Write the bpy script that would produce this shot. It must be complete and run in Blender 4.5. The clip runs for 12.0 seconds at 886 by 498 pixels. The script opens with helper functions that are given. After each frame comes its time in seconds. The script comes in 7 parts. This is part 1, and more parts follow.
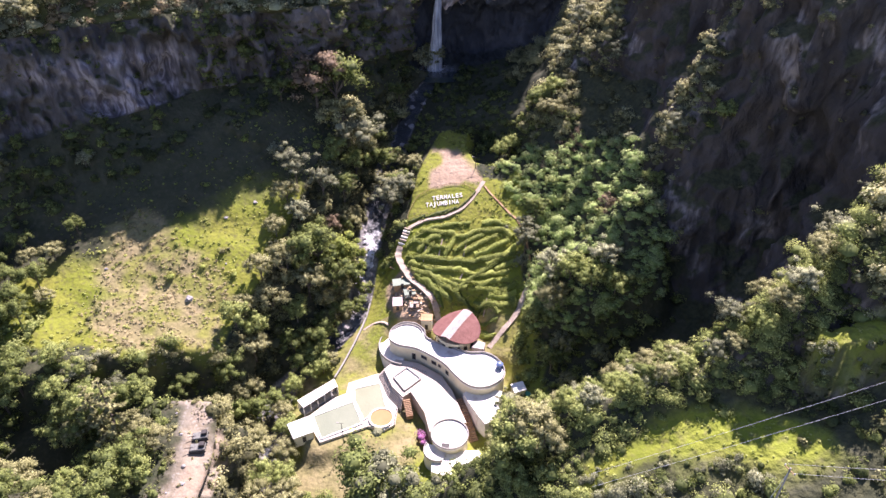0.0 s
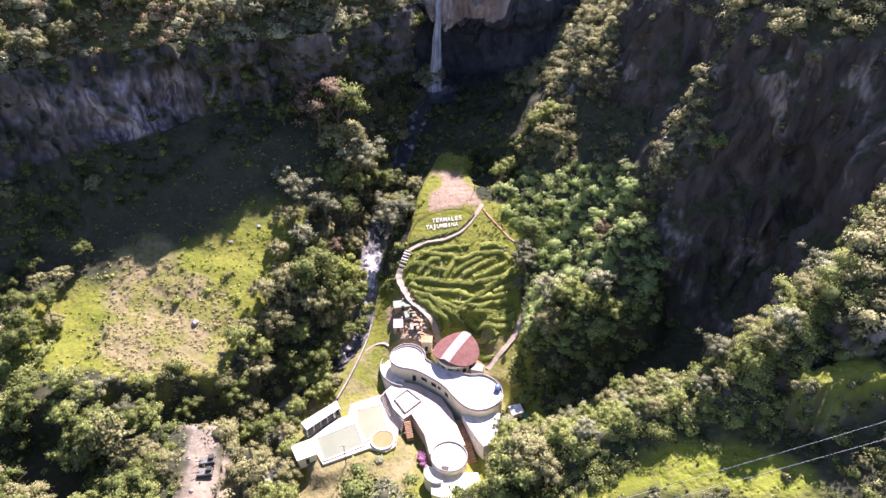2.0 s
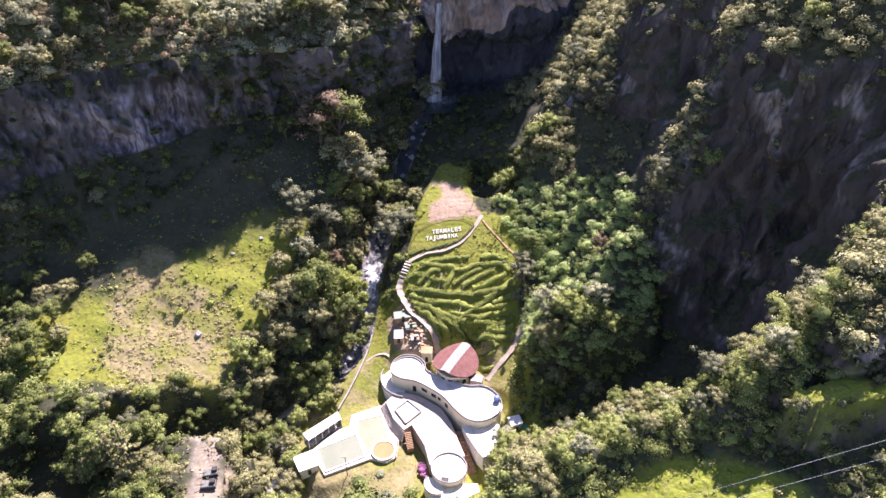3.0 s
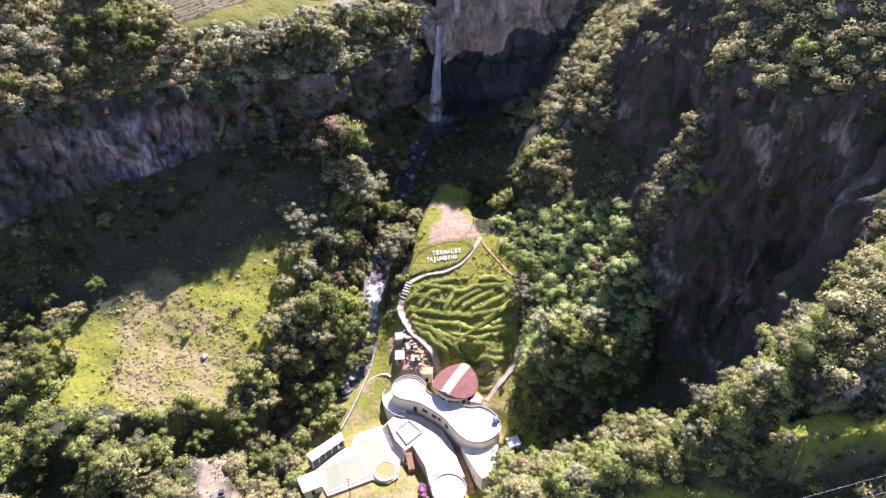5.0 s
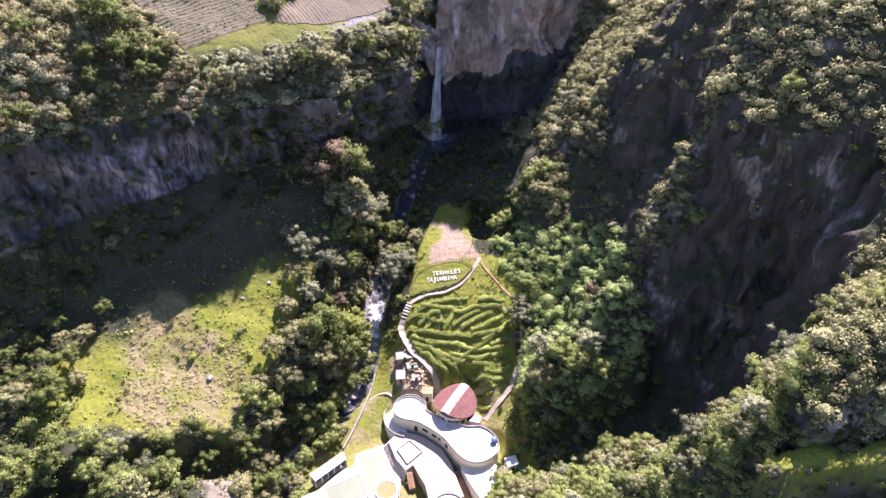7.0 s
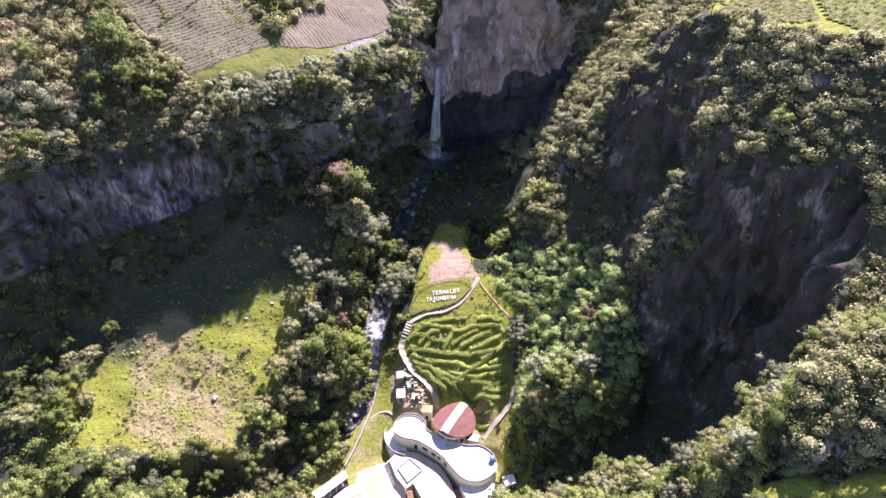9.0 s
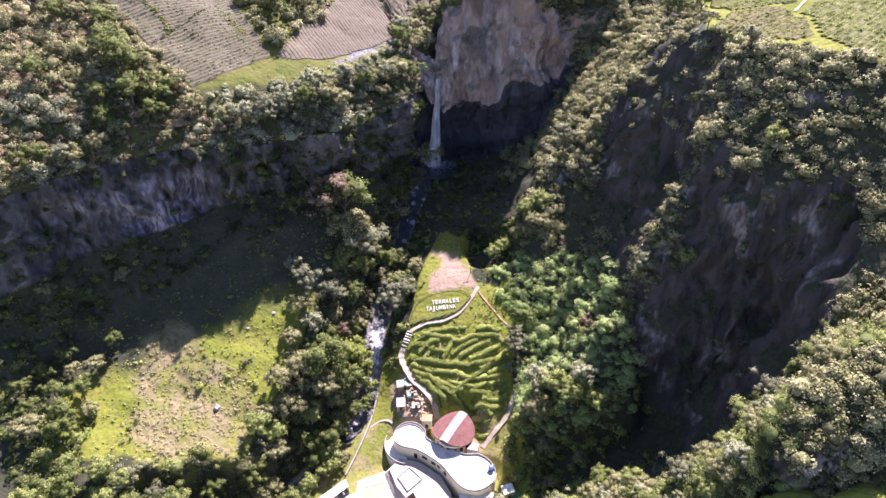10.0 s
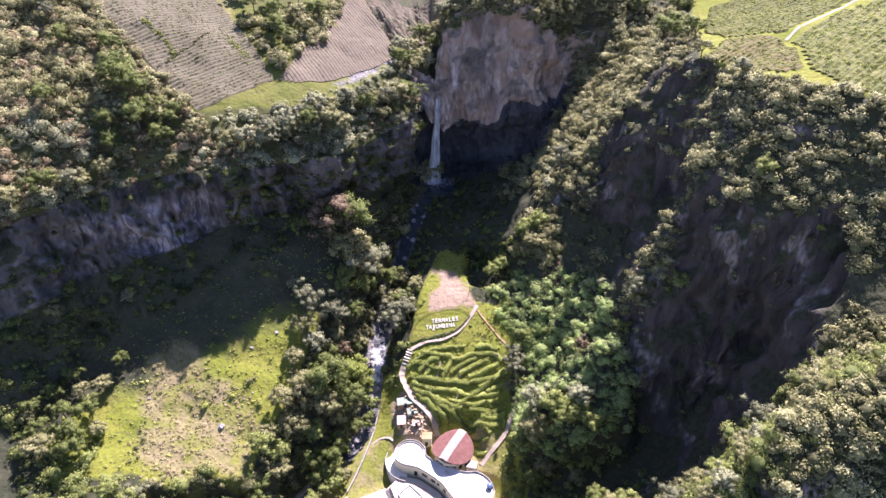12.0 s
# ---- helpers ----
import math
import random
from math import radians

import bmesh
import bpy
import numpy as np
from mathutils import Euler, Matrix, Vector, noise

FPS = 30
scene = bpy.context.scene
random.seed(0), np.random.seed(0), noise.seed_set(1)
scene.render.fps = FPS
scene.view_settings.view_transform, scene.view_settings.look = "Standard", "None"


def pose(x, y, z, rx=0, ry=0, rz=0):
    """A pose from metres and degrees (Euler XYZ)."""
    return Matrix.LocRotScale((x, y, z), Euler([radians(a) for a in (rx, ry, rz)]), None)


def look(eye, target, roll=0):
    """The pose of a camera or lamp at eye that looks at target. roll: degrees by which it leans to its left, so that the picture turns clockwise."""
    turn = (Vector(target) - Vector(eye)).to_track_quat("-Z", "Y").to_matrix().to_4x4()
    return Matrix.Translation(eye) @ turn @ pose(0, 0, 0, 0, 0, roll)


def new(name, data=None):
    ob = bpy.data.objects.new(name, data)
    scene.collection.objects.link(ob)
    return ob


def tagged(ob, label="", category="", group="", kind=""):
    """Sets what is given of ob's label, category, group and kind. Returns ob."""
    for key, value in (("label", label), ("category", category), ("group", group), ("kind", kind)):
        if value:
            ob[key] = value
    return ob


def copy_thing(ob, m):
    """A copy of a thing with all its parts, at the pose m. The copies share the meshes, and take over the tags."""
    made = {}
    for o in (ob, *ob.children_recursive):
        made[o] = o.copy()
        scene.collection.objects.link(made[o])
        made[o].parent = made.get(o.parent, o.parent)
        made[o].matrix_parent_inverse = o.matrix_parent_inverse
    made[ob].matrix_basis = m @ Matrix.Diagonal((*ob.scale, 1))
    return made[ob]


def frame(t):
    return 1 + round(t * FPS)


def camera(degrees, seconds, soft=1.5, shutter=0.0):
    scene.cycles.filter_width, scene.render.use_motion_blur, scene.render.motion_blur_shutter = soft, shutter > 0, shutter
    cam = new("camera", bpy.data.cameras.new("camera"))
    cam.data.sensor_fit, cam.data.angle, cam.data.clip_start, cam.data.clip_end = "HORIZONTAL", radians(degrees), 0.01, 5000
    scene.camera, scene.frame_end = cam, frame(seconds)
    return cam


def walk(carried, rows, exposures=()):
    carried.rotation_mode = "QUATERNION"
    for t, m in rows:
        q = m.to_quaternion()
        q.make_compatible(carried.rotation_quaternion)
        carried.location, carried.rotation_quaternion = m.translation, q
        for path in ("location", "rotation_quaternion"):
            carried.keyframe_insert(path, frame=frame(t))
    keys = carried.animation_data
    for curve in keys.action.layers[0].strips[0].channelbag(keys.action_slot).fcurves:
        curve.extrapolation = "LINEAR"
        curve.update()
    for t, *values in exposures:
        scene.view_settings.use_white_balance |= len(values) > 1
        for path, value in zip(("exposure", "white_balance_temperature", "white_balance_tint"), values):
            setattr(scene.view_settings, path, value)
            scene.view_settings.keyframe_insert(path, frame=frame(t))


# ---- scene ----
cam = camera(70.0, 12.0)
TILT = -34.0
ROWS = [
    (0.0, 0.00, 0.00, 139.00, -0.000, -0.000, 0.000),
    (0.5, 0.05, 0.02, 141.09, -0.002, -0.009, -0.004),
    (1.0, 0.09, 0.06, 143.22, -0.003, -0.003, -0.011),
    (1.5, 0.12, 0.11, 145.36, -0.002, 0.012, -0.020),
    (2.0, 0.13, 0.15, 147.51, 0.001, 0.025, -0.030),
    (2.5, 0.15, 0.19, 149.66, 0.001, 0.036, -0.040),
    (3.0, 0.17, 0.23, 151.82, 0.002, 0.048, -0.050),
    (5.0, 0.20, 0.35, 160.43, 0.009, 0.081, -0.091),
    (5.5, 0.21, 0.38, 162.59, 0.015, 0.083, -0.099),
    (6.0, 0.22, 0.41, 164.76, 0.017, 0.082, -0.106),
    (6.5, 0.25, 0.47, 166.95, 0.018, 0.081, -0.110),
    (7.0, 0.30, 0.53, 169.13, 0.015, 0.077, -0.112),
    (9.0, 0.49, 0.84, 177.86, 0.005, 0.038, -0.111),
    (9.5, 0.54, 0.90, 180.05, 0.002, 0.027, -0.108),
    (10.0, 0.61, 0.97, 182.23, -0.001, 0.015, -0.105),
    (10.5, 0.66, 1.03, 184.42, -0.000, 0.008, -0.103),
    (11.0, 0.71, 1.09, 186.60, 0.003, 0.003, -0.101),
    (11.5, 0.75, 1.15, 188.80, 0.007, 0.005, -0.100),
    (12.0, 0.80, 1.22, 190.98, 0.009, 0.006, -0.100),
]
walk(cam, [(t, pose(x, y, z, 90 + TILT) @ pose(0, 0, 0, pitch, yaw, roll)) for t, x, y, z, yaw, pitch, roll in ROWS], [(0.0, 1.50, 6280, 35), (5.0, 1.57, 6180, 36), (12.0, 1.55, 6060, 36)])

# ---- light ----
SUN_EL, SUN_AZ = 52.0, 22.0          # height, and degrees to the right of straight ahead
world = bpy.data.worlds.new("sky")
scene.world = world
world.use_nodes = True
wn = world.node_tree
sky = wn.nodes.new("ShaderNodeTexSky")
sky.sky_type, sky.sun_disc = "NISHITA", False
sky.sun_elevation, sky.sun_rotation, sky.altitude = radians(SUN_EL), radians(SUN_AZ), 2500
wn.nodes["Background"].inputs["Strength"].default_value = 0.094
wn.links.new(sky.outputs[0], wn.nodes["Background"].inputs["Color"])
sun = new("sun", bpy.data.lights.new("sun", "SUN"))
sun.data.energy, sun.data.angle, sun.data.color = 5.5, radians(0.5), (1.0, 0.95, 0.90)
sun.matrix_world = look((math.sin(radians(SUN_AZ)) * math.cos(radians(SUN_EL)) * 400, math.cos(radians(SUN_AZ)) * math.cos(radians(SUN_EL)) * 400, math.sin(radians(SUN_EL)) * 400), (0, 0, 0))

RNG = np.random.default_rng(7)


# ---- noise on arrays ----
def lattice(p, seed):
    """Smooth value noise in -1..1 for an (n, 3) array."""
    i = np.floor(p).astype(np.int64)
    f = p - i
    f = f * f * f * (f * (f * 6 - 15) + 10)
    out = 0.0
    for c in range(8):
        o = np.array([c & 1, c >> 1 & 1, c >> 2])
        q = i + o
        h = (q[:, 0] * 374761393 + q[:, 1] * 668265263 + q[:, 2] * 2147483647 + seed * 974711) & 0x7FFFFFFF
        h = ((h ^ (h >> 13)) * 1274126177) & 0x7FFFFFFF
        h = ((h ^ (h >> 16)) & 0xFFFF) / 32767.5 - 1
        w = np.prod(np.where(o, f, 1 - f), axis=1)
        out = out + h * w
    return out


def fbm(p, size, octaves=3, seed=0, stretch=(1, 1, 1)):
    q = np.asarray(p, float) / size / np.array(stretch)
    return sum(lattice(q * 2.03 ** k + 17.3 * k, seed + k) * 0.5 ** k for k in range(octaves))


# ---- materials ----
def material(name, rough=0.9, metal=0.0, spec=0.3):
    m = bpy.data.materials.new(name)
    m.use_nodes = True
    b = m.node_tree.nodes["Principled BSDF"]
    b.inputs["Roughness"].default_value, b.inputs["Metallic"].default_value = rough, metal
    b.inputs["Specular IOR Level"].default_value = spec
    return m, m.node_tree, b


def noise_fac(tree, size, detail=4, lo=0.35, hi=0.65, stretch=(1, 1, 1), seed=0.0):
    geo = tree.nodes.new("ShaderNodeNewGeometry")
    mp = tree.nodes.new("ShaderNodeMapping")
    mp.inputs["Scale"].default_value = [1 / size / s for s in stretch]
    mp.inputs["Location"].default_value = (seed, seed * 1.7, seed * 0.6)
    n = tree.nodes.new("ShaderNodeTexNoise")
    n.inputs["Detail"].default_value, n.inputs["Scale"].default_value = detail, 1.0
    r = tree.nodes.new("ShaderNodeMapRange")
    r.inputs["From Min"].default_value, r.inputs["From Max"].default_value = lo, hi
    tree.links.new(geo.outputs["Position"], mp.inputs["Vector"])
    tree.links.new(mp.outputs[0], n.inputs["Vector"])
    tree.links.new(n.outputs["Fac"], r.inputs["Value"])
    return r.outputs[0]


def mix(tree, fac, a, b):
    m = tree.nodes.new("ShaderNodeMix")
    m.data_type = "RGBA"
    for v, s in ((fac, m.inputs["Factor"]), (a, m.inputs["A"]), (b, m.inputs["B"])):
        if isinstance(v, bpy.types.NodeSocket):
            tree.links.new(v, s)
        elif isinstance(v, (int, float)):
            s.default_value = v
        else:
            s.default_value = (*v, 1)
    return m.outputs["Result"]


def bump(tree, b, height, dist, strength=1.0):
    n = tree.nodes.new("ShaderNodeBump")
    n.inputs["Distance"].default_value, n.inputs["Strength"].default_value = dist, strength
    tree.links.new(height, n.inputs["Height"])
    tree.links.new(n.outputs[0], b.inputs["Normal"])


def surface(name, c1, c2, size, c3=None, size3=1.0, rough=0.9, dist=0.05, spec=0.3, stretch=(1, 1, 1), metal=0.0, lo3=0.5, hi3=0.7):
    """Two colours mixed on a coarse scale, a third on a fine one, and relief."""
    m, t, b = material(name, rough, metal, spec)
    fac = noise_fac(t, size, 5, 0.38, 0.62, stretch)
    col = mix(t, fac, c1, c2)
    fine = noise_fac(t, size3, 4, lo3, hi3, stretch, 5.0)
    if c3 is not None:
        col = mix(t, fine, col, c3)
    t.links.new(col, b.inputs["Base Color"])
    if dist:
        bump(t, b, fine, dist)
    return m


def foliage(name, a, b_, c, through_light=0.22):
    """Leaves: colour by plant (attribute tint) and by leaf, rounded clumps (attribute bulge), some light passing through."""
    m, t, b = material(name, 0.7, 0, 0.16)
    at = t.nodes.new("ShaderNodeAttribute")
    at.attribute_name = "tint"
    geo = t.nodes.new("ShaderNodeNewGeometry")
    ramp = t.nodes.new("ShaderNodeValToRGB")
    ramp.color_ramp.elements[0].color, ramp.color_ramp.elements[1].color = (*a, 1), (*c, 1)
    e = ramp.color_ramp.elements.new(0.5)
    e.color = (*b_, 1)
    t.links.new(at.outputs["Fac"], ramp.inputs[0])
    hsv = t.nodes.new("ShaderNodeHueSaturation")
    r = t.nodes.new("ShaderNodeMapRange")
    r.inputs["To Min"].default_value, r.inputs["To Max"].default_value = 0.64, 1.42
    t.links.new(geo.outputs["Random Per Island"], r.inputs["Value"])
    t.links.new(r.outputs[0], hsv.inputs["Value"])
    t.links.new(ramp.outputs[0], hsv.inputs["Color"])
    t.links.new(hsv.outputs[0], b.inputs["Base Color"])
    tr = t.nodes.new("ShaderNodeBsdfTranslucent")
    t.links.new(hsv.outputs[0], tr.inputs["Color"])
    round_ = t.nodes.new("ShaderNodeAttribute")
    round_.attribute_name = "bulge"
    turn = t.nodes.new("ShaderNodeVectorTransform")
    turn.vector_type, turn.convert_from, turn.convert_to = "NORMAL", "OBJECT", "WORLD"
    t.links.new(round_.outputs["Vector"], turn.inputs[0])
    t.links.new(turn.outputs[0], b.inputs["Normal"])
    ms = t.nodes.new("ShaderNodeMixShader")
    ms.inputs[0].default_value = through_light
    t.links.new(b.outputs[0], ms.inputs[1])
    t.links.new(tr.outputs[0], ms.inputs[2])
    t.links.new(ms.outputs[0], t.nodes["Material Output"].inputs["Surface"])
    return m


FLOOR = surface("undergrowth", (0.045, 0.055, 0.022), (0.07, 0.065, 0.035), 7, (0.10, 0.085, 0.05), 1.5, dist=0.25)


def cliff_material(name, c1, c2, c3, cover=0.9, fresh=None, scar=None):
    """Streaked rock with moss and soil where ledges catch it."""
    m, t, b = material(name, 0.92, 0, 0.25)
    tall = (1, 1, 2.6)
    col = mix(t, noise_fac(t, 12, 6, 0.4, 0.6, tall), c1, c2)
    col = mix(t, noise_fac(t, 4.0, 6, 0.5, 0.74, (1, 1, 2.2), 4.0), col, c3)
    col = mix(t, noise_fac(t, 2.6, 6, 0.55, 0.78, (1, 1, 2.6), 8.0), col, (c1[0] * 0.45, c1[1] * 0.42, c1[2] * 0.4))
    if scar:
        col = mix(t, noise_fac(t, 9, 7, 0.56, 0.64, (1, 1, 2.4), 5.0), col, mix(t, noise_fac(t, 1.2, 5, 0.35, 0.65, (1, 1, 4), 6.0), c2, scar))
    geo = t.nodes.new("ShaderNodeNewGeometry")
    sep = t.nodes.new("ShaderNodeSeparateXYZ")
    t.links.new(geo.outputs["Normal"], sep.inputs[0])
    add = t.nodes.new("ShaderNodeMath")
    add.operation = "ADD"
    n = t.nodes.new("ShaderNodeMath")
    n.operation = "MULTIPLY"
    n.inputs[1].default_value = 0.5
    t.links.new(noise_fac(t, 7, 5, 0.3, 0.7), n.inputs[0])
    t.links.new(n.outputs[0], add.inputs[0])
    t.links.new(sep.outputs["Z"], add.inputs[1])
    r = t.nodes.new("ShaderNodeMapRange")
    r.inputs["From Min"].default_value, r.inputs["From Max"].default_value, r.inputs["To Max"].default_value = 0.62, 0.85, cover
    t.links.new(add.outputs[0], r.inputs["Value"])
    green = mix(t, noise_fac(t, 1.2, 4), (0.034, 0.04, 0.018), (0.066, 0.07, 0.03))
    at = t.nodes.new("ShaderNodeAttribute")
    at.attribute_name = "turf"
    col = mix(t, r.outputs[0], col, green)
    if fresh:
        fr = t.nodes.new("ShaderNodeAttribute")
        fr.attribute_name = "bare"
        col = mix(t, fr.outputs["Fac"], col, mix(t, noise_fac(t, 1.5, 8, 0.42, 0.6, (1, 1, 4), 9.0), *fresh))
    turf = mix(t, noise_fac(t, 1.7, 5, 0.5, 0.78), mix(t, noise_fac(t, 13, 4), (0.165, 0.20, 0.02), (0.215, 0.232, 0.035)), (0.15, 0.145, 0.05))
    t.links.new(mix(t, at.outputs["Fac"], col, turf), b.inputs["Base Color"])
    bump(t, b, noise_fac(t, 2.6, 7, 0.25, 0.75, (1, 1, 1.5)), 0.8)
    return m


ROCK = cliff_material("cliff_rock", (0.07, 0.066, 0.062), (0.115, 0.105, 0.10), (0.20, 0.185, 0.18), 0.9, ((0.15, 0.132, 0.142), (0.40, 0.365, 0.385)))
ROCK_DARK = cliff_material("dark_cliff_rock", (0.05, 0.045, 0.04), (0.078, 0.068, 0.06), (0.115, 0.10, 0.09), scar=(0.30, 0.265, 0.245))
# the hollow's deep bluish shade is put into this rock colour
ROCK_SHADED = cliff_material("shaded_hollow_rock", (0.035, 0.04, 0.05), (0.06, 0.065, 0.078), (0.10, 0.105, 0.115), 0.3)
ROCK_RED = cliff_material("ochre_cliff_rock", (0.16, 0.128, 0.108), (0.335, 0.245, 0.19), (0.44, 0.375, 0.325), 0.5, scar=(0.56, 0.49, 0.455))
SOIL = surface("tilled_soil", (0.125, 0.11, 0.064), (0.155, 0.136, 0.084), 18, (0.098, 0.10, 0.045), 2.0, dist=0.1)
BARK = surface("bark", (0.10, 0.08, 0.06), (0.18, 0.15, 0.12), 0.8, (0.07, 0.05, 0.04), 0.2, dist=0.03, stretch=(1, 1, 4))


# ---- mesh helpers ----
def mesh_from(name, verts, faces, mats, index=None, smooth=False):
    me = bpy.data.meshes.new(name)
    verts, faces = np.asarray(verts, np.float32), np.asarray(faces, np.int32)
    n, k = faces.shape
    me.vertices.add(len(verts))
    me.vertices.foreach_set("co", verts.ravel())
    me.loops.add(n * k)
    me.loops.foreach_set("vertex_index", faces.ravel())
    me.polygons.add(n)
    me.polygons.foreach_set("loop_start", np.arange(n, dtype=np.int32) * k)
    for m in mats:
        me.materials.append(m)
    if index is not None:
        me.polygons.foreach_set("material_index", np.asarray(index, np.int32))
    me.polygons.foreach_set("use_smooth", np.full(n, smooth))
    me.update(calc_edges=True)
    return me


def structure(ob, label, category):
    return tagged(ob, label, category, kind="structure")


def part(name, bm, mat, parent, label=""):
    """One mesh object under a thing or part."""
    me = bpy.data.meshes.new(name)
    bm.normal_update()
    bm.to_mesh(me)
    bm.free()
    me.materials.append(mat)
    ob = new(name, me)
    ob.parent = parent
    return tagged(ob, label)


def thing(name, label, category, m=None, group=""):
    ob = new(name)
    ob.matrix_world = m or Matrix()
    ob.empty_display_size = 0.3
    return tagged(ob, label, category, group)


# ---- the valley: cross-sections from the left hills over the river to the right plateau ----
# each section: far hill, slope, plateau, rim, cliff foot, field top, field edge, left bank, bed, right bank, and up the right side
SECTIONS = []


def section(*points):
    SECTIONS.append(points)


# behind the camera
section((-640, -60, 260), (-380, -80, 170), (-330, -90, 110), (-300, -100, 74), (-296, -104, 40), (-190, -120, 12), (-85, -130, 6), (-60, -140, -12), (-53, -140, -14), (-46, -140, -12),
        (-20, -140, 14), (20, -140, 30), (40, -140, 44), (60, -140, 54), (80, -140, 66), (110, -140, 84), (170, -140, 115), (250, -140, 145), (600, -140, 240))
section((-520, 400, 230), (-320, 200, 165), (-262, 110, 100), (-243, 66, 76), (-240, 60, 40), (-150, 30, 14), (-72, 26, 12), (-50, 22, -5), (-43, 21, -7), (-36, 20, -5),
        (-22, 24, 10), (-8, 30, 22), (20, 30, 34), (40, 30, 42), (56, 30, 50), (78, 32, 62), (150, 40, 105), (220, 50, 135), (560, 60, 230))
# the near meadow
section((-480, 430, 227), (-300, 212, 162), (-248, 126, 101), (-226, 84, 78), (-223, 78, 42), (-147, 50, 15), (-60, 50, 15), (-47, 50, -3), (-41, 50, -5), (-35, 50, -3),
        (-22, 62, 9), (-4, 64, 24), (21, 65.5, 46), (38, 67.5, 51.5), (53, 62.5, 56), (63, 65.5, 60), (146, 80, 112), (208, 90, 138), (548, 110, 230))
# the foot of the steep front under the crest
section((-470, 440, 226), (-295, 216, 161), (-244, 132, 101.5), (-222, 91, 78.5), (-219, 84, 43), (-146, 56, 15.5), (-57, 58, 16), (-46, 61, -2.5), (-40.5, 61.5, -4.5), (-35.5, 62.5, -2),
        (-21, 70, 10.5), (-4, 70, 27), (22, 72.6, 47.5), (39, 74.2, 52.8), (52.5, 72.6, 57), (65, 72.5, 62.5), (144, 88, 115), (206, 98, 139), (545, 120, 230))
# the crest of the near spur
section((-460, 450, 225), (-290, 220, 160), (-240, 138, 102), (-218, 97, 79), (-215, 90, 44), (-145, 62, 16), (-54, 66, 17), (-45, 72, -2), (-40, 73, -4), (-36, 75, -1),
        (-20, 77, 12), (-4, 74, 30), (22, 78, 51), (40, 79, 57), (52, 78.5, 62), (67, 78, 76), (142, 95, 118), (204, 105, 140), (542, 130, 230))
section((-430, 465, 222), (-275, 230, 157), (-228, 152, 103), (-205, 112, 80), (-203, 105, 46), (-142, 80, 18), (-53, 82, 19), (-46, 88, 0), (-42, 89, -3), (-38, 90, 0),
        (-20, 91, 4), (0, 92, 10), (26, 87, 36), (44, 87, 50), (58, 87, 68), (68, 89, 84), (142, 106, 123), (205, 118, 142), (540, 150, 230))
# the baths and the pit behind the near spur
section((-400, 480, 220), (-260, 240, 155), (-215, 165, 104), (-182, 130, 83), (-180, 124, 49), (-138, 98, 20), (-53, 95, 20), (-47, 103, 1), (-43.5, 103, -1.5), (-40, 104, 1),
        (-16, 103, 6), (10, 104, 7), (36, 112, 15), (52, 104, 38), (64, 104, 44), (86, 108, 88), (150, 118, 125), (210, 130, 145), (540, 180, 230))
section((-300, 520, 215), (-180, 262, 146), (-148, 190, 108), (-134, 168, 88), (-132, 164, 60), (-127, 148, 34), (-58, 127, 22.5), (-51, 126, 2), (-47, 126, 1), (-43, 126, 3),
        (-12, 127, 6), (20, 128, 10), (44, 126, 18), (66, 126, 25), (82, 132, 45), (99, 131, 110), (113, 149, 133), (210, 150, 150), (520, 240, 230))
# the dark wall
section((-240, 530, 205), (-146, 262, 140), (-128, 202, 109), (-115, 185, 89), (-115, 180, 62), (-110, 167, 42), (-50, 149, 31), (-32, 150, 8), (-28.5, 151, 7), (-25, 152, 9),
        (-12, 153, 17.5), (24, 150, 22), (43, 147, 34), (56, 147, 48), (76, 145, 70), (84, 143, 107), (102, 161, 135), (190, 205, 148), (500, 280, 230))
section((-190, 540, 200), (-113, 258, 130), (-100, 212, 105), (-94, 197, 90), (-95, 193, 63), (-86, 180, 51), (-45, 170, 40), (-30, 171, 17), (-26, 171, 16), (-21, 172, 18),
        (-13, 170, 27), (25, 168, 33), (40, 169, 40), (54, 154, 57), (63, 159, 79), (73, 167, 104), (87, 178, 132.5), (170, 218, 147), (480, 330, 225))
# the gully behind the crest
section((-178, 540, 198.5), (-105, 257, 127), (-93, 214, 104.5), (-86, 198.5, 90), (-87, 198, 64.5), (-80, 184, 54), (-43, 176, 43), (-29, 177.5, 19.5), (-25, 177.5, 18.5), (-20.5, 178, 20),
        (-12, 175.5, 30.5), (24, 174, 35.5), (38, 175, 43), (52, 173, 58), (64, 179, 73), (73, 184, 86), (86, 187, 130), (165, 224, 145.5), (475, 340, 225))
section((-165, 540, 197), (-98, 257, 125), (-86, 216, 104), (-79, 200, 90), (-79, 203, 66), (-73, 188, 57), (-42, 181, 45), (-28, 184, 22), (-24, 184, 21), (-20, 184, 22.5),
        (-11, 181, 33.5), (22, 180, 38), (36, 182, 46), (50, 186, 57), (62, 197, 72), (67, 195, 104), (82, 197, 131), (160, 230, 144), (470, 350, 225))
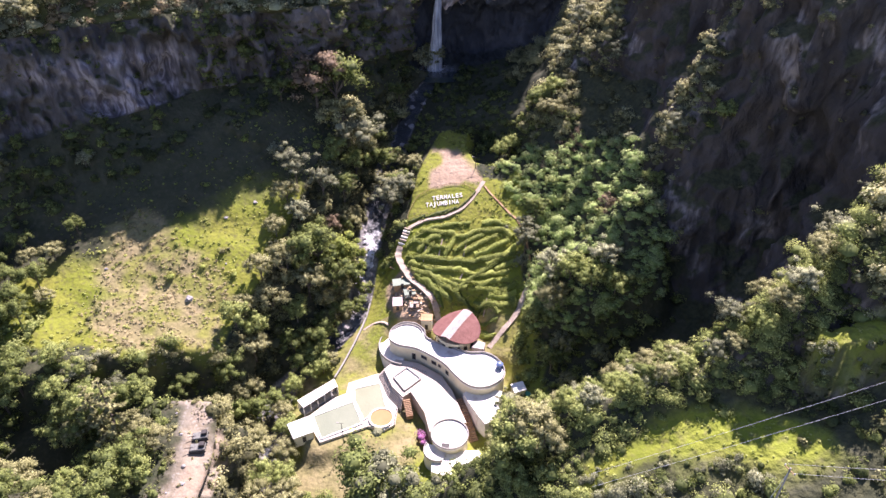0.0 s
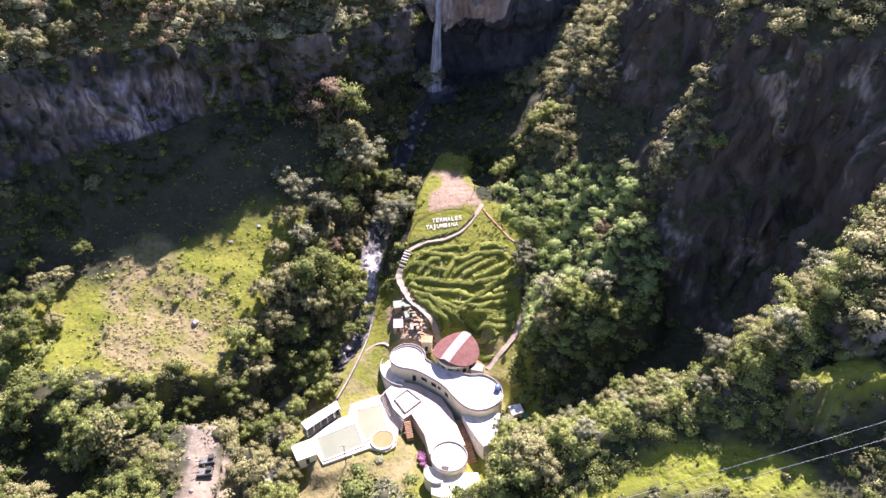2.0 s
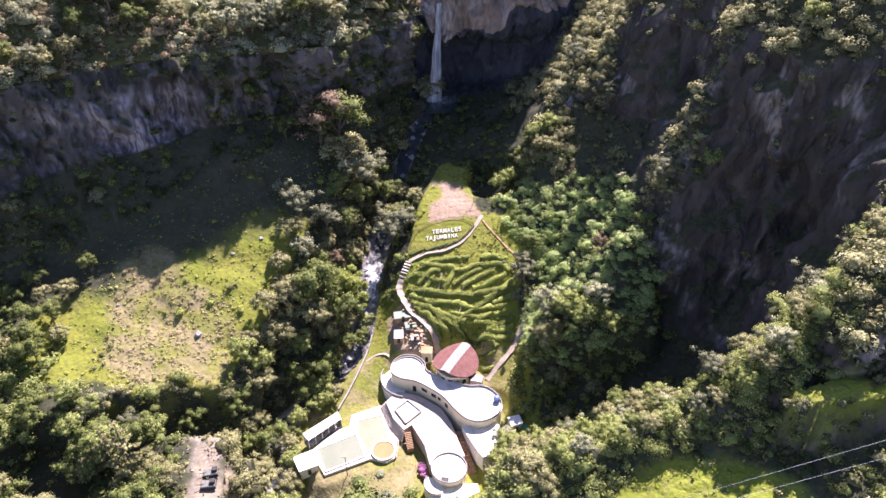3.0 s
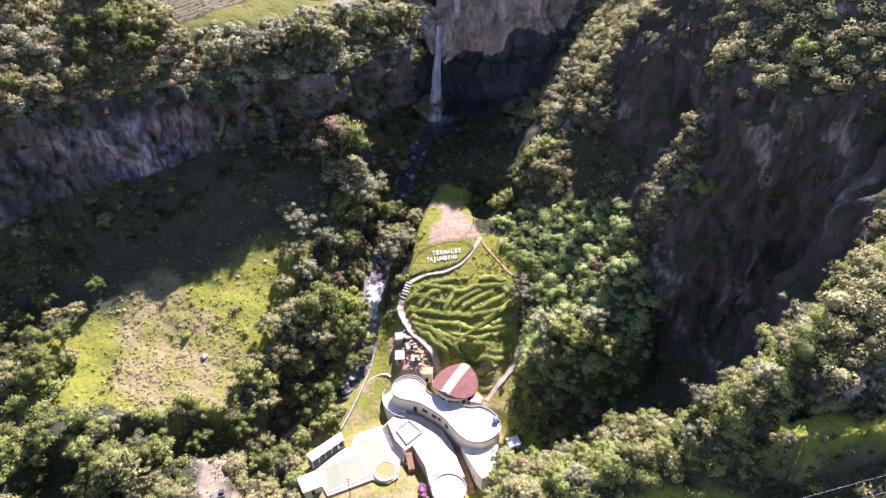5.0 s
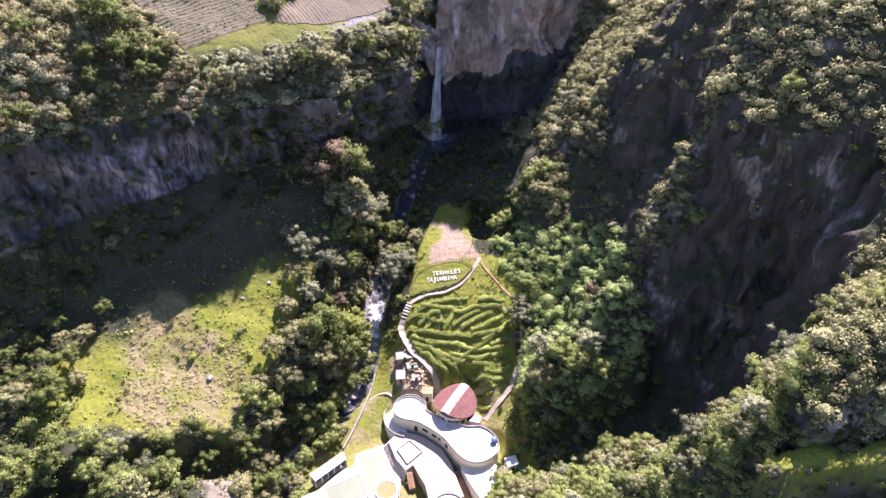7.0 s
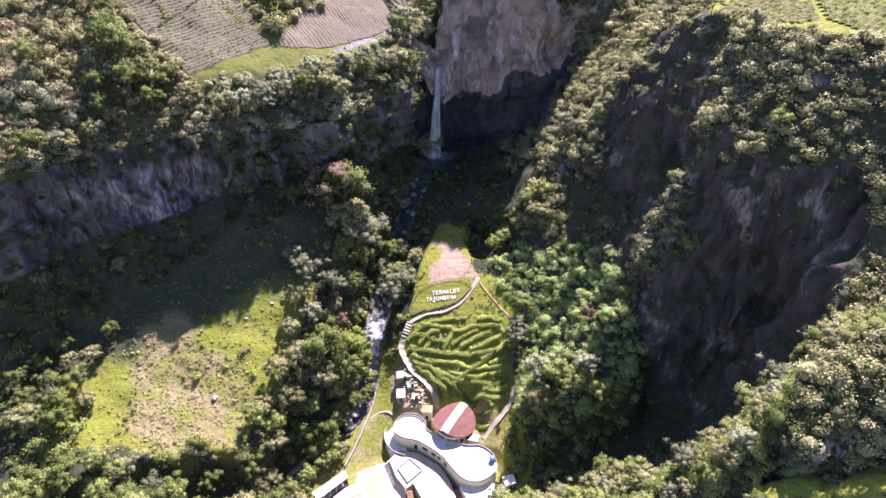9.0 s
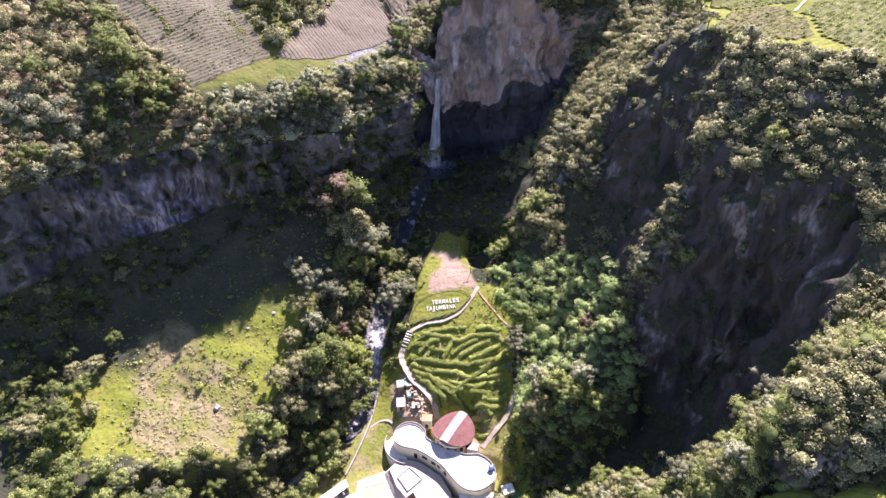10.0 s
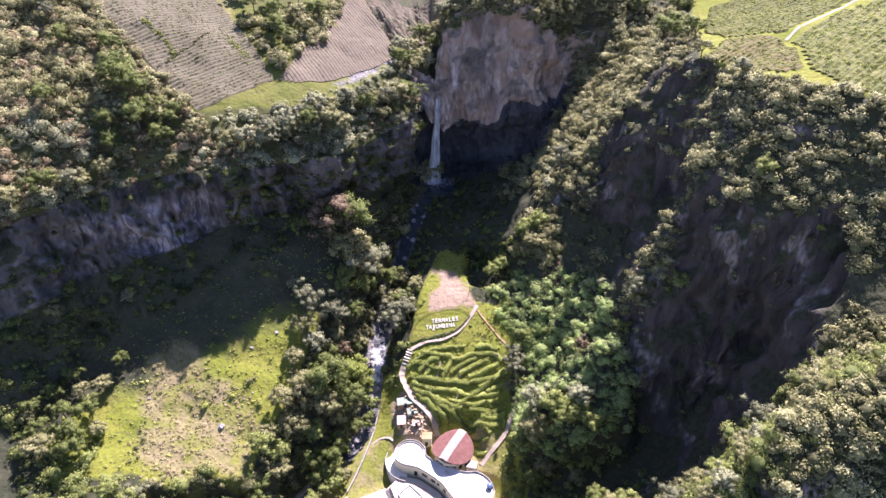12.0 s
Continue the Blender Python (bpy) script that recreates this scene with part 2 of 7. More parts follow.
# the first spur and the head of the valley
section((-140, 540, 195), (-82, 256, 120), (-71, 221, 104), (-65, 203, 90), (-63, 209, 67), (-60, 193, 60), (-37, 192, 50), (-25, 195, 26), (-22, 195, 25), (-18, 195, 27),
        (-8, 195, 40), (17, 193, 42), (27, 201, 49), (38, 207, 61), (46, 214, 72), (56, 217, 86), (78, 214, 126), (150, 245, 142), (460, 370, 225))
section((-100, 540, 190), (-58, 264, 118), (-42, 232, 103), (-32, 219, 89), (-28, 227, 68), (-28, 221, 61), (-24, 226, 57), (-17, 236, 43), (-13, 237, 42), (-9, 238, 43.5),
        (1, 222, 46.5), (13, 222, 48), (28, 231, 53), (40, 236, 69), (53, 244, 83), (66, 260, 94), (86, 268, 116), (150, 290, 142), (440, 430, 225))
section((-60, 540, 190), (-36, 312, 122), (-17, 274, 106), (-8, 257, 91), (-13, 254, 65), (-14, 252, 60), (-12, 251, 58), (-7, 256, 53), (-3, 257, 52), (2, 258, 53),
        (5, 260, 53), (10, 262, 54), (26, 266, 57), (44, 265, 66), (54, 272, 82), (60, 284, 98), (70, 302, 116), (140, 340, 148), (420, 480, 225))
STEPS = [8, 26, 26, 40, 14, 44, 22, 5, 5, 14, 40, 24, 22, 28, 32, 26, 30, 8]      # faces across each strip
ALONG = [6, 8, 7, 6, 14, 16, 36, 44, 36, 16, 14, 18, 32, 22]                                # faces between sections


def glide(a, b, c, d, t):
    return 0.5 * (2 * b + (c - a) * t + (2 * a - 5 * b + 4 * c - d) * t * t + (3 * b - a - 3 * c + d) * t ** 3)


def valley():
    s = np.array(SECTIONS, float)
    rows = []
    for k, n in enumerate(ALONG):
        a, b, c, d = s[max(k - 1, 0)], s[k], s[k + 1], s[min(k + 2, len(s) - 1)]
        if k < 4:
            rows += [b + (c - b) * j / n for j in range(n)]
        else:
            rows += [glide(a, b, c, d, j / n) for j in range(n)]
    rows = np.array(rows + [s[-1]])                       # along, lines, 3
    cols, strip = [], []
    for k, n in enumerate(STEPS):
        for j in range(n):
            cols.append(rows[:, k] + (rows[:, k + 1] - rows[:, k]) * j / n)
            strip.append(k)
    cols.append(rows[:, -1])
    return np.array(cols), np.array(strip)                # across, along, 3


def smooth_cols(g, times):
    for _ in range(times):
        g[1:-1] = 0.5 * g[1:-1] + 0.25 * (g[:-2] + g[2:])
    return g


GRID, STRIP = valley()
GRID = smooth_cols(GRID, 5)


def grid_normals(g):
    du = np.gradient(g, axis=0)
    dv = np.gradient(g, axis=1)
    n = np.cross(du, dv)
    n /= np.linalg.norm(n, axis=2, keepdims=True) + 1e-9
    return n * np.sign(n[..., 2:3] + 1e-6) if n[..., 2].mean() < 0 else n


def displace(g):
    n = grid_normals(g)
    flat = g.reshape(-1, 3)
    slope = 1 - np.abs(n[..., 2])
    rough = np.clip((slope - 0.25) / 0.4, 0, 1)
    big = fbm(flat, 22, 4, 3, (1, 1, 1.6)).reshape(slope.shape)
    ridged = (1 - np.abs(fbm(flat, 11, 4, 11, (1, 1, 2.2))) * 2).reshape(slope.shape)
    small = fbm(flat, 9, 3, 21).reshape(slope.shape)
    calm = np.ones(len(g))
    ks = np.append(STRIP, STRIP[-1])
    calm[(ks >= 7) & (ks <= 8)] = 0.5
    calm[(ks == 9) | (ks == 10)] = 0.3
    wall = np.where((ks == 3) | (ks == 14), 1.5, 1.0)[:, None]
    fine = (1 - np.abs(fbm(flat, 4.5, 3, 31, (1, 1, 1.8))) * 2).reshape(slope.shape)
    d = rough * (wall * (3.2 * big + 2.4 * (ridged - 0.45)) + np.where(ks == 3, 1.5, 0.8)[:, None] * (fine - 0.45)) + 0.7 * small * calm[:, None]
    flutes = (1 - 2 * np.abs(fbm(flat, 3.2, 3, 37, (1, 1, 4.5)))).reshape(slope.shape)
    d += np.where(ks == 3, 1.0, 0.0)[:, None] * rough * (flutes - 0.4)
    return g + n * d[..., None]


GRID = displace(GRID)
def soft_in(x, y, poly, soft):
    """1 inside a plan polygon, falling to 0 over soft metres outside it."""
    p = np.array(poly, float)
    inside = np.zeros(x.shape, bool)
    dist = np.full(x.shape, 1e9)
    for (ax, ay), (bx, by) in zip(p, np.roll(p, -1, 0)):
        cross = ((ay > y) != (by > y)) & (x < (bx - ax) * (y - ay) / (by - ay + 1e-9) + ax)
        inside ^= cross
        t = np.clip(((x - ax) * (bx - ax) + (y - ay) * (by - ay)) / ((bx - ax) ** 2 + (by - ay) ** 2), 0, 1)
        dist = np.minimum(dist, np.hypot(x - ax - t * (bx - ax), y - ay - t * (by - ay)))
    return np.where(inside, 1.0, np.clip(1 - dist / soft, 0, 1))


# the level ground of the baths: house, bath house, courtyard, terraces, pools
LEVEL = [
    ([(-2, 134), (10, 133), (12, 141), (9, 148), (-2, 148), (-5, 141)], 11.4, 5.0),
    ([(-18, 138), (-14, 145.4), (-6, 144.6), (-3, 139), (8, 134), (17, 131), (18, 121), (8, 117), (-6, 132), (-16, 134)], 7.6, 2.3),
    ([(-18, 134), (-13, 137), (0, 130), (5, 123), (8, 114), (11, 104), (-4, 100), (-6, 112), (-10, 122)], 5.2, 3.0),
    ([(-40.1, 114.5), (-31.3, 124.3), (-27.4, 129.2), (-18.6, 132.2), (-14.7, 130.2), (-11.7, 119.4), (-11.7, 110.6), (-19.6, 108.7), (-32.3, 104.8)], 6.2, 3.5),
]
for poly, pz, soft in LEVEL:
    w = soft_in(GRID[..., 0], GRID[..., 1], poly, soft)
    w = w * w * (3 - 2 * w) * ((np.append(STRIP, 99) >= 9) & (np.append(STRIP, 99) <= 11))[:, None]
    GRID[..., 2] += (pz - GRID[..., 2]) * w

NEAR_TERRACE = [(60, 74.5), (61.5, 78.5), (66, 78), (76, 76.5), (84, 76), (84, 72.5), (74, 72.5), (64, 73)]
# rises (+) and hollows (-) of the wooded slope and the near spur
SHAPED = [
    ([(12, 206), (14, 200), (20, 197), (27, 197), (29, 202), (25, 214), (14, 218)], -9.0, 4.5),
    ([(28, 138), (34, 136.5), (46, 134), (57, 133.5), (57, 141), (50, 149), (40, 148), (31, 144)], 10.0, 6.0),
]
for poly, rise, soft in SHAPED:
    w = soft_in(GRID[..., 0], GRID[..., 1], poly, soft)
    GRID[..., 2] += rise * w * w * (3 - 2 * w) * (np.append(STRIP, 99) >= 10)[:, None]
w = soft_in(GRID[..., 0], GRID[..., 1], NEAR_TERRACE, 1.8) * (np.append(STRIP, 99) >= 11)[:, None]
GRID[..., 2] += (70.5 + 0.28 * (GRID[..., 0] - 60) - GRID[..., 2]) * w * w * (3 - 2 * w)
# the ravine between meadow and sandy lot, and the hollow beside the cypresses
RAVINE = [(-90, 115), (-74, 119.5), (-56, 120.5), (-48, 119), (-46, 113), (-60, 112.5), (-78, 112)]
HOLLOW = [(-108, 110), (-94, 107), (-86, 100), (-84, 90), (-96, 88), (-110, 98)]
for poly, rise, soft in ((RAVINE, -11.0, 4.5), (HOLLOW, -12.0, 5.0)):
    w = soft_in(GRID[..., 0], GRID[..., 1], poly, soft)
    GRID[..., 2] += rise * w * w * (3 - 2 * w) * ((np.append(STRIP, 99) >= 4) & (np.append(STRIP, 99) <= 6))[:, None]


# plan outlines
FIELD_DRY = [(-94, 164), (-96, 152), (-97, 148), (-94, 127), (-78, 125), (-64, 128), (-62, 142), (-67, 149), (-80, 151), (-88, 162)]
SAND_TOP = [(-1.6, 207), (3.0, 206), (8.4, 196), (11.6, 188.4), (3, 188.6), (-1.8, 190)]
LOT = [(-65, 107), (-58, 108), (-53.5, 99), (-53, 86), (-55, 78), (-59, 80), (-61, 92)]
LAWN = [(-40, 103), (-33, 108), (-14, 110), (-8, 105), (-12, 90), (-30, 86)]
NEAR_MEADOW = [(24, 68.5), (31, 70.5), (36, 71.5), (37.5, 74), (45, 74), (52, 71.3), (57, 68.4), (60.5, 66), (60, 62.5), (51, 63.5), (47, 66), (43, 67.2), (37, 69.2), (30, 68), (24, 66)]
SCREE = [(-42, 243), (-34, 250), (-28, 260), (-22, 271), (-20, 275), (-24, 276), (-30, 265), (-37, 254)]
GROVE = [(-62, 243), (-49, 270), (-46, 290), (-46, 314), (-84, 314), (-94, 288), (-80, 264)]
HUTS = [(-17, 160), (-11, 162), (-7, 156), (-4.5, 150.5), (-1.5, 147), (-7, 144.5), (-12, 147), (-16.5, 153)]
RIGHT_PATH = [(11, 187), (16, 188), (23, 178), (28, 166), (28.5, 157), (26, 147), (18, 137), (12, 135), (19, 145), (24, 152), (24, 164), (18, 176)]
BATHS = [(-44, 112), (-33, 108), (-12, 111), (-6, 94), (12, 95), (18, 110), (19, 128), (14, 142), (8, 150), (-8, 148), (-20, 147), (-30, 130)]


def grid_mesh(name, g, lo, hi, mats):
    """The strips lo..hi of a grid as one mesh, with its ground cover."""
    cols = np.where((STRIP >= lo) & (STRIP <= hi))[0]
    c0, c1 = cols[0], cols[-1] + 1
    sub = g[c0:c1 + 1]
    nc, nr = sub.shape[:2]
    i = np.arange((nc - 1) * (nr - 1))
    a = (i // (nr - 1)) * nr + i % (nr - 1)
    faces = np.stack([a, a + nr, a + nr + 1, a + 1], 1)
    me = mesh_from(name, sub.reshape(-1, 3), faces, mats, None, True)
    strip = np.repeat(np.append(STRIP, STRIP[-1])[c0:c1 + 1], nr)
    f = sub.reshape(-1, 3)
    for key, value in ground_cover(strip, f).items():
        me.attributes.new(key, "FLOAT", "POINT").data.foreach_set("value", value.astype(np.float32))
    return new(name, me)


def ground_cover(strip, p):
    """How much turf, gravel and bare dry earth lies at each place."""
    wob = fbm(p, 9, 3, 40) * 4
    x, y = p[:, 0] + wob, p[:, 1] + fbm(p, 9, 3, 47) * 4
    turf = ((strip == 9) & (y < 170)) | ((strip == 10) & (y < 214) & (y > 90) & ((x < 11) | (y < 190))) | ((strip == 11) & (x < 27) & (y > 95) & (y < 189))
    turf |= strip == 16
    # turf fades at the wall's shadow edge; the floor colour beyond paints the shade
    meadow = np.where((strip == 5) & (y > 121) & (x < -46) & (x > -118), np.clip((162 + 0.5 * (x + 92) - y) / 9, 0, 1), 0)
    turf = np.maximum.reduce([turf.astype(float), meadow, soft_in(p[:, 0] + 0.3 * wob, p[:, 1], NEAR_MEADOW, 2), soft_in(p[:, 0], p[:, 1] + 0.2 * wob, NEAR_TERRACE, 1.5)])
    turf *= (1 - soft_in(p[:, 0], p[:, 1], GROVE, 2)) * (1 - soft_in(p[:, 0], p[:, 1], RAVINE, 5))
    turf *= np.where((strip >= 16) & (p[:, 0] < 79 + 0.3 * (p[:, 1] - 190)), 0.0, 1.0)
    turf = np.maximum(turf, np.where(strip == 1, np.where(x > -100, 0.6, 0.12), np.where(strip == 2, 0.25, 0)))
    gravel = np.maximum(((strip == 7) | (strip == 8)).astype(float), soft_in(x, y, SCREE, 1.5) * (strip < 3))
    gravel = np.maximum(gravel, soft_in(x, y, LOT, 2))
    bare = np.maximum.reduce([soft_in(x, y, SAND_TOP, 1.5), 0.45 * soft_in(x, y, LOT, 2), 0.85 * soft_in(x, y, LAWN, 3), np.where((strip == 1) & (x < -92), 0.45, 0), np.where((strip >= 9) & (strip <= 11) & (p[:, 1] > 108) & (p[:, 1] < 149) & (p[:, 0] < 22), np.clip(0.45 + 0.9 * fbm(p, 5, 3, 42), 0.1, 0.9), 0), 0.9 * soft_in(x, y, FIELD_DRY, 4) * np.clip(0.95 + 1.3 * fbm(p, 5, 3, 49), 0.3, 1)])
    fresh = np.clip(1.6 - np.abs(p[:, 0] + 100) / 14 + 1.2 * fbm(p, 10, 3, 44), 0, 1) * np.clip(0.75 + 1.6 * fbm(p, 6, 3, 45), 0, 1)
    bare = np.where(strip == 3, fresh * np.clip((84 - p[:, 2]) / 6, 0, 1), bare)
    tan = np.maximum(soft_in(x, y, SAND_TOP, 2.5), np.clip(0.45 + 0.9 * fbm(p, 4, 3, 48), 0.15, 0.8) * soft_in(p[:, 0] + wob * 0.7, p[:, 1] + wob * 0.5, LOT, 2))
    tan = np.maximum(tan, 0.9 * soft_in(p[:, 0] + wob * 0.3, p[:, 1], HUTS, 1.2))
    return {"turf": turf, "gravel": gravel, "bare": bare, "sandy": tan}


def ground_material():
    m, t, b = material("ground_cover", 0.95, 0, 0.2)

    def att(name):
        n = t.nodes.new("ShaderNodeAttribute")
        n.attribute_name = name
        return n.outputs["Fac"]

    def two(c1, c2, size, c3, size3, lo3=0.5, hi3=0.72):
        return mix(t, noise_fac(t, size3, 5, lo3, hi3, (1, 1, 1), 3.0), mix(t, noise_fac(t, size, 4), c1, c2), c3)
    # kept dark to stand for shaded grass under the rock wall as well
    floor = two((0.036, 0.043, 0.022), (0.055, 0.057, 0.032), 7, (0.075, 0.07, 0.045), 1.4)
    turf = two((0.15, 0.18, 0.02), (0.212, 0.216, 0.036), 13, (0.115, 0.112, 0.036), 1.1, 0.48, 0.75)
    straw = two((0.27, 0.215, 0.12), (0.20, 0.175, 0.08), 6, (0.14, 0.125, 0.055), 1.1)
    sand = two((0.31, 0.225, 0.15), (0.355, 0.27, 0.19), 6, (0.24, 0.18, 0.13), 0.9)
    gravel = two((0.10, 0.095, 0.09), (0.20, 0.19, 0.18), 3, (0.34, 0.33, 0.32), 0.8)
    col = mix(t, att("turf"), floor, turf)
    col = mix(t, att("gravel"), col, gravel)
    col = mix(t, att("bare"), col, straw)
    col = mix(t, att("sandy"), col, sand)
    t.links.new(col, b.inputs["Base Color"])
    bump(t, b, noise_fac(t, 1.6, 9, 0.2, 0.8), 0.30)
    return m


GROUND = ground_material()
structure(grid_mesh("ground", GRID, 0, 2, [GROUND]), "grassy plateau with scrub above the rock wall", "ground")
structure(grid_mesh("cliff", GRID, 3, 3, [ROCK]), "grey vertical rock wall under the plateau rim", "cliff")
structure(grid_mesh("ground", GRID, 4, 12, [GROUND]), "valley floor with meadow, riverbed and wooded slopes", "ground")
structure(grid_mesh("cliff", GRID, 13, 15, [ROCK_DARK]), "steep dark rock wall with ledges and scrub", "cliff")
structure(grid_mesh("ground", GRID, 16, 17, [GROUND]), "high farmland above the dark rock wall", "ground")

# the back wall with the fall: floor, foot, hollow, lip, face top, plateau, far hill
BACK = [
    [(-22, 247, 55), (-14, 252, 53), (-4, 256, 51), (10, 257, 52), (28, 259, 53), (42, 257, 56), (50, 268, 62), (84, 284, 88)],
    [(-24, 256, 58), (-15, 266, 57), (-4, 276, 54), (10, 280, 54), (28, 280, 56), (44, 275, 59), (52, 274, 68), (86, 290, 94)],
    [(-23, 258, 76), (-13, 266, 74), (-3, 276, 72), (10, 279, 72), (28, 279, 73), (44, 275, 74), (53, 276, 80), (88, 294, 102)],
    [(-20, 260, 92), (-11, 264, 91), (-1, 266, 90), (7, 264, 89), (19, 262, 84), (37, 263, 88), (50, 273, 93), (90, 297, 110)],
    [(-22, 270, 100), (-12, 274, 99), (-1, 276, 97), (6, 279, 121), (22, 273, 131), (37, 269, 128), (54, 282, 114), (98, 304, 120)],
    [(-36, 310, 118), (-20, 312, 114), (-2, 312, 112), (14, 306, 144), (34, 304, 150), (60, 300, 138), (92, 310, 130), (150, 330, 146)],
    [(-120, 560, 195), (-60, 570, 195), (0, 580, 195), (60, 580, 200), (120, 570, 210), (200, 560, 210), (300, 540, 212), (460, 520, 225)],
]
BSTEPS = [14, 16, 20, 34, 24, 8]


def back_wall():
    s = np.array(BACK, float).transpose(1, 0, 2)
    rows = []
    for k in range(len(s) - 1):
        a, b, c, d = s[max(k - 1, 0)], s[k], s[k + 1], s[min(k + 2, len(s) - 1)]
        rows += [glide(a, b, c, d, j / 18) for j in range(18)]
    rows = np.array(rows + [s[-1]])
    cols = []
    for k, n in enumerate(BSTEPS):
        cols += [rows[:, k] + (rows[:, k + 1] - rows[:, k]) * j / n for j in range(n)]
    g = smooth_cols(np.array(cols + [rows[:, -1]]), 3)
    lip = np.exp(-((np.arange(len(g)) - 50) / 10.0) ** 2)[:, None]
    ragged = g.reshape(-1, 3) * (1, 0, 0)
    g[..., 2] += lip * (11 * fbm(ragged, 16, 2, 64) + 2.5 * fbm(g.reshape(-1, 3) * (1, 0.3, 0), 4, 4, 66)).reshape(g.shape[:2])
    n = -np.cross(np.gradient(g, axis=0), np.gradient(g, axis=1))
    n /= np.linalg.norm(n, axis=2, keepdims=True) + 1e-9
    f = g.reshape(-1, 3)
    d = 3.0 * fbm(f, 14, 4, 60, (1, 1, 1.8)) + 1.8 * (1 - 2 * np.abs(fbm(f, 8, 3, 70, (1, 1, 2.4)))) + 0.9 * (1 - 2 * np.abs(fbm(f, 3.5, 3, 75, (1, 1, 1.6))))
    return g + n * d.reshape(g.shape[:2])[..., None]


BGRID = back_wall()


def back_mesh(name, lo, hi, mat):
    sub = BGRID[lo:hi + 1]
    nc, nr = sub.shape[:2]
    i = np.arange((nc - 1) * (nr - 1))
    a = (i // (nr - 1)) * nr + i % (nr - 1)
    return new(name, mesh_from(name, sub.reshape(-1, 3), np.stack([a, a + 1, a + nr + 1, a + nr], 1), [mat], None, True))


# the hollow takes the rock that carries its shade as colour
structure(back_mesh("cliff", 0, 50, ROCK_SHADED), "rock hollow behind the fall with shade in its colour", "cliff")
structure(back_mesh("cliff", 50, 84, ROCK_RED), "ochre and grey overhanging rock wall of the fall", "cliff")
structure(back_mesh("ground", 84, 116, FLOOR), "wooded hill behind the fall", "ground")

# ---- heights for placing things ----
from mathutils.bvhtree import BVHTree


def bvh_of(*grids):
    verts, faces = [], []
    for g in grids:
        nc, nr = g.shape[:2]
        i = np.arange((nc - 1) * (nr - 1))
        a = (i // (nr - 1)) * nr + i % (nr - 1) + len(verts)
        faces += np.stack([a, a + nr, a + nr + 1, a + 1], 1).tolist()
        verts += g.reshape(-1, 3).tolist()
    return BVHTree.FromPolygons(verts, faces)


LAND = bvh_of(GRID, BGRID)


def land_z(x, y, low=False):
    """The height of the land at a place; low: the lowest surface there, under overhangs."""
    z, top = None, 500.0
    while True:
        hit = LAND.ray_cast(Vector((x, y, top)), Vector((0, 0, -1)))
        if hit[0] is None:
            return 0.0 if z is None else z
        z, top = hit[0].z, hit[0].z - 0.5
        if not low:
            return z


# ---- plants ----
def leaf_quads(at, facing, size, rng, slim=0.62):
    """Rhombic leaves or leaf clusters at places, facing given ways."""
    n = len(at)
    facing = facing / (np.linalg.norm(facing, axis=1, keepdims=True) + 1e-9)
    side = np.cross(facing, rng.normal(size=(n, 3)))
    side /= np.linalg.norm(side, axis=1, keepdims=True) + 1e-9
    up = np.cross(facing, side)
    s = (np.asarray(size) * np.ones(n))[:, None]
    v = np.stack([at - side * s * 0.5, at - up * s * slim * 0.5 + facing * s * 0.1, at + side * s * 0.5, at + up * s * slim * 0.5 + facing * s * 0.1], 1)
    return v.reshape(-1, 3), np.arange(n * 4).reshape(-1, 4)



def leaf_tris(at, facing, size, rng):
    """Three-cornered leaf clusters at places, facing given ways."""
    n = len(at)
    facing = facing / (np.linalg.norm(facing, axis=1, keepdims=True) + 1e-9)
    side = np.cross(facing, rng.normal(size=(n, 3)))
    side /= np.linalg.norm(side, axis=1, keepdims=True) + 1e-9
    up = np.cross(facing, side) * rng.uniform(0.3, 0.6, (n, 1))
    s = (np.asarray(size) * np.ones(n))[:, None]
    v = np.stack([at + side * s * 0.55, at + (up - side * 0.3) * s, at - (up + side * 0.3) * s], 1)
    return v.reshape(-1, 3), np.arange(n * 3).reshape(-1, 3)


OCT = np.array([(1, 0, 0), (0.5, 0.87, 0), (-0.5, 0.87, 0), (-1, 0, 0), (-0.5, -0.87, 0), (0.5, -0.87, 0),
                (0.62, 0.36, 0.7), (0, 0.72, 0.7), (-0.62, 0.36, 0.7), (-0.62, -0.36, 0.7), (0, -0.72, 0.7), (0.62, -0.36, 0.7), (0, 0, 1)])
OCT_F = np.array([f for k in range(6) for f in ((k, (k + 1) % 6, 6 + k, 6 + k), ((k + 1) % 6, 6 + (k + 1) % 6, 6 + k, 6 + k), (6 + k, 6 + (k + 1) % 6, 12, 12))])[:, :3]


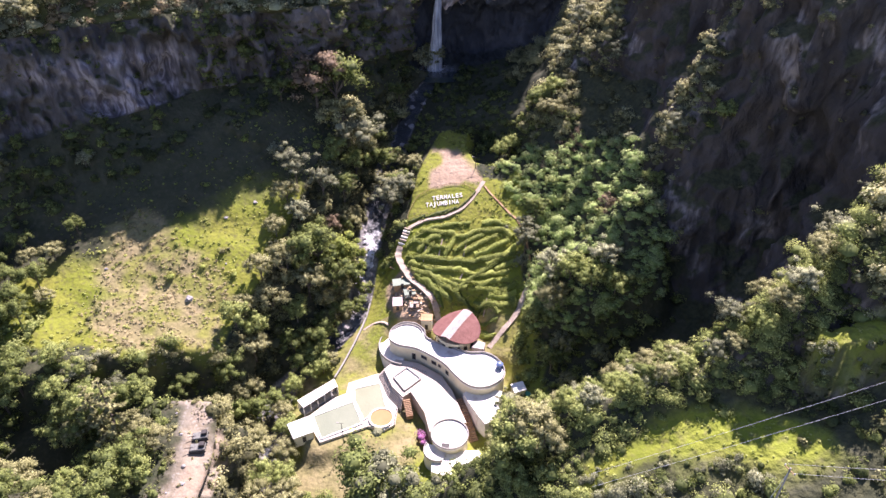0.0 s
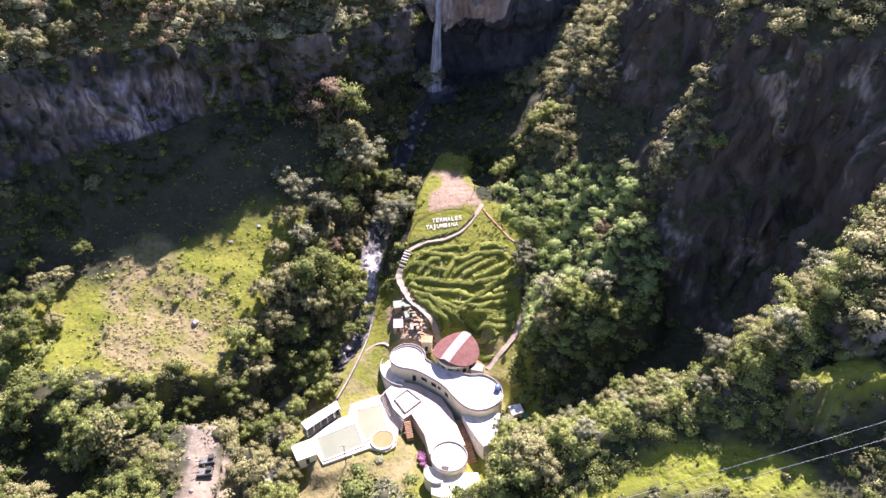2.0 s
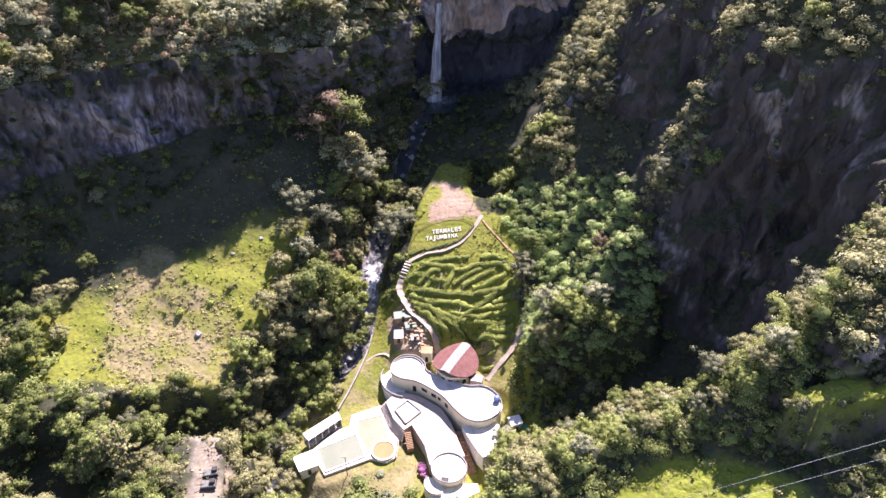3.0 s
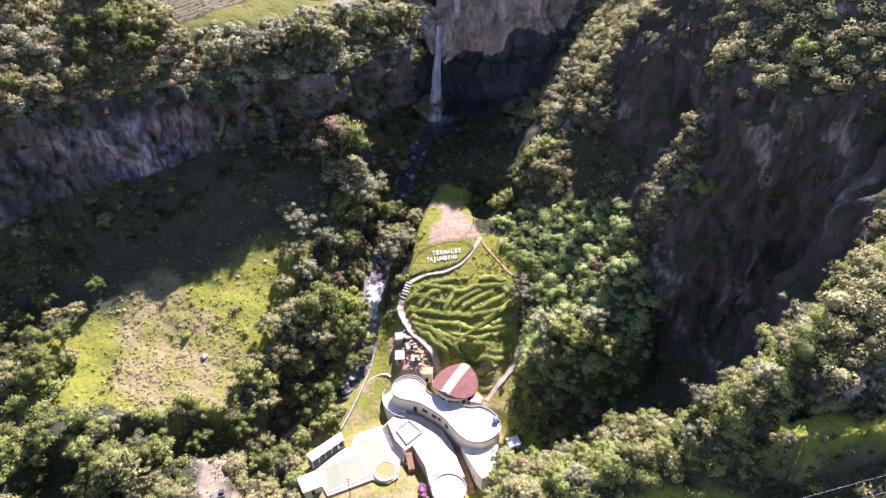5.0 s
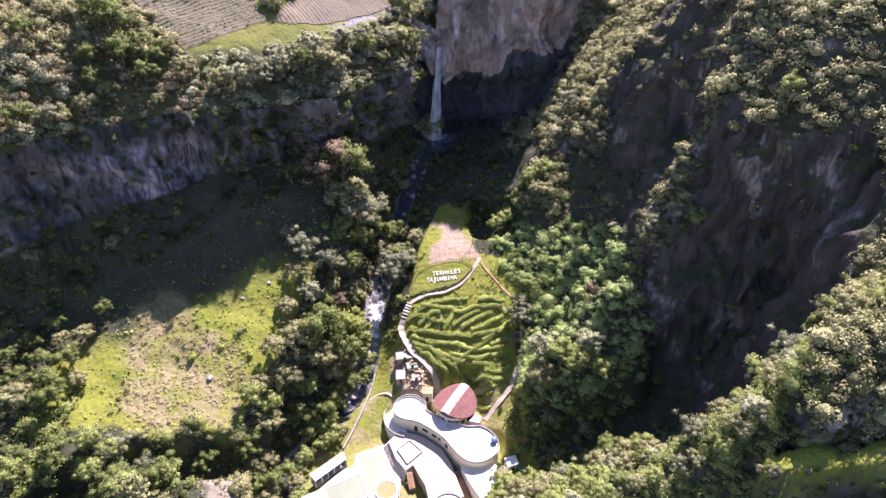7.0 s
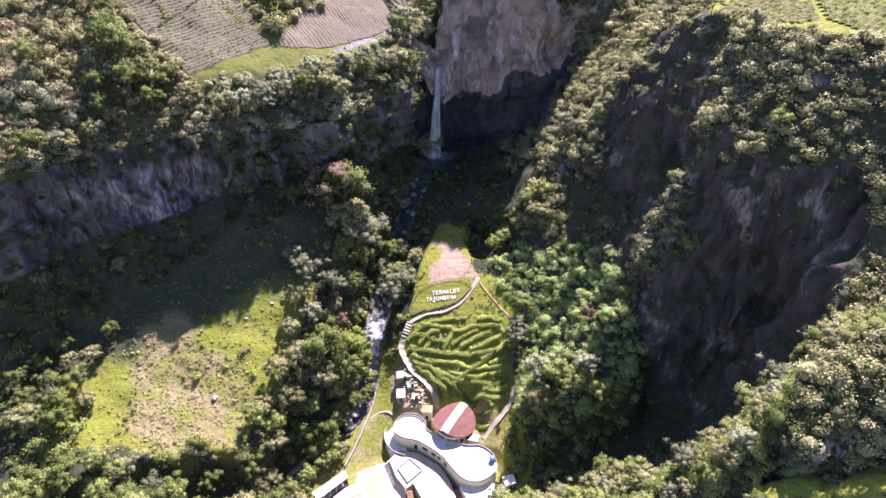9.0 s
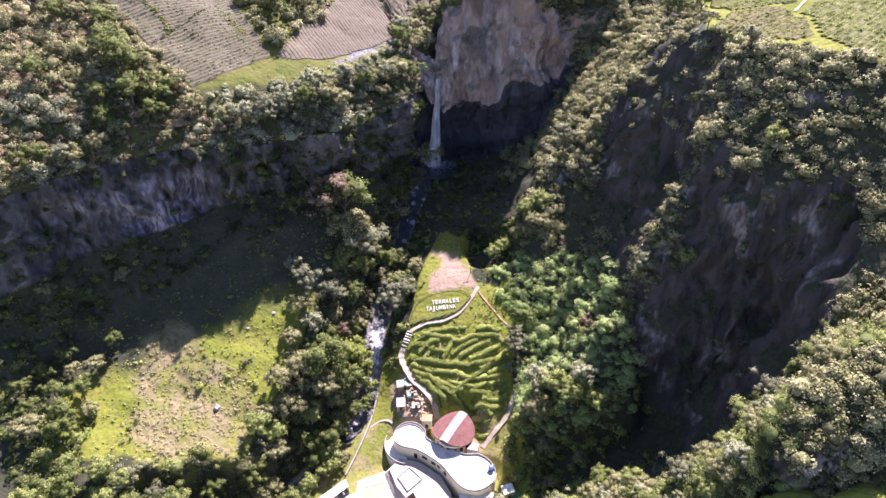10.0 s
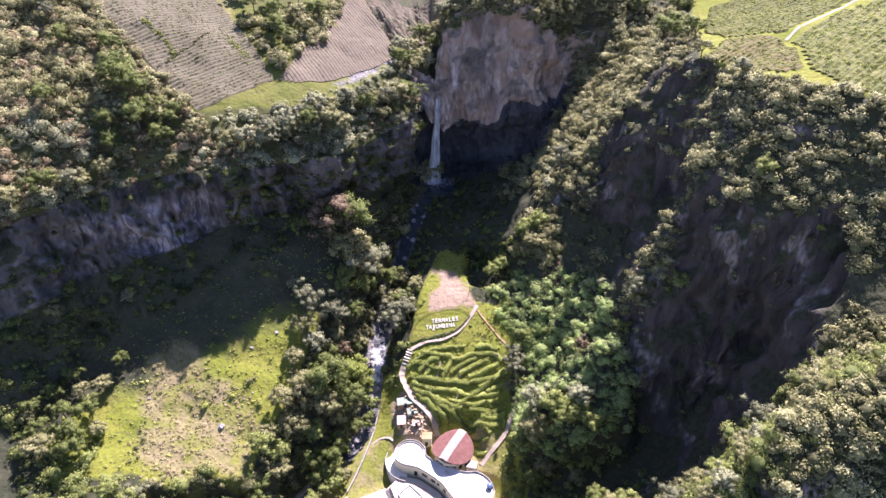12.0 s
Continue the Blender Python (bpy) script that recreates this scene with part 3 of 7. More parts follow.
def shrub_mass(name, at, radius, tint, mat, label, leaf=0.55, dense=21, squash=0.85, lobes=4, lift=0.4, heart=0.35):
    """A thicket that nobody could count: lobed bushes of leaf clusters over a heart whose dark tint paints the inner
    shade.
    """
    n = len(at)
    if n == 0:
        return None
    per = np.clip((2 * dense * radius ** 1.5), 32, 320).astype(int)
    who = np.repeat(np.arange(n), per)
    lobe_dir = RNG.normal(size=(n, lobes, 3))
    lobe_dir[..., 2] = np.abs(lobe_dir[..., 2]) * 0.8
    lobe_dir /= np.linalg.norm(lobe_dir, axis=2, keepdims=True)
    lobe_r = RNG.uniform(0.42, 0.68, (n, lobes))
    pick = RNG.integers(0, lobes, len(who))
    d = RNG.normal(size=(len(who), 3))
    d[:, 2] = d[:, 2] * 0.8 + 0.35
    d /= np.linalg.norm(d, axis=1, keepdims=True)
    lr = lobe_r[who, pick]
    spot = lobe_dir[who, pick] * 0.6 + d * (lr * RNG.uniform(0.75, 1.08, len(who)))[:, None]
    spot[:, 2] = np.maximum(spot[:, 2], -0.15) * squash
    pos = at[who] + spot * radius[who, None]
    v, f = leaf_tris(pos, d + RNG.normal(size=d.shape) * 0.5 + (0, 0.1, lift), 0.75 * leaf * RNG.uniform(0.6, 1.4, len(who)) * np.clip(radius[who] / 2, 0.6, 1.4) ** 0.5, RNG)
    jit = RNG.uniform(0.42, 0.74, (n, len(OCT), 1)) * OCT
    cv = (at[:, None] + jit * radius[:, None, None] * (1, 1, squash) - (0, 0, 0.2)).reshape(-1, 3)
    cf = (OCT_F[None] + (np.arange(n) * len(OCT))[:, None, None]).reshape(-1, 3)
    me = bpy.data.meshes.new(name)
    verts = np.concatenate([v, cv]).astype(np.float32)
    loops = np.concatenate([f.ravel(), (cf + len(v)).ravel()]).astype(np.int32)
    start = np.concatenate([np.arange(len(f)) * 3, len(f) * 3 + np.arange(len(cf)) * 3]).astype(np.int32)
    me.vertices.add(len(verts))
    me.vertices.foreach_set("co", verts.ravel())
    me.loops.add(len(loops))
    me.loops.foreach_set("vertex_index", loops)
    me.polygons.add(len(start))
    me.polygons.foreach_set("loop_start", start)
    # heart scales the hull's tint down: shade between the leaves as colour
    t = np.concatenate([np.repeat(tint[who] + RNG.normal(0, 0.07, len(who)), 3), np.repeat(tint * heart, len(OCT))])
    me.materials.append(mat)
    me.update(calc_edges=True)
    me.attributes.new("tint", "FLOAT", "POINT").data.foreach_set("value", np.clip(t, 0, 1).astype(np.float32))
    out = d * 0.75 + spot * 0.5 + RNG.normal(size=d.shape) * 0.3 + (0, 0, 0.3 * lift)
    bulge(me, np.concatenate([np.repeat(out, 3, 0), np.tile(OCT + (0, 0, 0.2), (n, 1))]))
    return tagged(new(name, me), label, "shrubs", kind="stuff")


def bulge(me, v):
    """Which way the clump rounds out at each vertex."""
    v = v / (np.linalg.norm(v, axis=1, keepdims=True) + 1e-9)
    me.attributes.new("bulge", "FLOAT_VECTOR", "POINT").data.foreach_set("vector", v.astype(np.float32).ravel())


def face_table():
    g = GRID
    a, b, c, d = g[:-1, :-1], g[1:, :-1], g[1:, 1:], g[:-1, 1:]
    n = np.cross(c - a, d - b) * 0.5
    area = np.linalg.norm(n, axis=2)
    mid = (a + b + c + d) / 4
    n = n / (area[..., None] + 1e-9)
    n *= np.where(n[..., 2:3] < 0, -1, 1)
    strip = np.repeat(STRIP[:, None], area.shape[1], 1)
    return [q.reshape(-1, *q.shape[2:]) for q in (a, b, c, d, n, area, mid, strip)]


FA, FB, FC, FD, FN, FAREA, FMID, FSTRIP = face_table()
SUNWARD = np.array((math.sin(radians(SUN_AZ)) * math.cos(radians(SUN_EL)), math.cos(radians(SUN_AZ)) * math.cos(radians(SUN_EL)), math.sin(radians(SUN_EL))))


def sunny(n, bare=0.12):
    """Scrub thrives where the slope meets the sun and thins out on the sunless faces."""
    return np.clip(n @ SUNWARD * 4.5, bare, 1.0)


SEEN = (FMID[:, 1] > 46) & (np.abs(FMID[:, 0]) < 45 + 0.68 * FMID[:, 1]) & (FMID[:, 1] < 330) & (np.abs(FMID[:, 0]) < 190)


def scatter(strips, per_m2, where=None):
    """Random places on the land: density in plants per square metre, weighted by where(mid, normal)."""
    w = np.where(np.isin(FSTRIP, strips) & SEEN, FAREA * per_m2, 0)
    if where is not None:
        w = w * np.clip(where(FMID, FN), 0, 4)
    n = int(w.sum())
    k = RNG.choice(len(w), n, p=w / w.sum())
    u, v = RNG.random((2, n, 1))
    p = (FA[k] * (1 - u) + FB[k] * u) * (1 - v) + (FD[k] * (1 - u) + FC[k] * u) * v
    return p, FN[k]


def patches(p, size, seed, lo=-0.25, hi=0.25):
    return np.clip((fbm(p, size, 3, seed) - lo) / (hi - lo), 0, 1)


def outside(p, *polys, margin=2.0):
    w = np.ones(len(p))
    for q in polys:
        w *= 1 - soft_in(p[:, 0], p[:, 1], q, margin)
    return w


def thicket(name, label, strips, per_m2, where, size, tint, mat, **kw):
    p, n = scatter(strips, per_m2, where)
    r = RNG.uniform(*size, len(p)) * (0.58 + 1.05 * RNG.random(len(p)) ** 2.6)
    t = RNG.normal(tint[0], tint[1], len(p)) + 0.18 * fbm(p, 25, 2, 90)
    return shrub_mass(name, p + n * (r * 0.25)[:, None], r, t, mat, label, **kw)


GREEN = foliage("green_leaves", (0.06, 0.076, 0.027), (0.212, 0.252, 0.07), (0.355, 0.39, 0.127), 0.3)
OLIVE = foliage("olive_leaves", (0.074, 0.077, 0.036), (0.275, 0.268, 0.112), (0.42, 0.408, 0.208))
BRIGHT = foliage("bright_leaves", (0.08, 0.112, 0.026), (0.268, 0.306, 0.066), (0.43, 0.44, 0.14))
GREY = foliage("grey_leaves", (0.09, 0.094, 0.055), (0.262, 0.272, 0.15), (0.39, 0.40, 0.228))
RUST = foliage("rust_leaves", (0.10, 0.072, 0.045), (0.225, 0.165, 0.10), (0.34, 0.27, 0.17))

LUSHLEAF = foliage("lush_leaves", (0.13, 0.19, 0.06), (0.32, 0.43, 0.13), (0.44, 0.52, 0.21), 0.35)
STRAWLEAF = foliage("dry_leaves", (0.12, 0.09, 0.05), (0.31, 0.25, 0.13), (0.42, 0.34, 0.22))
LUSH = [(26, 143), (27, 158), (29.5, 166), (25, 178), (17, 191), (24, 198), (36, 188), (48, 187), (55, 178), (54, 166), (56, 148), (58, 134), (46, 132.5), (34, 134), (27, 137)]
PIT = [(48, 118), (52, 130), (66, 136), (84, 134), (96, 124), (84, 112), (66, 108)]


def ridge(p, line, width):
    """1 along a line, falling off over its width."""
    d = np.full(len(p), 1e9)
    for a, b in zip(line, line[1:]):
        a, b = np.array(a, float), np.array(b, float)
        t = np.clip(((p - a) @ (b - a)) / ((b - a) @ (b - a)), 0, 1)
        d = np.minimum(d, np.linalg.norm(p - a - t[:, None] * (b - a), axis=1))
    return np.clip(1.4 - d / width, 0, 1)


CREST = [(54, 151, 58), (61, 157, 72), (65, 160, 82), (69, 163, 91), (73, 168, 102), (78, 172, 115), (84, 172, 124)]
FIRST_SPUR = [(25, 200, 49), (35, 198, 57), (40, 207, 63), (46, 214, 72), (53, 216, 83), (59, 224, 90), (68, 236, 104), (77, 240, 115)]
NEAR_CREST = [(11, 76, 43), (24, 78.5, 51), (40, 79.5, 57), (52, 79, 62), (59, 86, 70), (68, 91, 82), (79, 97, 88), (92, 102, 95)]
NEAR_BROW = [(10, 76, 42), (23, 77.5, 51), (40, 78.5, 58), (52, 78.5, 63), (60, 82, 70), (67, 88, 80)]


GULLY = [(66, 188), (73, 186), (82, 190), (83, 206), (81, 222), (72, 223), (66, 206)]


def off_wall(p):
    """Small on the sheer dark wall, where next to nothing grows; 1 elsewhere."""
    sheer = (p[:, 1] > 112) & (p[:, 1] < 234) & (p[:, 0] > 57) & (p[:, 2] < 105 + 7 * fbm(p, 12, 2, 71))
    w = np.where(sheer, np.maximum.reduce([np.full(len(p), 0.07), ridge(p, CREST, 3.5), ridge(p, FIRST_SPUR, 6.0)]), 1.0)
    return w * np.where(p[:, 2] < 127, 1 - 0.88 * soft_in(p[:, 0], p[:, 1], GULLY, 1.5), 1.0)



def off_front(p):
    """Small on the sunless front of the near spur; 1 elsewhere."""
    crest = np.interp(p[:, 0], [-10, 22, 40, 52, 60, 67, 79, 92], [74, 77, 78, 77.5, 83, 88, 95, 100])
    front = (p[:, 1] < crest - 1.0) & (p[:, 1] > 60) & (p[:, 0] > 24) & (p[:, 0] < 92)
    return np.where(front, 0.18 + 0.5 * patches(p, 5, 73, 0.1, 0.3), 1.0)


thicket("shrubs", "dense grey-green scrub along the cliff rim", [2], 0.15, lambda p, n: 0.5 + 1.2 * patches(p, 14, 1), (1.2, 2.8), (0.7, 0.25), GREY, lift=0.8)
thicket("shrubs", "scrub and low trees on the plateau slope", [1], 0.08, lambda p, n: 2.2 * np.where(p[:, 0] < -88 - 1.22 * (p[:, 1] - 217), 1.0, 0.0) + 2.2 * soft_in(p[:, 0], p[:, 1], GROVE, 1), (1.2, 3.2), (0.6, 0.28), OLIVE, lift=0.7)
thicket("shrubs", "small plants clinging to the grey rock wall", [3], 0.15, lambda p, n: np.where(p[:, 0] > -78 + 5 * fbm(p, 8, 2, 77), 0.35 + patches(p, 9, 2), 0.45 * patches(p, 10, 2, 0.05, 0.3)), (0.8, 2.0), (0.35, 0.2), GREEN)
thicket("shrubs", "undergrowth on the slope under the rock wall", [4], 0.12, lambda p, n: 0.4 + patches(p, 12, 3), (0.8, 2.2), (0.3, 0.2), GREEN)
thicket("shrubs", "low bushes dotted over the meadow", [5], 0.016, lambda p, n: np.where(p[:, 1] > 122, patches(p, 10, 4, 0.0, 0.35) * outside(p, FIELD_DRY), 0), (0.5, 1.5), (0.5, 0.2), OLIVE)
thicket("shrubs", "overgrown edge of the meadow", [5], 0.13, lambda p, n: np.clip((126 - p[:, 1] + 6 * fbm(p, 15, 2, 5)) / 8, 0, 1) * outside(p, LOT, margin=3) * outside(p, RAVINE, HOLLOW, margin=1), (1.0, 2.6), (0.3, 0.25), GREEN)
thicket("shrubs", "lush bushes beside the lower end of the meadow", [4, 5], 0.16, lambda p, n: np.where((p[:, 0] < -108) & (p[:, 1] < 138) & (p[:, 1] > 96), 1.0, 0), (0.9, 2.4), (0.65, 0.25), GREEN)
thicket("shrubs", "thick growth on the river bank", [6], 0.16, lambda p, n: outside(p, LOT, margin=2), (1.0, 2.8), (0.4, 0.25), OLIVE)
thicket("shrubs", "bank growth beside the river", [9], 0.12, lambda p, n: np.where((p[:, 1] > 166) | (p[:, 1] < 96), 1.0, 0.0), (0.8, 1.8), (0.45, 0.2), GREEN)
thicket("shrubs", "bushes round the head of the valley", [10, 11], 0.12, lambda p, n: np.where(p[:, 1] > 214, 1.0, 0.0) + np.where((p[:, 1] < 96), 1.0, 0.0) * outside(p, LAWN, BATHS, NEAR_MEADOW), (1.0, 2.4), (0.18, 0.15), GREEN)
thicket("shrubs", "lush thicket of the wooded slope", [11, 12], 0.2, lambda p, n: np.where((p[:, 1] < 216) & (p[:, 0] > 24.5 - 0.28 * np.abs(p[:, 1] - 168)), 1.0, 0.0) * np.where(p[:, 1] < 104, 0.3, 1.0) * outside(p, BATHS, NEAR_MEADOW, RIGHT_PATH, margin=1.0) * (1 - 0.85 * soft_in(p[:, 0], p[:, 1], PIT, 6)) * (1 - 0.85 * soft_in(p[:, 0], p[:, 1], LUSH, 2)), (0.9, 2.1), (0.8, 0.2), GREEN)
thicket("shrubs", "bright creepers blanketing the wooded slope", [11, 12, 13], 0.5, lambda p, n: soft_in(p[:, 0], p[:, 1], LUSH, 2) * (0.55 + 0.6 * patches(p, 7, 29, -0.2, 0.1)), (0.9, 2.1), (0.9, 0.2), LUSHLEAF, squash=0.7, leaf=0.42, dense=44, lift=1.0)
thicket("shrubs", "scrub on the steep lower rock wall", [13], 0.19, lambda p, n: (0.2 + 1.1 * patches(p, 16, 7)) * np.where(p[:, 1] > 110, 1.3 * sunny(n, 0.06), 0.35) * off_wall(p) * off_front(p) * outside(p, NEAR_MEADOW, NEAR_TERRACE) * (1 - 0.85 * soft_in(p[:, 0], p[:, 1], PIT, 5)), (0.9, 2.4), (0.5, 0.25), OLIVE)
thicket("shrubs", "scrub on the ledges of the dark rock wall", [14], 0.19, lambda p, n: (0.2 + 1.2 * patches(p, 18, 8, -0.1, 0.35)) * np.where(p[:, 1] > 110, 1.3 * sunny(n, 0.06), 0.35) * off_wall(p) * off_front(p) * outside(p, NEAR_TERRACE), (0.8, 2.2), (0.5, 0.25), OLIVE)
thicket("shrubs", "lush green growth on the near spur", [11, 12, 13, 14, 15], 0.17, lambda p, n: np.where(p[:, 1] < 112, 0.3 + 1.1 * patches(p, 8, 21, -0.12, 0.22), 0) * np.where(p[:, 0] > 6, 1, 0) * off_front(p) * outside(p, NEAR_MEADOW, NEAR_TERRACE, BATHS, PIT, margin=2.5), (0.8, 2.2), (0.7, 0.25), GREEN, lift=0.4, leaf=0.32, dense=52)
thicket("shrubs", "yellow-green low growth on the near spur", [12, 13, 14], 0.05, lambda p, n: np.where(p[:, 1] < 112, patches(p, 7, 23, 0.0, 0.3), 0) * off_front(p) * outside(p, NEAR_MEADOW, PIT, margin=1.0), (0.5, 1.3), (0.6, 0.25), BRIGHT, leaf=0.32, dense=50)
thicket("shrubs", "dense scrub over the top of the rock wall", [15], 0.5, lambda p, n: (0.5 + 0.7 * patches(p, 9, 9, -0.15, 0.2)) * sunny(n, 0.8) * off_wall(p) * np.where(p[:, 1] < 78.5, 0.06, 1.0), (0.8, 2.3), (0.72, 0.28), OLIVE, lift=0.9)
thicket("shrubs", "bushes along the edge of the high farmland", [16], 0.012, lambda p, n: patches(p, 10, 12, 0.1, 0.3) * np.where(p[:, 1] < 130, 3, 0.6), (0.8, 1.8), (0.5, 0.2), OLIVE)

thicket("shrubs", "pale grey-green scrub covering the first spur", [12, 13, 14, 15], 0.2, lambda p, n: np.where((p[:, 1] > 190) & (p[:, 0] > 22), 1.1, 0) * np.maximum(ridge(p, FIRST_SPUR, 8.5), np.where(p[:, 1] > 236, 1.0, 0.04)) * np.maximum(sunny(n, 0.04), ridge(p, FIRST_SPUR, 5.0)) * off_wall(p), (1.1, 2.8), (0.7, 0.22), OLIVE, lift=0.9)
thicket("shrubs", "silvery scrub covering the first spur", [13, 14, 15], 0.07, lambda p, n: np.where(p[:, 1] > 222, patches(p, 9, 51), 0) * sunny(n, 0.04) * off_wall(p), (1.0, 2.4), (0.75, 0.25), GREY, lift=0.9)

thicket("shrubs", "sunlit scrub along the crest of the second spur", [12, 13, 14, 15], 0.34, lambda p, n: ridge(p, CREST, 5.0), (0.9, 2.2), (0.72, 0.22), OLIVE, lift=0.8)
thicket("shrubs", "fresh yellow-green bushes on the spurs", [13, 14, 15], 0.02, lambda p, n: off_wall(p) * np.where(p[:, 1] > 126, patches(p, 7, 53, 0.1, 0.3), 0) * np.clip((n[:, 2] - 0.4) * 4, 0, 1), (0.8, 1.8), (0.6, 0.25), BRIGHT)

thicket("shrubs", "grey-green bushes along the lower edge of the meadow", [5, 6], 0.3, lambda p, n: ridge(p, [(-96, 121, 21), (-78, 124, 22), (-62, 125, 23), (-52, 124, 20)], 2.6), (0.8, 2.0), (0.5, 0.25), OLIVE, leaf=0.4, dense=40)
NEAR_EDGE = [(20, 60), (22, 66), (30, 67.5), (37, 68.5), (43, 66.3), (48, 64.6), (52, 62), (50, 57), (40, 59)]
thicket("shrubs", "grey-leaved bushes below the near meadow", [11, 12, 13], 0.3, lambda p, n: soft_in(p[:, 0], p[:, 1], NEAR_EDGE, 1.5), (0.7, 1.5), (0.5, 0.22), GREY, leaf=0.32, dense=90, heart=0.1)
# high tint: sunlight on the crest is put into the leaf colour
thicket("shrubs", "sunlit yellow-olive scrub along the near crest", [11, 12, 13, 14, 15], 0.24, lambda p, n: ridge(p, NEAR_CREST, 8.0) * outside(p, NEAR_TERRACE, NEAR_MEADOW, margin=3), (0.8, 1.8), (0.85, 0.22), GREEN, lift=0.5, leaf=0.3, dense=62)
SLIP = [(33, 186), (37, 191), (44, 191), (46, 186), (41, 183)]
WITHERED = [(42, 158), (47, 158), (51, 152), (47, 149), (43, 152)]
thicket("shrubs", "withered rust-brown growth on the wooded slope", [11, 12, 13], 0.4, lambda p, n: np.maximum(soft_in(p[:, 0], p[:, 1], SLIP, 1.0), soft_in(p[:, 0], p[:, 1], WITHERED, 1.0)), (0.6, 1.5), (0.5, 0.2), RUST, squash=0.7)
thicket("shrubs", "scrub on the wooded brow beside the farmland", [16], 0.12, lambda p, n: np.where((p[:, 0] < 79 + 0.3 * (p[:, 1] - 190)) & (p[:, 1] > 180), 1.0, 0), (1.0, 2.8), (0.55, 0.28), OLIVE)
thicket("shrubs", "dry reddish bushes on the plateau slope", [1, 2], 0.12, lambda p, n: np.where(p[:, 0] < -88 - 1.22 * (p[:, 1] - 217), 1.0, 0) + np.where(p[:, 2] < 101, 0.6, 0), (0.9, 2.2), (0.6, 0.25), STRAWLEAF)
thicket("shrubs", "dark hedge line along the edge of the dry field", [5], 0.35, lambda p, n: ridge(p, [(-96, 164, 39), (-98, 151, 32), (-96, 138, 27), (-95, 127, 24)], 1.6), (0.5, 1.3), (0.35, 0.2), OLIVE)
# light tint again, so the brow looks sunlit by its colour
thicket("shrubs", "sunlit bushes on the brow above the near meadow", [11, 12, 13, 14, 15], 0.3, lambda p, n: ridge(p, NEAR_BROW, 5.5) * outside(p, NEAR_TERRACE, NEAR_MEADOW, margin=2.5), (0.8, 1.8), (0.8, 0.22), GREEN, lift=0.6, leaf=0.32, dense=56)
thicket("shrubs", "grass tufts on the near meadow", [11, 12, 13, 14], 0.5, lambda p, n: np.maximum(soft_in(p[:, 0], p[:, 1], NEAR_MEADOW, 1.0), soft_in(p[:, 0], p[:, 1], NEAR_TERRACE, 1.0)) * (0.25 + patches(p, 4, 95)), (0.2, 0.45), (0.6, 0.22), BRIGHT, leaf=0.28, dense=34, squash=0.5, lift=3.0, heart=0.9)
# very low tint paints the shade of the spur's sunless front
thicket("shrubs", "ferny growth with shade in its dark tint on the near spur", [12, 13, 14, 15], 0.3, lambda p, n: np.where(off_front(p) < 0.99, 0.35 + patches(p, 6, 99), 0) * outside(p, NEAR_MEADOW, NEAR_TERRACE, margin=1.5), (0.5, 1.4), (0.18, 0.1), GREEN, leaf=0.32, dense=44)
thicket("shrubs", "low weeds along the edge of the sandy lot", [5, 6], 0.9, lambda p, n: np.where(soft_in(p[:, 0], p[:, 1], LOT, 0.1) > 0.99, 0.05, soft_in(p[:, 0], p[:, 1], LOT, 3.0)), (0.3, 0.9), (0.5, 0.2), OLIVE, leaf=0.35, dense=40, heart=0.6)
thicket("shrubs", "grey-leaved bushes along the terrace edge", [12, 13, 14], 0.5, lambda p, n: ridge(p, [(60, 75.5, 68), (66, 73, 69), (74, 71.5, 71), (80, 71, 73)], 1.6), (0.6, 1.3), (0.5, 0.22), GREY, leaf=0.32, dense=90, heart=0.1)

def back_scrub():
    g = BGRID[80:108].reshape(-1, 3)
    keep = (g[:, 1] < 345) & (g[:, 0] > 0) & (RNG.random(len(g)) < np.where(g[:, 2] > 118, 0.5, 0.2)) & (np.hypot(g[:, 0] + 1, g[:, 1] - 270) > 8)
    p = g[keep]
    r = RNG.uniform(1.0, 2.6, len(p))
    shrub_mass("shrubs", p + (0, -0.4, 0.3), r, RNG.normal(0.5, 0.2, len(p)), OLIVE, "scrub crowning the wall of the fall")
    g = BGRID[36:86].reshape(-1, 3)
    p = g[(g[:, 0] > 56 + 3 * fbm(g, 9, 2, 81)) & (g[:, 0] < 92) & (RNG.random(len(g)) < 0.4)]
    shrub_mass("shrubs", p + (0, -0.5, 0.3), RNG.uniform(0.9, 2.3, len(p)), RNG.normal(0.65, 0.2, len(p)), GREY, "silvery scrub on the slope beside the fall")


back_scrub()


# ---- trees ----
def limb(bm, a, b, ra, rb, sides=7):
    a, b = Vector(a), Vector(b)
    q = (b - a).to_track_quat("Z", "Y").to_matrix()
    rings = []
    for c, r in ((a, ra), (b, rb)):
        rings.append([bm.verts.new(c + q @ Vector((r * math.cos(6.2832 * k / sides), r * math.sin(6.2832 * k / sides), 0))) for k in range(sides)])
    for k in range(sides):
        bm.faces.new((rings[0][k], rings[0][(k + 1) % sides], rings[1][(k + 1) % sides], rings[1][k]))
    bm.faces.new(rings[1])


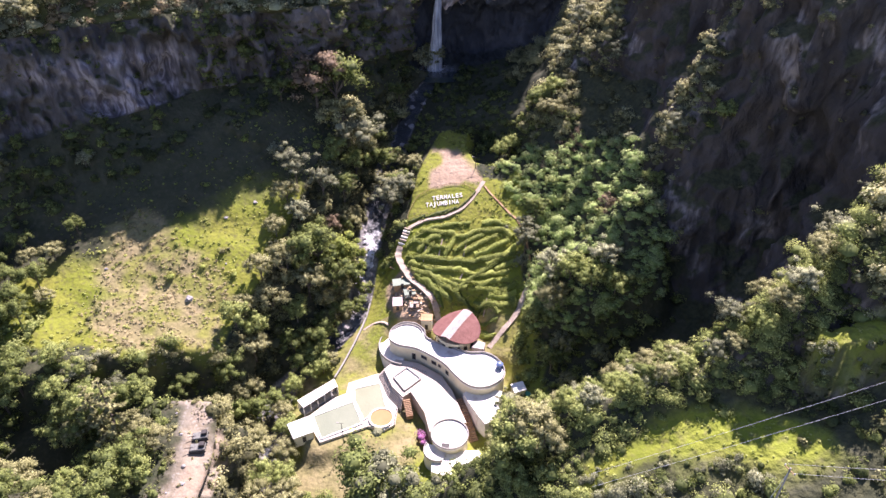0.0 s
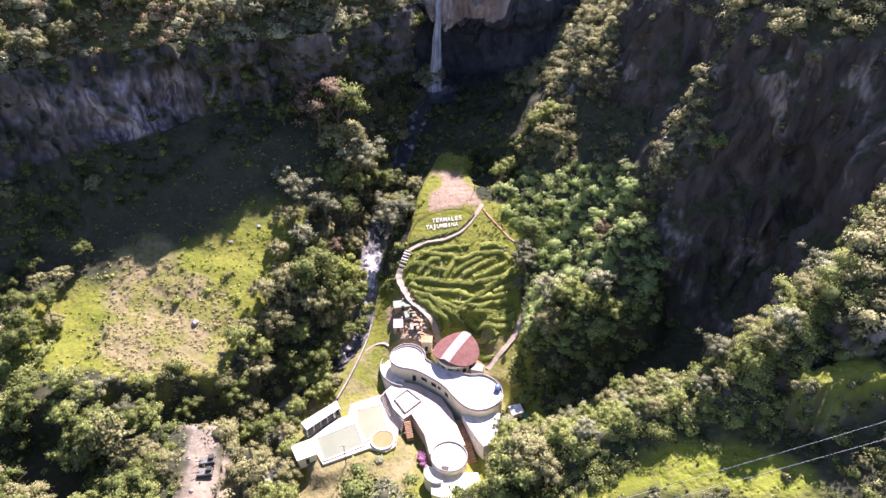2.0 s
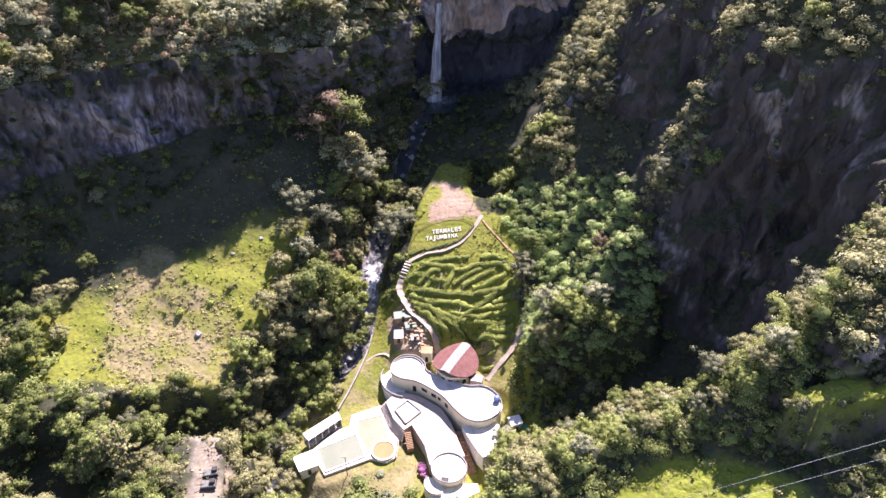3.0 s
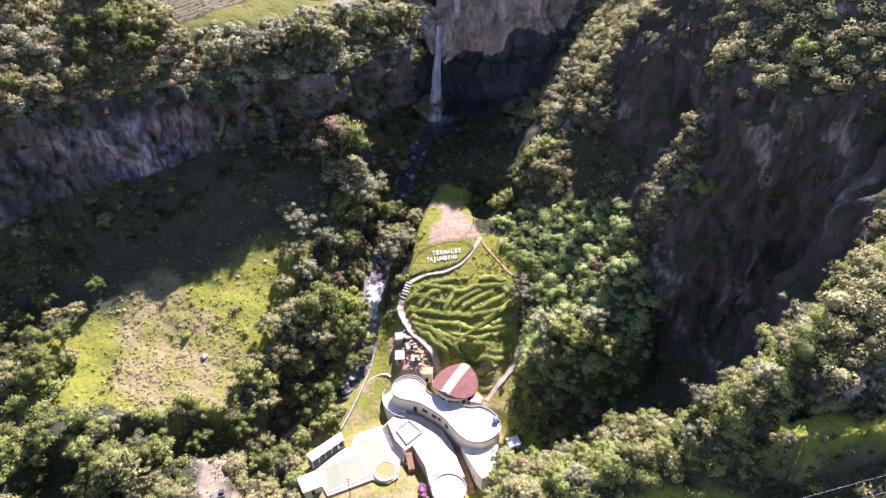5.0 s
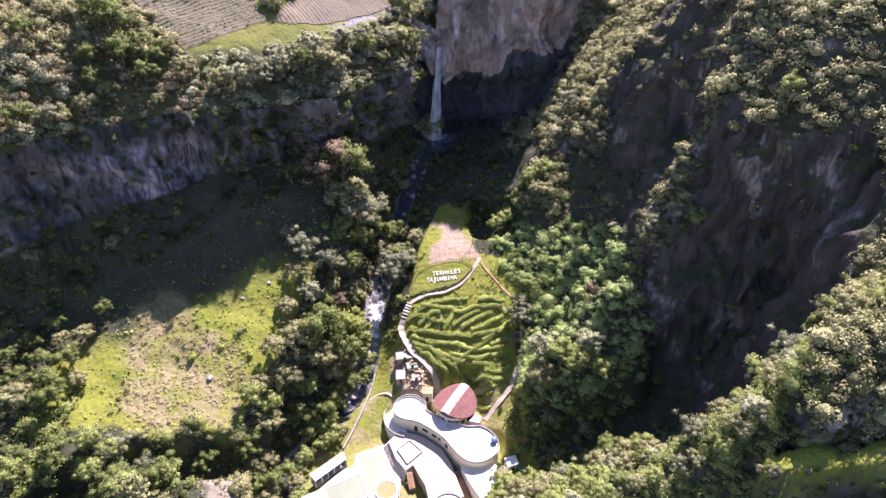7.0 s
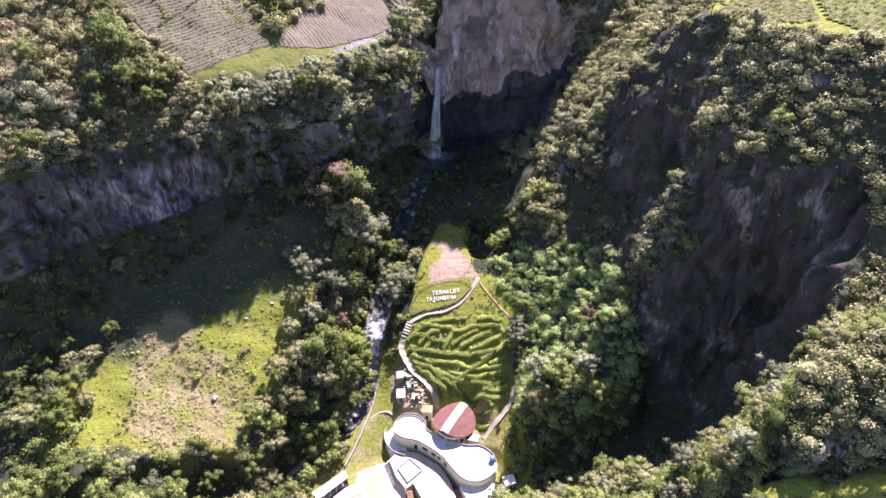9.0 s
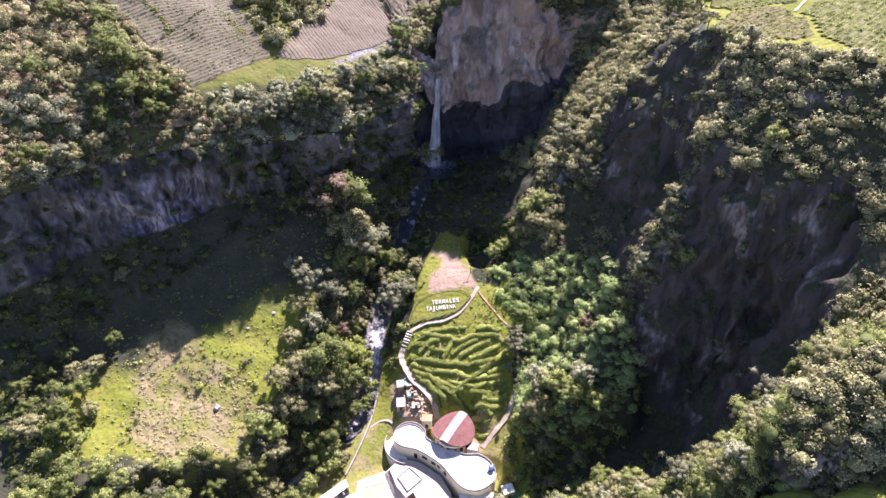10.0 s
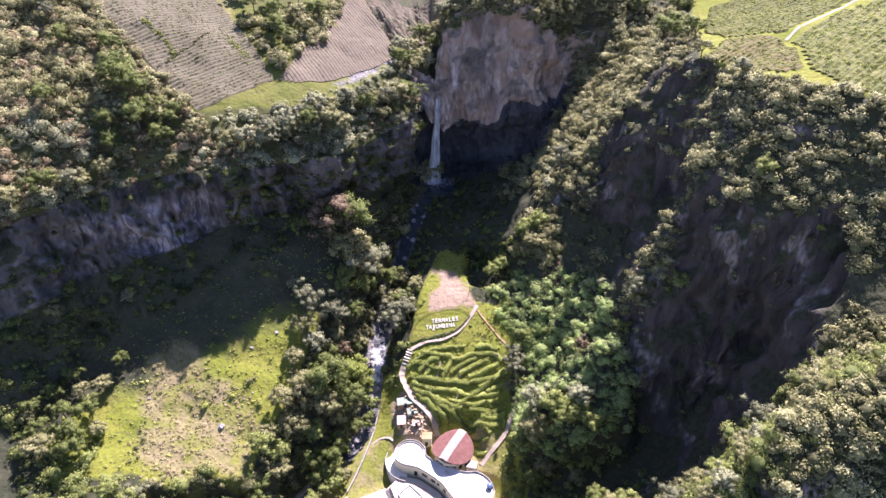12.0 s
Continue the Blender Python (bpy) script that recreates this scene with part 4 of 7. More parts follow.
def tree(label, height, spread, mat, tint, leaves, leaf, shape="round", seed=1):
    """A tree standing at the origin: tapered trunk with limbs, and a crown of leaf clusters in uneven lobes."""
    rng = np.random.default_rng(seed)
    leaves = int(leaves * 1.8)
    ob = thing("tree", label, "tree")
    bm = bmesh.new()
    lobes = []
    if shape == "conifer":
        limb(bm, (0, 0, -1.5), (0, 0, height * 0.95), 0.28, 0.05)
        for k in range(26):
            h = 0.16 + 0.8 * k / 26
            reach = spread * (1.05 - h) * rng.uniform(0.7, 1.1)
            a = k * 2.4 + rng.uniform(-0.4, 0.4)
            tip = (reach * math.cos(a), reach * math.sin(a), height * h - 0.1 * reach)
            limb(bm, (0, 0, height * h), tip, 0.07, 0.02, 5)
            for s in (0.4, 0.7, 0.95):
                lobes.append((np.array((0, 0, height * h)) * (1 - s) + np.array(tip) * s, 0.16 * spread * (1.25 - h), 0.5))
    else:
        fork = height * (0.4 if shape == "round" else 0.3)
        limb(bm, (0, 0, -1.5), (0.1, 0.05, fork), 0.045 * height * 0.5 + 0.08, 0.2)
        for k in range(8):
            a = k * 2.4 + rng.uniform(-0.5, 0.5)
            reach = spread * rng.uniform(0.35, 0.8) * (0.45 if k == 0 else 1)
            top = height * rng.uniform(0.62, 0.92) if k else height * 0.9
            tip = np.array((reach * math.cos(a), reach * math.sin(a), top))
            limb(bm, (0.1, 0.05, fork * rng.uniform(0.75, 1)), tip * (0.92, 0.92, 0.95), 0.15, 0.04, 6)
            lobes.append((tip, spread * rng.uniform(0.32, 0.5), 0.8))
            for j in range(3):
                off = rng.normal(size=3) * spread * 0.34
                lobes.append((tip + off * (1, 1, 0.7) - (0, 0, height * 0.06), spread * rng.uniform(0.2, 0.36), 0.8))
    part("trunk", bm, BARK, ob)
    n = len(lobes)
    w = np.array([l[1] ** 2 for l in lobes])
    who = rng.choice(n, leaves, p=w / w.sum())
    c, r = np.array([l[0] for l in lobes]), np.array([l[1] for l in lobes])
    sq = np.array([l[2] for l in lobes])
    d = rng.normal(size=(leaves, 3))
    d[:, 2] += 0.45
    d /= np.linalg.norm(d, axis=1, keepdims=True)
    rad = r[who] * rng.uniform(0.55, 1.1, leaves)
    pos = c[who] + d * rad[:, None] * np.stack([np.ones(leaves), np.ones(leaves), sq[who]], 1)
    leaf *= 0.72
    v, f = leaf_tris(pos, d + rng.normal(size=d.shape) * 0.55 + (0, 0, 0.4), leaf * rng.uniform(0.6, 1.4, leaves), rng)
    lt = rng.normal(tint, 0.12, n)[who] + rng.normal(0, 0.08, leaves)
    # a closed hull inside each lobe, seen through gaps in the leaves
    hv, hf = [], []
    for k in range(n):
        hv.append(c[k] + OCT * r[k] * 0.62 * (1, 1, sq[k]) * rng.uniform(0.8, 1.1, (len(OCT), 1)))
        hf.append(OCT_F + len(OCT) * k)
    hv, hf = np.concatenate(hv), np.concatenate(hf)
    me = bpy.data.meshes.new("crown")
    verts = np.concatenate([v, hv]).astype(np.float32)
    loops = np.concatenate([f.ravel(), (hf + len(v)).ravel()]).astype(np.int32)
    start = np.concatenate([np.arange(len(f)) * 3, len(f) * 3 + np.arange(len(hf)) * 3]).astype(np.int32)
    me.vertices.add(len(verts))
    me.vertices.foreach_set("co", verts.ravel())
    me.loops.add(len(loops))
    me.loops.foreach_set("vertex_index", loops)
    me.polygons.add(len(start))
    me.polygons.foreach_set("loop_start", start)
    me.materials.append(mat)
    me.update(calc_edges=True)
    # hulls take 0.38 of the tint, painting the shade inside the crown
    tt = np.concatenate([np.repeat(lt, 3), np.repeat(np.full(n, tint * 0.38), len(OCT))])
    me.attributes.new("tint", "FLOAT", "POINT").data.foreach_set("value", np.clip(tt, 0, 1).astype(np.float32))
    whole = (pos - (0, 0, height * 0.6)) / spread
    bulge(me, np.concatenate([np.repeat(d * 0.8 + whole * 0.45 + rng.normal(size=d.shape) * 0.28 + (0, 0, 0.1), 3, 0), np.tile(OCT + (0, 0, 0.2), (n, 1))]))
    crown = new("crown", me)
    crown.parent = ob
    return ob


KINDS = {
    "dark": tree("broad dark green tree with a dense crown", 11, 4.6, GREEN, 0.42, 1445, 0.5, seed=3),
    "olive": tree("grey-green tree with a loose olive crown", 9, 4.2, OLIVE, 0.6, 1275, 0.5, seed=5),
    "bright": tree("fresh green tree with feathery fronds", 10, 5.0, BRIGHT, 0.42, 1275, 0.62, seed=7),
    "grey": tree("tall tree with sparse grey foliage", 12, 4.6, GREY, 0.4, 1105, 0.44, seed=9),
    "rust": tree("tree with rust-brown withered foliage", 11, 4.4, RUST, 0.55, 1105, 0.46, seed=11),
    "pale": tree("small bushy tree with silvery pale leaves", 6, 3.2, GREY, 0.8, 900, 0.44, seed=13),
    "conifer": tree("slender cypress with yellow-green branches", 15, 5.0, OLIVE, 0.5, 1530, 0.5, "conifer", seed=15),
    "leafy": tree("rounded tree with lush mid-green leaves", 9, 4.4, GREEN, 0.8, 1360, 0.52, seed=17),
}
USED = set()


def plant(kind, x, y, scale=1.0, z=None, group=""):
    base = KINDS[kind]
    m = pose(x, y, (land_z(x, y) if z is None else z) - 0.2, 0, 0, RNG.uniform(0, 360)) @ Matrix.Diagonal((scale, scale, scale * RNG.uniform(0.9, 1.1), 1))
    if kind not in USED:
        USED.add(kind)
        base.matrix_world = m
        ob = base
    else:
        ob = copy_thing(base, m)
        ob.matrix_basis = m
    if group:
        ob["group"] = group
    return ob


def grove(*trees):
    """Trees that stand out: kind, place and size."""
    for kind, x, y, size in trees:
        plant(kind, x, y, size)


# above the fall
grove(("olive", -8, 283, 0.9), ("dark", -4, 291, 0.9), ("olive", -13, 285, 0.9), ("pale", 1, 285, 1.3), ("dark", -10, 297, 0.9), ("olive", -2, 300, 0.9), ("pale", -17, 279, 1.4),
      ("olive", 4, 296, 0.8), ("pale", -6, 277, 1), ("dark", -16, 268, 1), ("olive", -12, 272, 1), ("dark", -12, 253, 1), ("olive", -4, 262, 1.2), ("pale", -8, 258, 1.5))
# river head
grove(("pale", -53, 184, 0.9), ("rust", -42, 203, 1.9), ("grey", -30, 201, 1.9), ("olive", -34, 200, 1.6), ("leafy", -30, 196, 1.1), ("dark", -36, 206, 1.9), ("olive", -29, 204, 1.1), ("grey", -17.5, 186, 1.25),
      ("grey", -14, 189, 1), ("olive", -19, 200, 1), ("dark", -21, 207, 1.1), ("dark", -27, 212, 1.1), ("olive", -16, 210, 0.9), ("olive", -13, 192, 0.8), ("olive", -10, 200, 0.7),
      ("dark", -15, 198, 0.8))
# river bank
grove(("grey", -46, 177, 1.0), ("olive", -48, 170, 0.9), ("pale", -44, 166, 1.3), ("olive", -50, 160, 0.8), ("grey", -38, 177, 0.95), ("rust", -36, 170, 0.75), ("olive", -34, 178, 0.9), ("bright", -35, 165, 1.35), ("bright", -31, 168, 1.05), ("dark", -38, 158, 1.6), ("dark", -34, 156, 1.5),
      ("olive", -40, 150, 1.2), ("olive", -46, 152, 1.05), ("olive", -49, 142, 1.1), ("dark", -44, 138, 1.1), ("leafy", -37, 137, 0.9), ("olive", -52, 146, 0.9), ("leafy", -38, 132, 0.7),
      ("leafy", -35, 133.5, 0.7), ("leafy", -42, 127, 0.7), ("olive", -33, 136, 0.6), ("dark", -40, 136, 0.9), ("dark", -36, 143, 1), ("dark", -33, 150, 0.9))
# beside the sandy lot
grove(("dark", -86, 104, 1), ("olive", -70, 96, 0.8), ("dark", -68, 88, 1), ("grey", -92, 116, 0.8), ("grey", -84, 116, 0.8), ("conifer", -73, 95, 1.5), ("conifer", -80, 99, 1.2))
# round the baths
grove(("olive", -52, 112, 1), ("olive", -48, 106, 1), ("leafy", -46, 99, 1), ("olive", -45, 92, 1), ("dark", -50, 118, 0.9), ("leafy", -56, 116, 0.7), ("dark", -45, 122, 0.7),
      ("leafy", -41, 112, 0.75), ("olive", -40.5, 106, 0.8), ("leafy", -39.5, 99, 0.8), ("olive", -38, 93, 0.9), ("olive", -43.5, 118, 0.7), ("dark", -13, 75, 1.8), ("dark", -11, 78, 1.4), ("grey", -10.5, 76, 1.3), ("dark", -16, 73.5, 1.4),
      ("leafy", 12.5, 74, 1.15))
# between the near spur and the baths
grove(("leafy", 17.6, 112.5, 0.8), ("leafy", 15.2, 107.6, 0.75), ("pale", 17.4, 117, 0.9), ("olive", 13.2, 103.4, 0.7), ("leafy", 20, 113, 0.7), ("olive", 22, 108, 0.9), ("leafy", 26, 112, 0.8),
      ("olive", 17, 106, 0.75), ("leafy", 16.5, 99, 0.8), ("pale", 20, 101, 1.2), ("olive", 28, 104, 1), ("grey", 33, 108, 0.8), ("leafy", 34, 100, 0.9), ("olive", 40, 104, 0.7),
      ("pale", 43, 102, 0.9), ("olive", 47, 104, 0.75), ("olive", 50, 98, 0.7), ("olive", 56, 97, 0.7), ("pale", 59, 96, 0.9), ("olive", 44, 96, 0.7), ("pale", 48, 95, 0.9),
      ("leafy", 36, 92, 0.7), ("leafy", 62, 91, 0.6), ("olive", 68, 93, 0.6), ("leafy", 28, 92, 0.8), ("olive", 66, 90, 0.65), ("pale", 70, 93, 0.9), ("leafy", 75, 95, 0.6))
grove(("olive", 80, 98, 0.7))
# along the near spur
grove(("dark", 40, 86, 0.6), ("leafy", 33, 84, 0.7), ("olive", 45, 85, 0.6), ("grey", 51, 87, 0.6), ("olive", 57, 89, 0.6), ("dark", 24, 88, 0.8), ("dark", 30, 82, 0.55),
      ("leafy", 24, 82, 0.55), ("olive", 18, 84, 0.7), ("dark", 37, 81, 0.47), ("olive", 14, 78, 0.7), ("leafy", 12, 70, 0.7), ("olive", 15.5, 75.5, 1.0), ("olive", 18, 74, 0.8), ("leafy", 22, 80, 0.51), ("pale", 26, 78.5, 0.7),
      ("olive", 29, 80, 0.47), ("leafy", 33, 79, 0.47), ("pale", 36, 80.5, 0.7), ("olive", 39, 80, 0.43), ("leafy", 43, 81, 0.47), ("grey", 47, 80.5, 0.39), ("olive", 50, 81, 0.43))
# along the near spur
grove(("leafy", 54, 80.5, 0.47), ("olive", 57, 82, 0.6), ("pale", 60, 85, 0.9), ("leafy", 63, 88, 0.6))
# wooded slope
grove(("grey", 25, 161, 0.85), ("grey", 25.5, 165.5, 0.7), ("grey", 24, 156.5, 0.5), ("leafy", 26, 136, 0.8), ("pale", 30, 143, 1.4), ("olive", 30, 136, 1), ("leafy", 35, 140, 1),
      ("leafy", 40, 136, 1), ("pale", 44, 140, 1.3), ("leafy", 46, 134, 0.9), ("rust", 46, 153, 0.55), ("leafy", 20.5, 206, 0.75), ("leafy", 24, 208, 0.7), ("leafy", 33, 208, 0.85),
      ("leafy", 37.5, 207.5, 0.85), ("olive", 29, 207.5, 0.6), ("olive", 36, 199, 0.85), ("olive", 32, 201, 0.8), ("leafy", 57, 153, 0.6), ("olive", 33, 131, 0.8), ("olive", 56, 210, 0.7))
# plateau slope
grove(("dark", -104, 206, 1.2), ("conifer", -100, 210, 0.9), ("dark", -108, 213, 1.3), ("dark", -97, 204, 0.9), ("conifer", -110, 221, 1.0), ("dark", -114, 217, 1.2),
      ("conifer", -112, 212, 0.7), ("dark", -106, 216, 0.9), ("dark", -112, 222, 1), ("dark", -101, 212, 0.8), ("conifer", -118, 224, 0.8), ("dark", -96, 210, 0.7), ("dark", -120, 232, 0.9))
# rim of the rock wall
grove(("olive", -42, 221, 1.15), ("dark", -48, 218, 0.9), ("olive", -37, 222, 1.1), ("olive", -54, 215, 1.0), ("olive", -62, 211, 0.9),
      ("olive", -74, 207, 0.75), ("pale", -69, 208, 1.3), ("grey", -62, 212, 0.8), ("pale", -56, 216, 1.5), ("grey", -51, 220, 0.8), ("pale", -46, 224, 1.5), ("olive", -41, 228, 0.85),
      ("pale", -36, 233, 1.4), ("pale", -64, 209, 1.2), ("grey", -30, 238, 0.7), ("dark", -28, 236, 0.8), ("olive", -24, 241, 0.9), ("olive", -20, 247, 0.9), ("olive", -18, 247, 1.2),
      ("grey", -21, 243, 0.9), ("olive", -111, 190, 0.9), ("olive", -119, 184, 1), ("dark", -127, 178, 0.9), ("olive", -134, 172, 1), ("olive", -143, 165, 1))
# grove between the fields
grove(("dark", -62, 256, 0.8), ("dark", -66, 262, 0.9), ("olive", -56, 268, 0.9), ("dark", -52, 280, 1), ("olive", -60, 276, 1), ("dark", -54, 294, 1), ("dark", -68, 272, 1),
      ("dark", -78, 276, 1), ("olive", -72, 286, 1), ("dark", -86, 288, 1), ("olive", -62, 290, 1))
# far end of the meadow
grove(("olive", -112, 150, 0.7), ("dark", -108, 158, 0.6), ("dark", -121, 140, 0.7), ("dark", -127, 134, 0.7), ("dark", -116, 133, 0.8), ("olive", -118, 148, 0.6), ("dark", -126, 146, 0.6),
      ("dark", -112, 128, 0.8), ("dark", -113, 141, 0.8), ("dark", -122, 152, 0.6), ("dark", -130, 140, 0.6), ("olive", -109, 136, 0.6), ("olive", -124, 128, 1), ("pale", -110, 176, 0.8))
# high on the spurs
grove(("olive", 82, 200, 0.7), ("pale", 80, 197, 0.9), ("olive", 76, 206, 0.7), ("olive", 62, 214, 0.8), ("olive", 70, 232, 0.9), ("olive", 76, 240, 0.9), ("dark", 86, 250, 1))


def wood(strips, per_m2, kinds, scale, where, group):
    p, n = scatter(strips, per_m2, where)
    for q in p:
        plant(kinds[RNG.integers(len(kinds))], q[0], q[1], RNG.uniform(*scale), q[2], group)


wood([5], 0.010, ["dark", "olive", "leafy", "leafy"], (0.7, 1.15), lambda p, n: np.where((p[:, 1] < 119) & (p[:, 0] < -64), 1.0, 0) * outside(p, LOT, margin=4) * (1 - 0.7 * soft_in(p[:, 0], p[:, 1], HOLLOW, 2)), "trees below the meadow")
wood([4], 0.0035, ["dark", "olive"], (0.4, 0.8), lambda p, n: patches(p, 14, 33), "trees under the rock wall")
wood([6], 0.006, ["dark", "olive", "leafy"], (0.6, 1.0), lambda p, n: np.where(p[:, 1] > 60, 1.0, 0) * outside(p, LOT, margin=5), "trees of the river bank")
wood([11, 12], 0.009, ["leafy", "dark", "leafy", "olive"], (0.45, 0.8), lambda p, n: np.where((p[:, 0] > 27) & (p[:, 1] < 214), 1.0, 0) * np.where((p[:, 1] > 140) & (p[:, 1] < 200), 0.08, 0.7) * outside(p, BATHS, NEAR_MEADOW, PIT, RIGHT_PATH, margin=3), "trees of the wooded slope")
wood([13, 14, 15], 0.0042, ["olive", "leafy", "pale", "pale", "grey"], (0.4, 0.95), lambda p, n: (0.3 + patches(p, 18, 8)) * sunny(n, 0.03) * off_wall(p) * off_front(p) * np.where(p[:, 1] > 112, 1.0, 0.4) * outside(p, NEAR_MEADOW, PIT, margin=3), "small trees on the rock wall")
wood([1, 2], 0.003, ["olive", "dark", "grey"], (0.5, 0.9), lambda p, n: np.where((p[:, 0] < -92 - 1.22 * (p[:, 1] - 217)) | (p[:, 2] < 101), 1.0, 0), "trees along the plateau rim")
wood([16], 0.006, ["olive", "pale", "dark"], (0.6, 1.0), lambda p, n: np.where((p[:, 0] < 79 + 0.3 * (p[:, 1] - 190)) & (p[:, 1] > 180), 1.0, 0), "trees on the brow beside the farmland")

# ---- building helpers ----
COURTCON = surface("court_concrete", (0.53, 0.45, 0.375), (0.46, 0.388, 0.32), 6, (0.37, 0.30, 0.24), 0.9, rough=0.85, dist=0.02, lo3=0.58, hi3=0.78)
DECKCON = surface("deck_concrete", (0.55, 0.51, 0.44), (0.48, 0.435, 0.37), 5, (0.37, 0.32, 0.26), 0.8, rough=0.85, dist=0.02, lo3=0.6, hi3=0.8)
WHITE = surface("white_paint", (0.78, 0.76, 0.71), (0.70, 0.67, 0.61), 5, (0.56, 0.50, 0.44), 1.6, rough=0.8, dist=0.01, lo3=0.52, hi3=0.75)
CREAM = surface("cream_wall", (0.78, 0.72, 0.52), (0.70, 0.64, 0.45), 3, (0.46, 0.42, 0.30), 0.6, rough=0.85, dist=0.01, lo3=0.6, hi3=0.8)
GREYCON = surface("grey_concrete", (0.36, 0.34, 0.31), (0.28, 0.265, 0.24), 2, (0.20, 0.19, 0.17), 0.4, rough=0.9, dist=0.02)
PATHCON = surface("path_concrete", (0.43, 0.355, 0.275), (0.37, 0.30, 0.23), 2.5, (0.30, 0.235, 0.18), 0.5, rough=0.95, dist=0.03)
DARKMETAL = surface("dark_metal", (0.035, 0.03, 0.028), (0.055, 0.05, 0.045), 0.5, rough=0.65, metal=0.0, dist=0)
DARKGLASS = surface("dark_window", (0.02, 0.022, 0.024), (0.04, 0.042, 0.045), 0.6, rough=0.15, dist=0, spec=0.6)
TILE_RED = surface("red_shingle", (0.15, 0.066, 0.056), (0.195, 0.092, 0.078), 2.0, (0.11, 0.045, 0.038), 0.35, rough=0.85, dist=0.03)
SHEET = surface("pale_roof_sheet", (0.36, 0.31, 0.29), (0.30, 0.25, 0.23), 1.8, (0.25, 0.195, 0.17), 0.5, rough=0.6, dist=0.01)
GREENSHEET = surface("pale_green_sheet", (0.20, 0.25, 0.185), (0.17, 0.21, 0.155), 1.5, (0.19, 0.21, 0.17), 0.4, rough=0.7, dist=0.01)
WOOD = surface("raw_timber", (0.34, 0.22, 0.11), (0.42, 0.29, 0.16), 0.9, (0.24, 0.15, 0.08), 0.2, rough=0.85, dist=0.01, stretch=(4, 1, 1))
EARTH = surface("bare_earth", (0.30, 0.18, 0.10), (0.38, 0.25, 0.15), 1.6, (0.20, 0.12, 0.07), 0.4, rough=0.95, dist=0.05)
EARTHSTONE = surface("tan_building_stone", (0.46, 0.34, 0.20), (0.40, 0.28, 0.15), 1.2, (0.52, 0.43, 0.31), 0.3, rough=0.9, dist=0.03)
STONE = surface("river_stone", (0.26, 0.25, 0.24), (0.36, 0.34, 0.32), 0.9, (0.17, 0.16, 0.15), 0.25, rough=0.85, dist=0.03)
BLUE = surface("blue_plastic", (0.07, 0.115, 0.23), (0.09, 0.135, 0.25), 1.0, rough=0.45, dist=0)
TARP = surface("green_tarpaulin", (0.03, 0.20, 0.12), (0.04, 0.25, 0.15), 0.8, rough=0.5, dist=0.02)


def water_mat(name, c1, c2, size=4.0, rough=0.12):
    m, t, b = material(name, rough, 0, 0.5)
    t.links.new(mix(t, noise_fac(t, size, 3), c1, c2), b.inputs["Base Color"])
    bump(t, b, noise_fac(t, 0.5, 3, 0.2, 0.8), 0.02)
    return m


POOL_A = water_mat("thermal_water", (0.165, 0.187, 0.125), (0.185, 0.205, 0.138), 4.0, 0.3)
POOL_B = water_mat("yellowish_thermal_water", (0.185, 0.198, 0.12), (0.205, 0.215, 0.132), 4.0, 0.3)
POOL_C = water_mat("ochre_thermal_water", (0.31, 0.195, 0.085), (0.34, 0.22, 0.10))


def foam_mat():
    m, t, b = material("rapids_water", 0.4, 0, 0.25)
    at = t.nodes.new("ShaderNodeAttribute")
    at.attribute_name = "foam"
    fac = t.nodes.new("ShaderNodeMath")
    fac.operation, fac.use_clamp = "MULTIPLY", True
    t.links.new(noise_fac(t, 2.6, 8, 0.36, 0.54, (1, 1.4, 1), 2.0), fac.inputs[0])
    t.links.new(at.outputs["Fac"], fac.inputs[1])
    t.links.new(mix(t, fac.outputs[0], (0.03, 0.035, 0.036), (0.72, 0.72, 0.73)), b.inputs["Base Color"])
    bump(t, b, noise_fac(t, 0.8, 4, 0.3, 0.7), 0.3)
    return m


RAPIDS = foam_mat()


def falling_mat():
    """Falling water: pale streaks with gaps that let the rock through."""
    m, t, b = material("falling_water", 0.5, 0, 0.4)
    t.links.new(mix(t, noise_fac(t, 0.6, 4, 0.35, 0.65, (1, 1, 14)), (0.34, 0.37, 0.42), (0.62, 0.65, 0.70)), b.inputs["Base Color"])
    clear = t.nodes.new("ShaderNodeBsdfTransparent")
    ms = t.nodes.new("ShaderNodeMixShader")
    r = t.nodes.new("ShaderNodeMapRange")
    r.inputs["To Min"].default_value, r.inputs["To Max"].default_value = 0.45, 0.95
    t.links.new(noise_fac(t, 0.8, 5, 0.35, 0.7, (1, 1, 9), 6.0), r.inputs["Value"])
    t.links.new(r.outputs[0], ms.inputs[0])
    t.links.new(clear.outputs[0], ms.inputs[1])
    t.links.new(b.outputs[0], ms.inputs[2])
    t.links.new(ms.outputs[0], t.nodes["Material Output"].inputs["Surface"])
    return m


FALLING = falling_mat()


def prism(poly, z0, z1, bm=None, tops=None):
    """A solid on a plan outline."""
    bm = bm or bmesh.new()
    if sum((b[0] - a[0]) * (b[1] + a[1]) for a, b in zip(poly, poly[1:] + poly[:1])) > 0:
        poly = poly[::-1]
    lo = [bm.verts.new((p[0], p[1], z0)) for p in poly]
    hi = [bm.verts.new((p[0], p[1], tops(p) if tops else z1)) for p in poly]
    n = len(poly)
    for k in range(n):
        bm.faces.new((lo[k], lo[(k + 1) % n], hi[(k + 1) % n], hi[k]))
    bm.faces.new(hi)
    bm.faces.new(lo[::-1])
    return bm


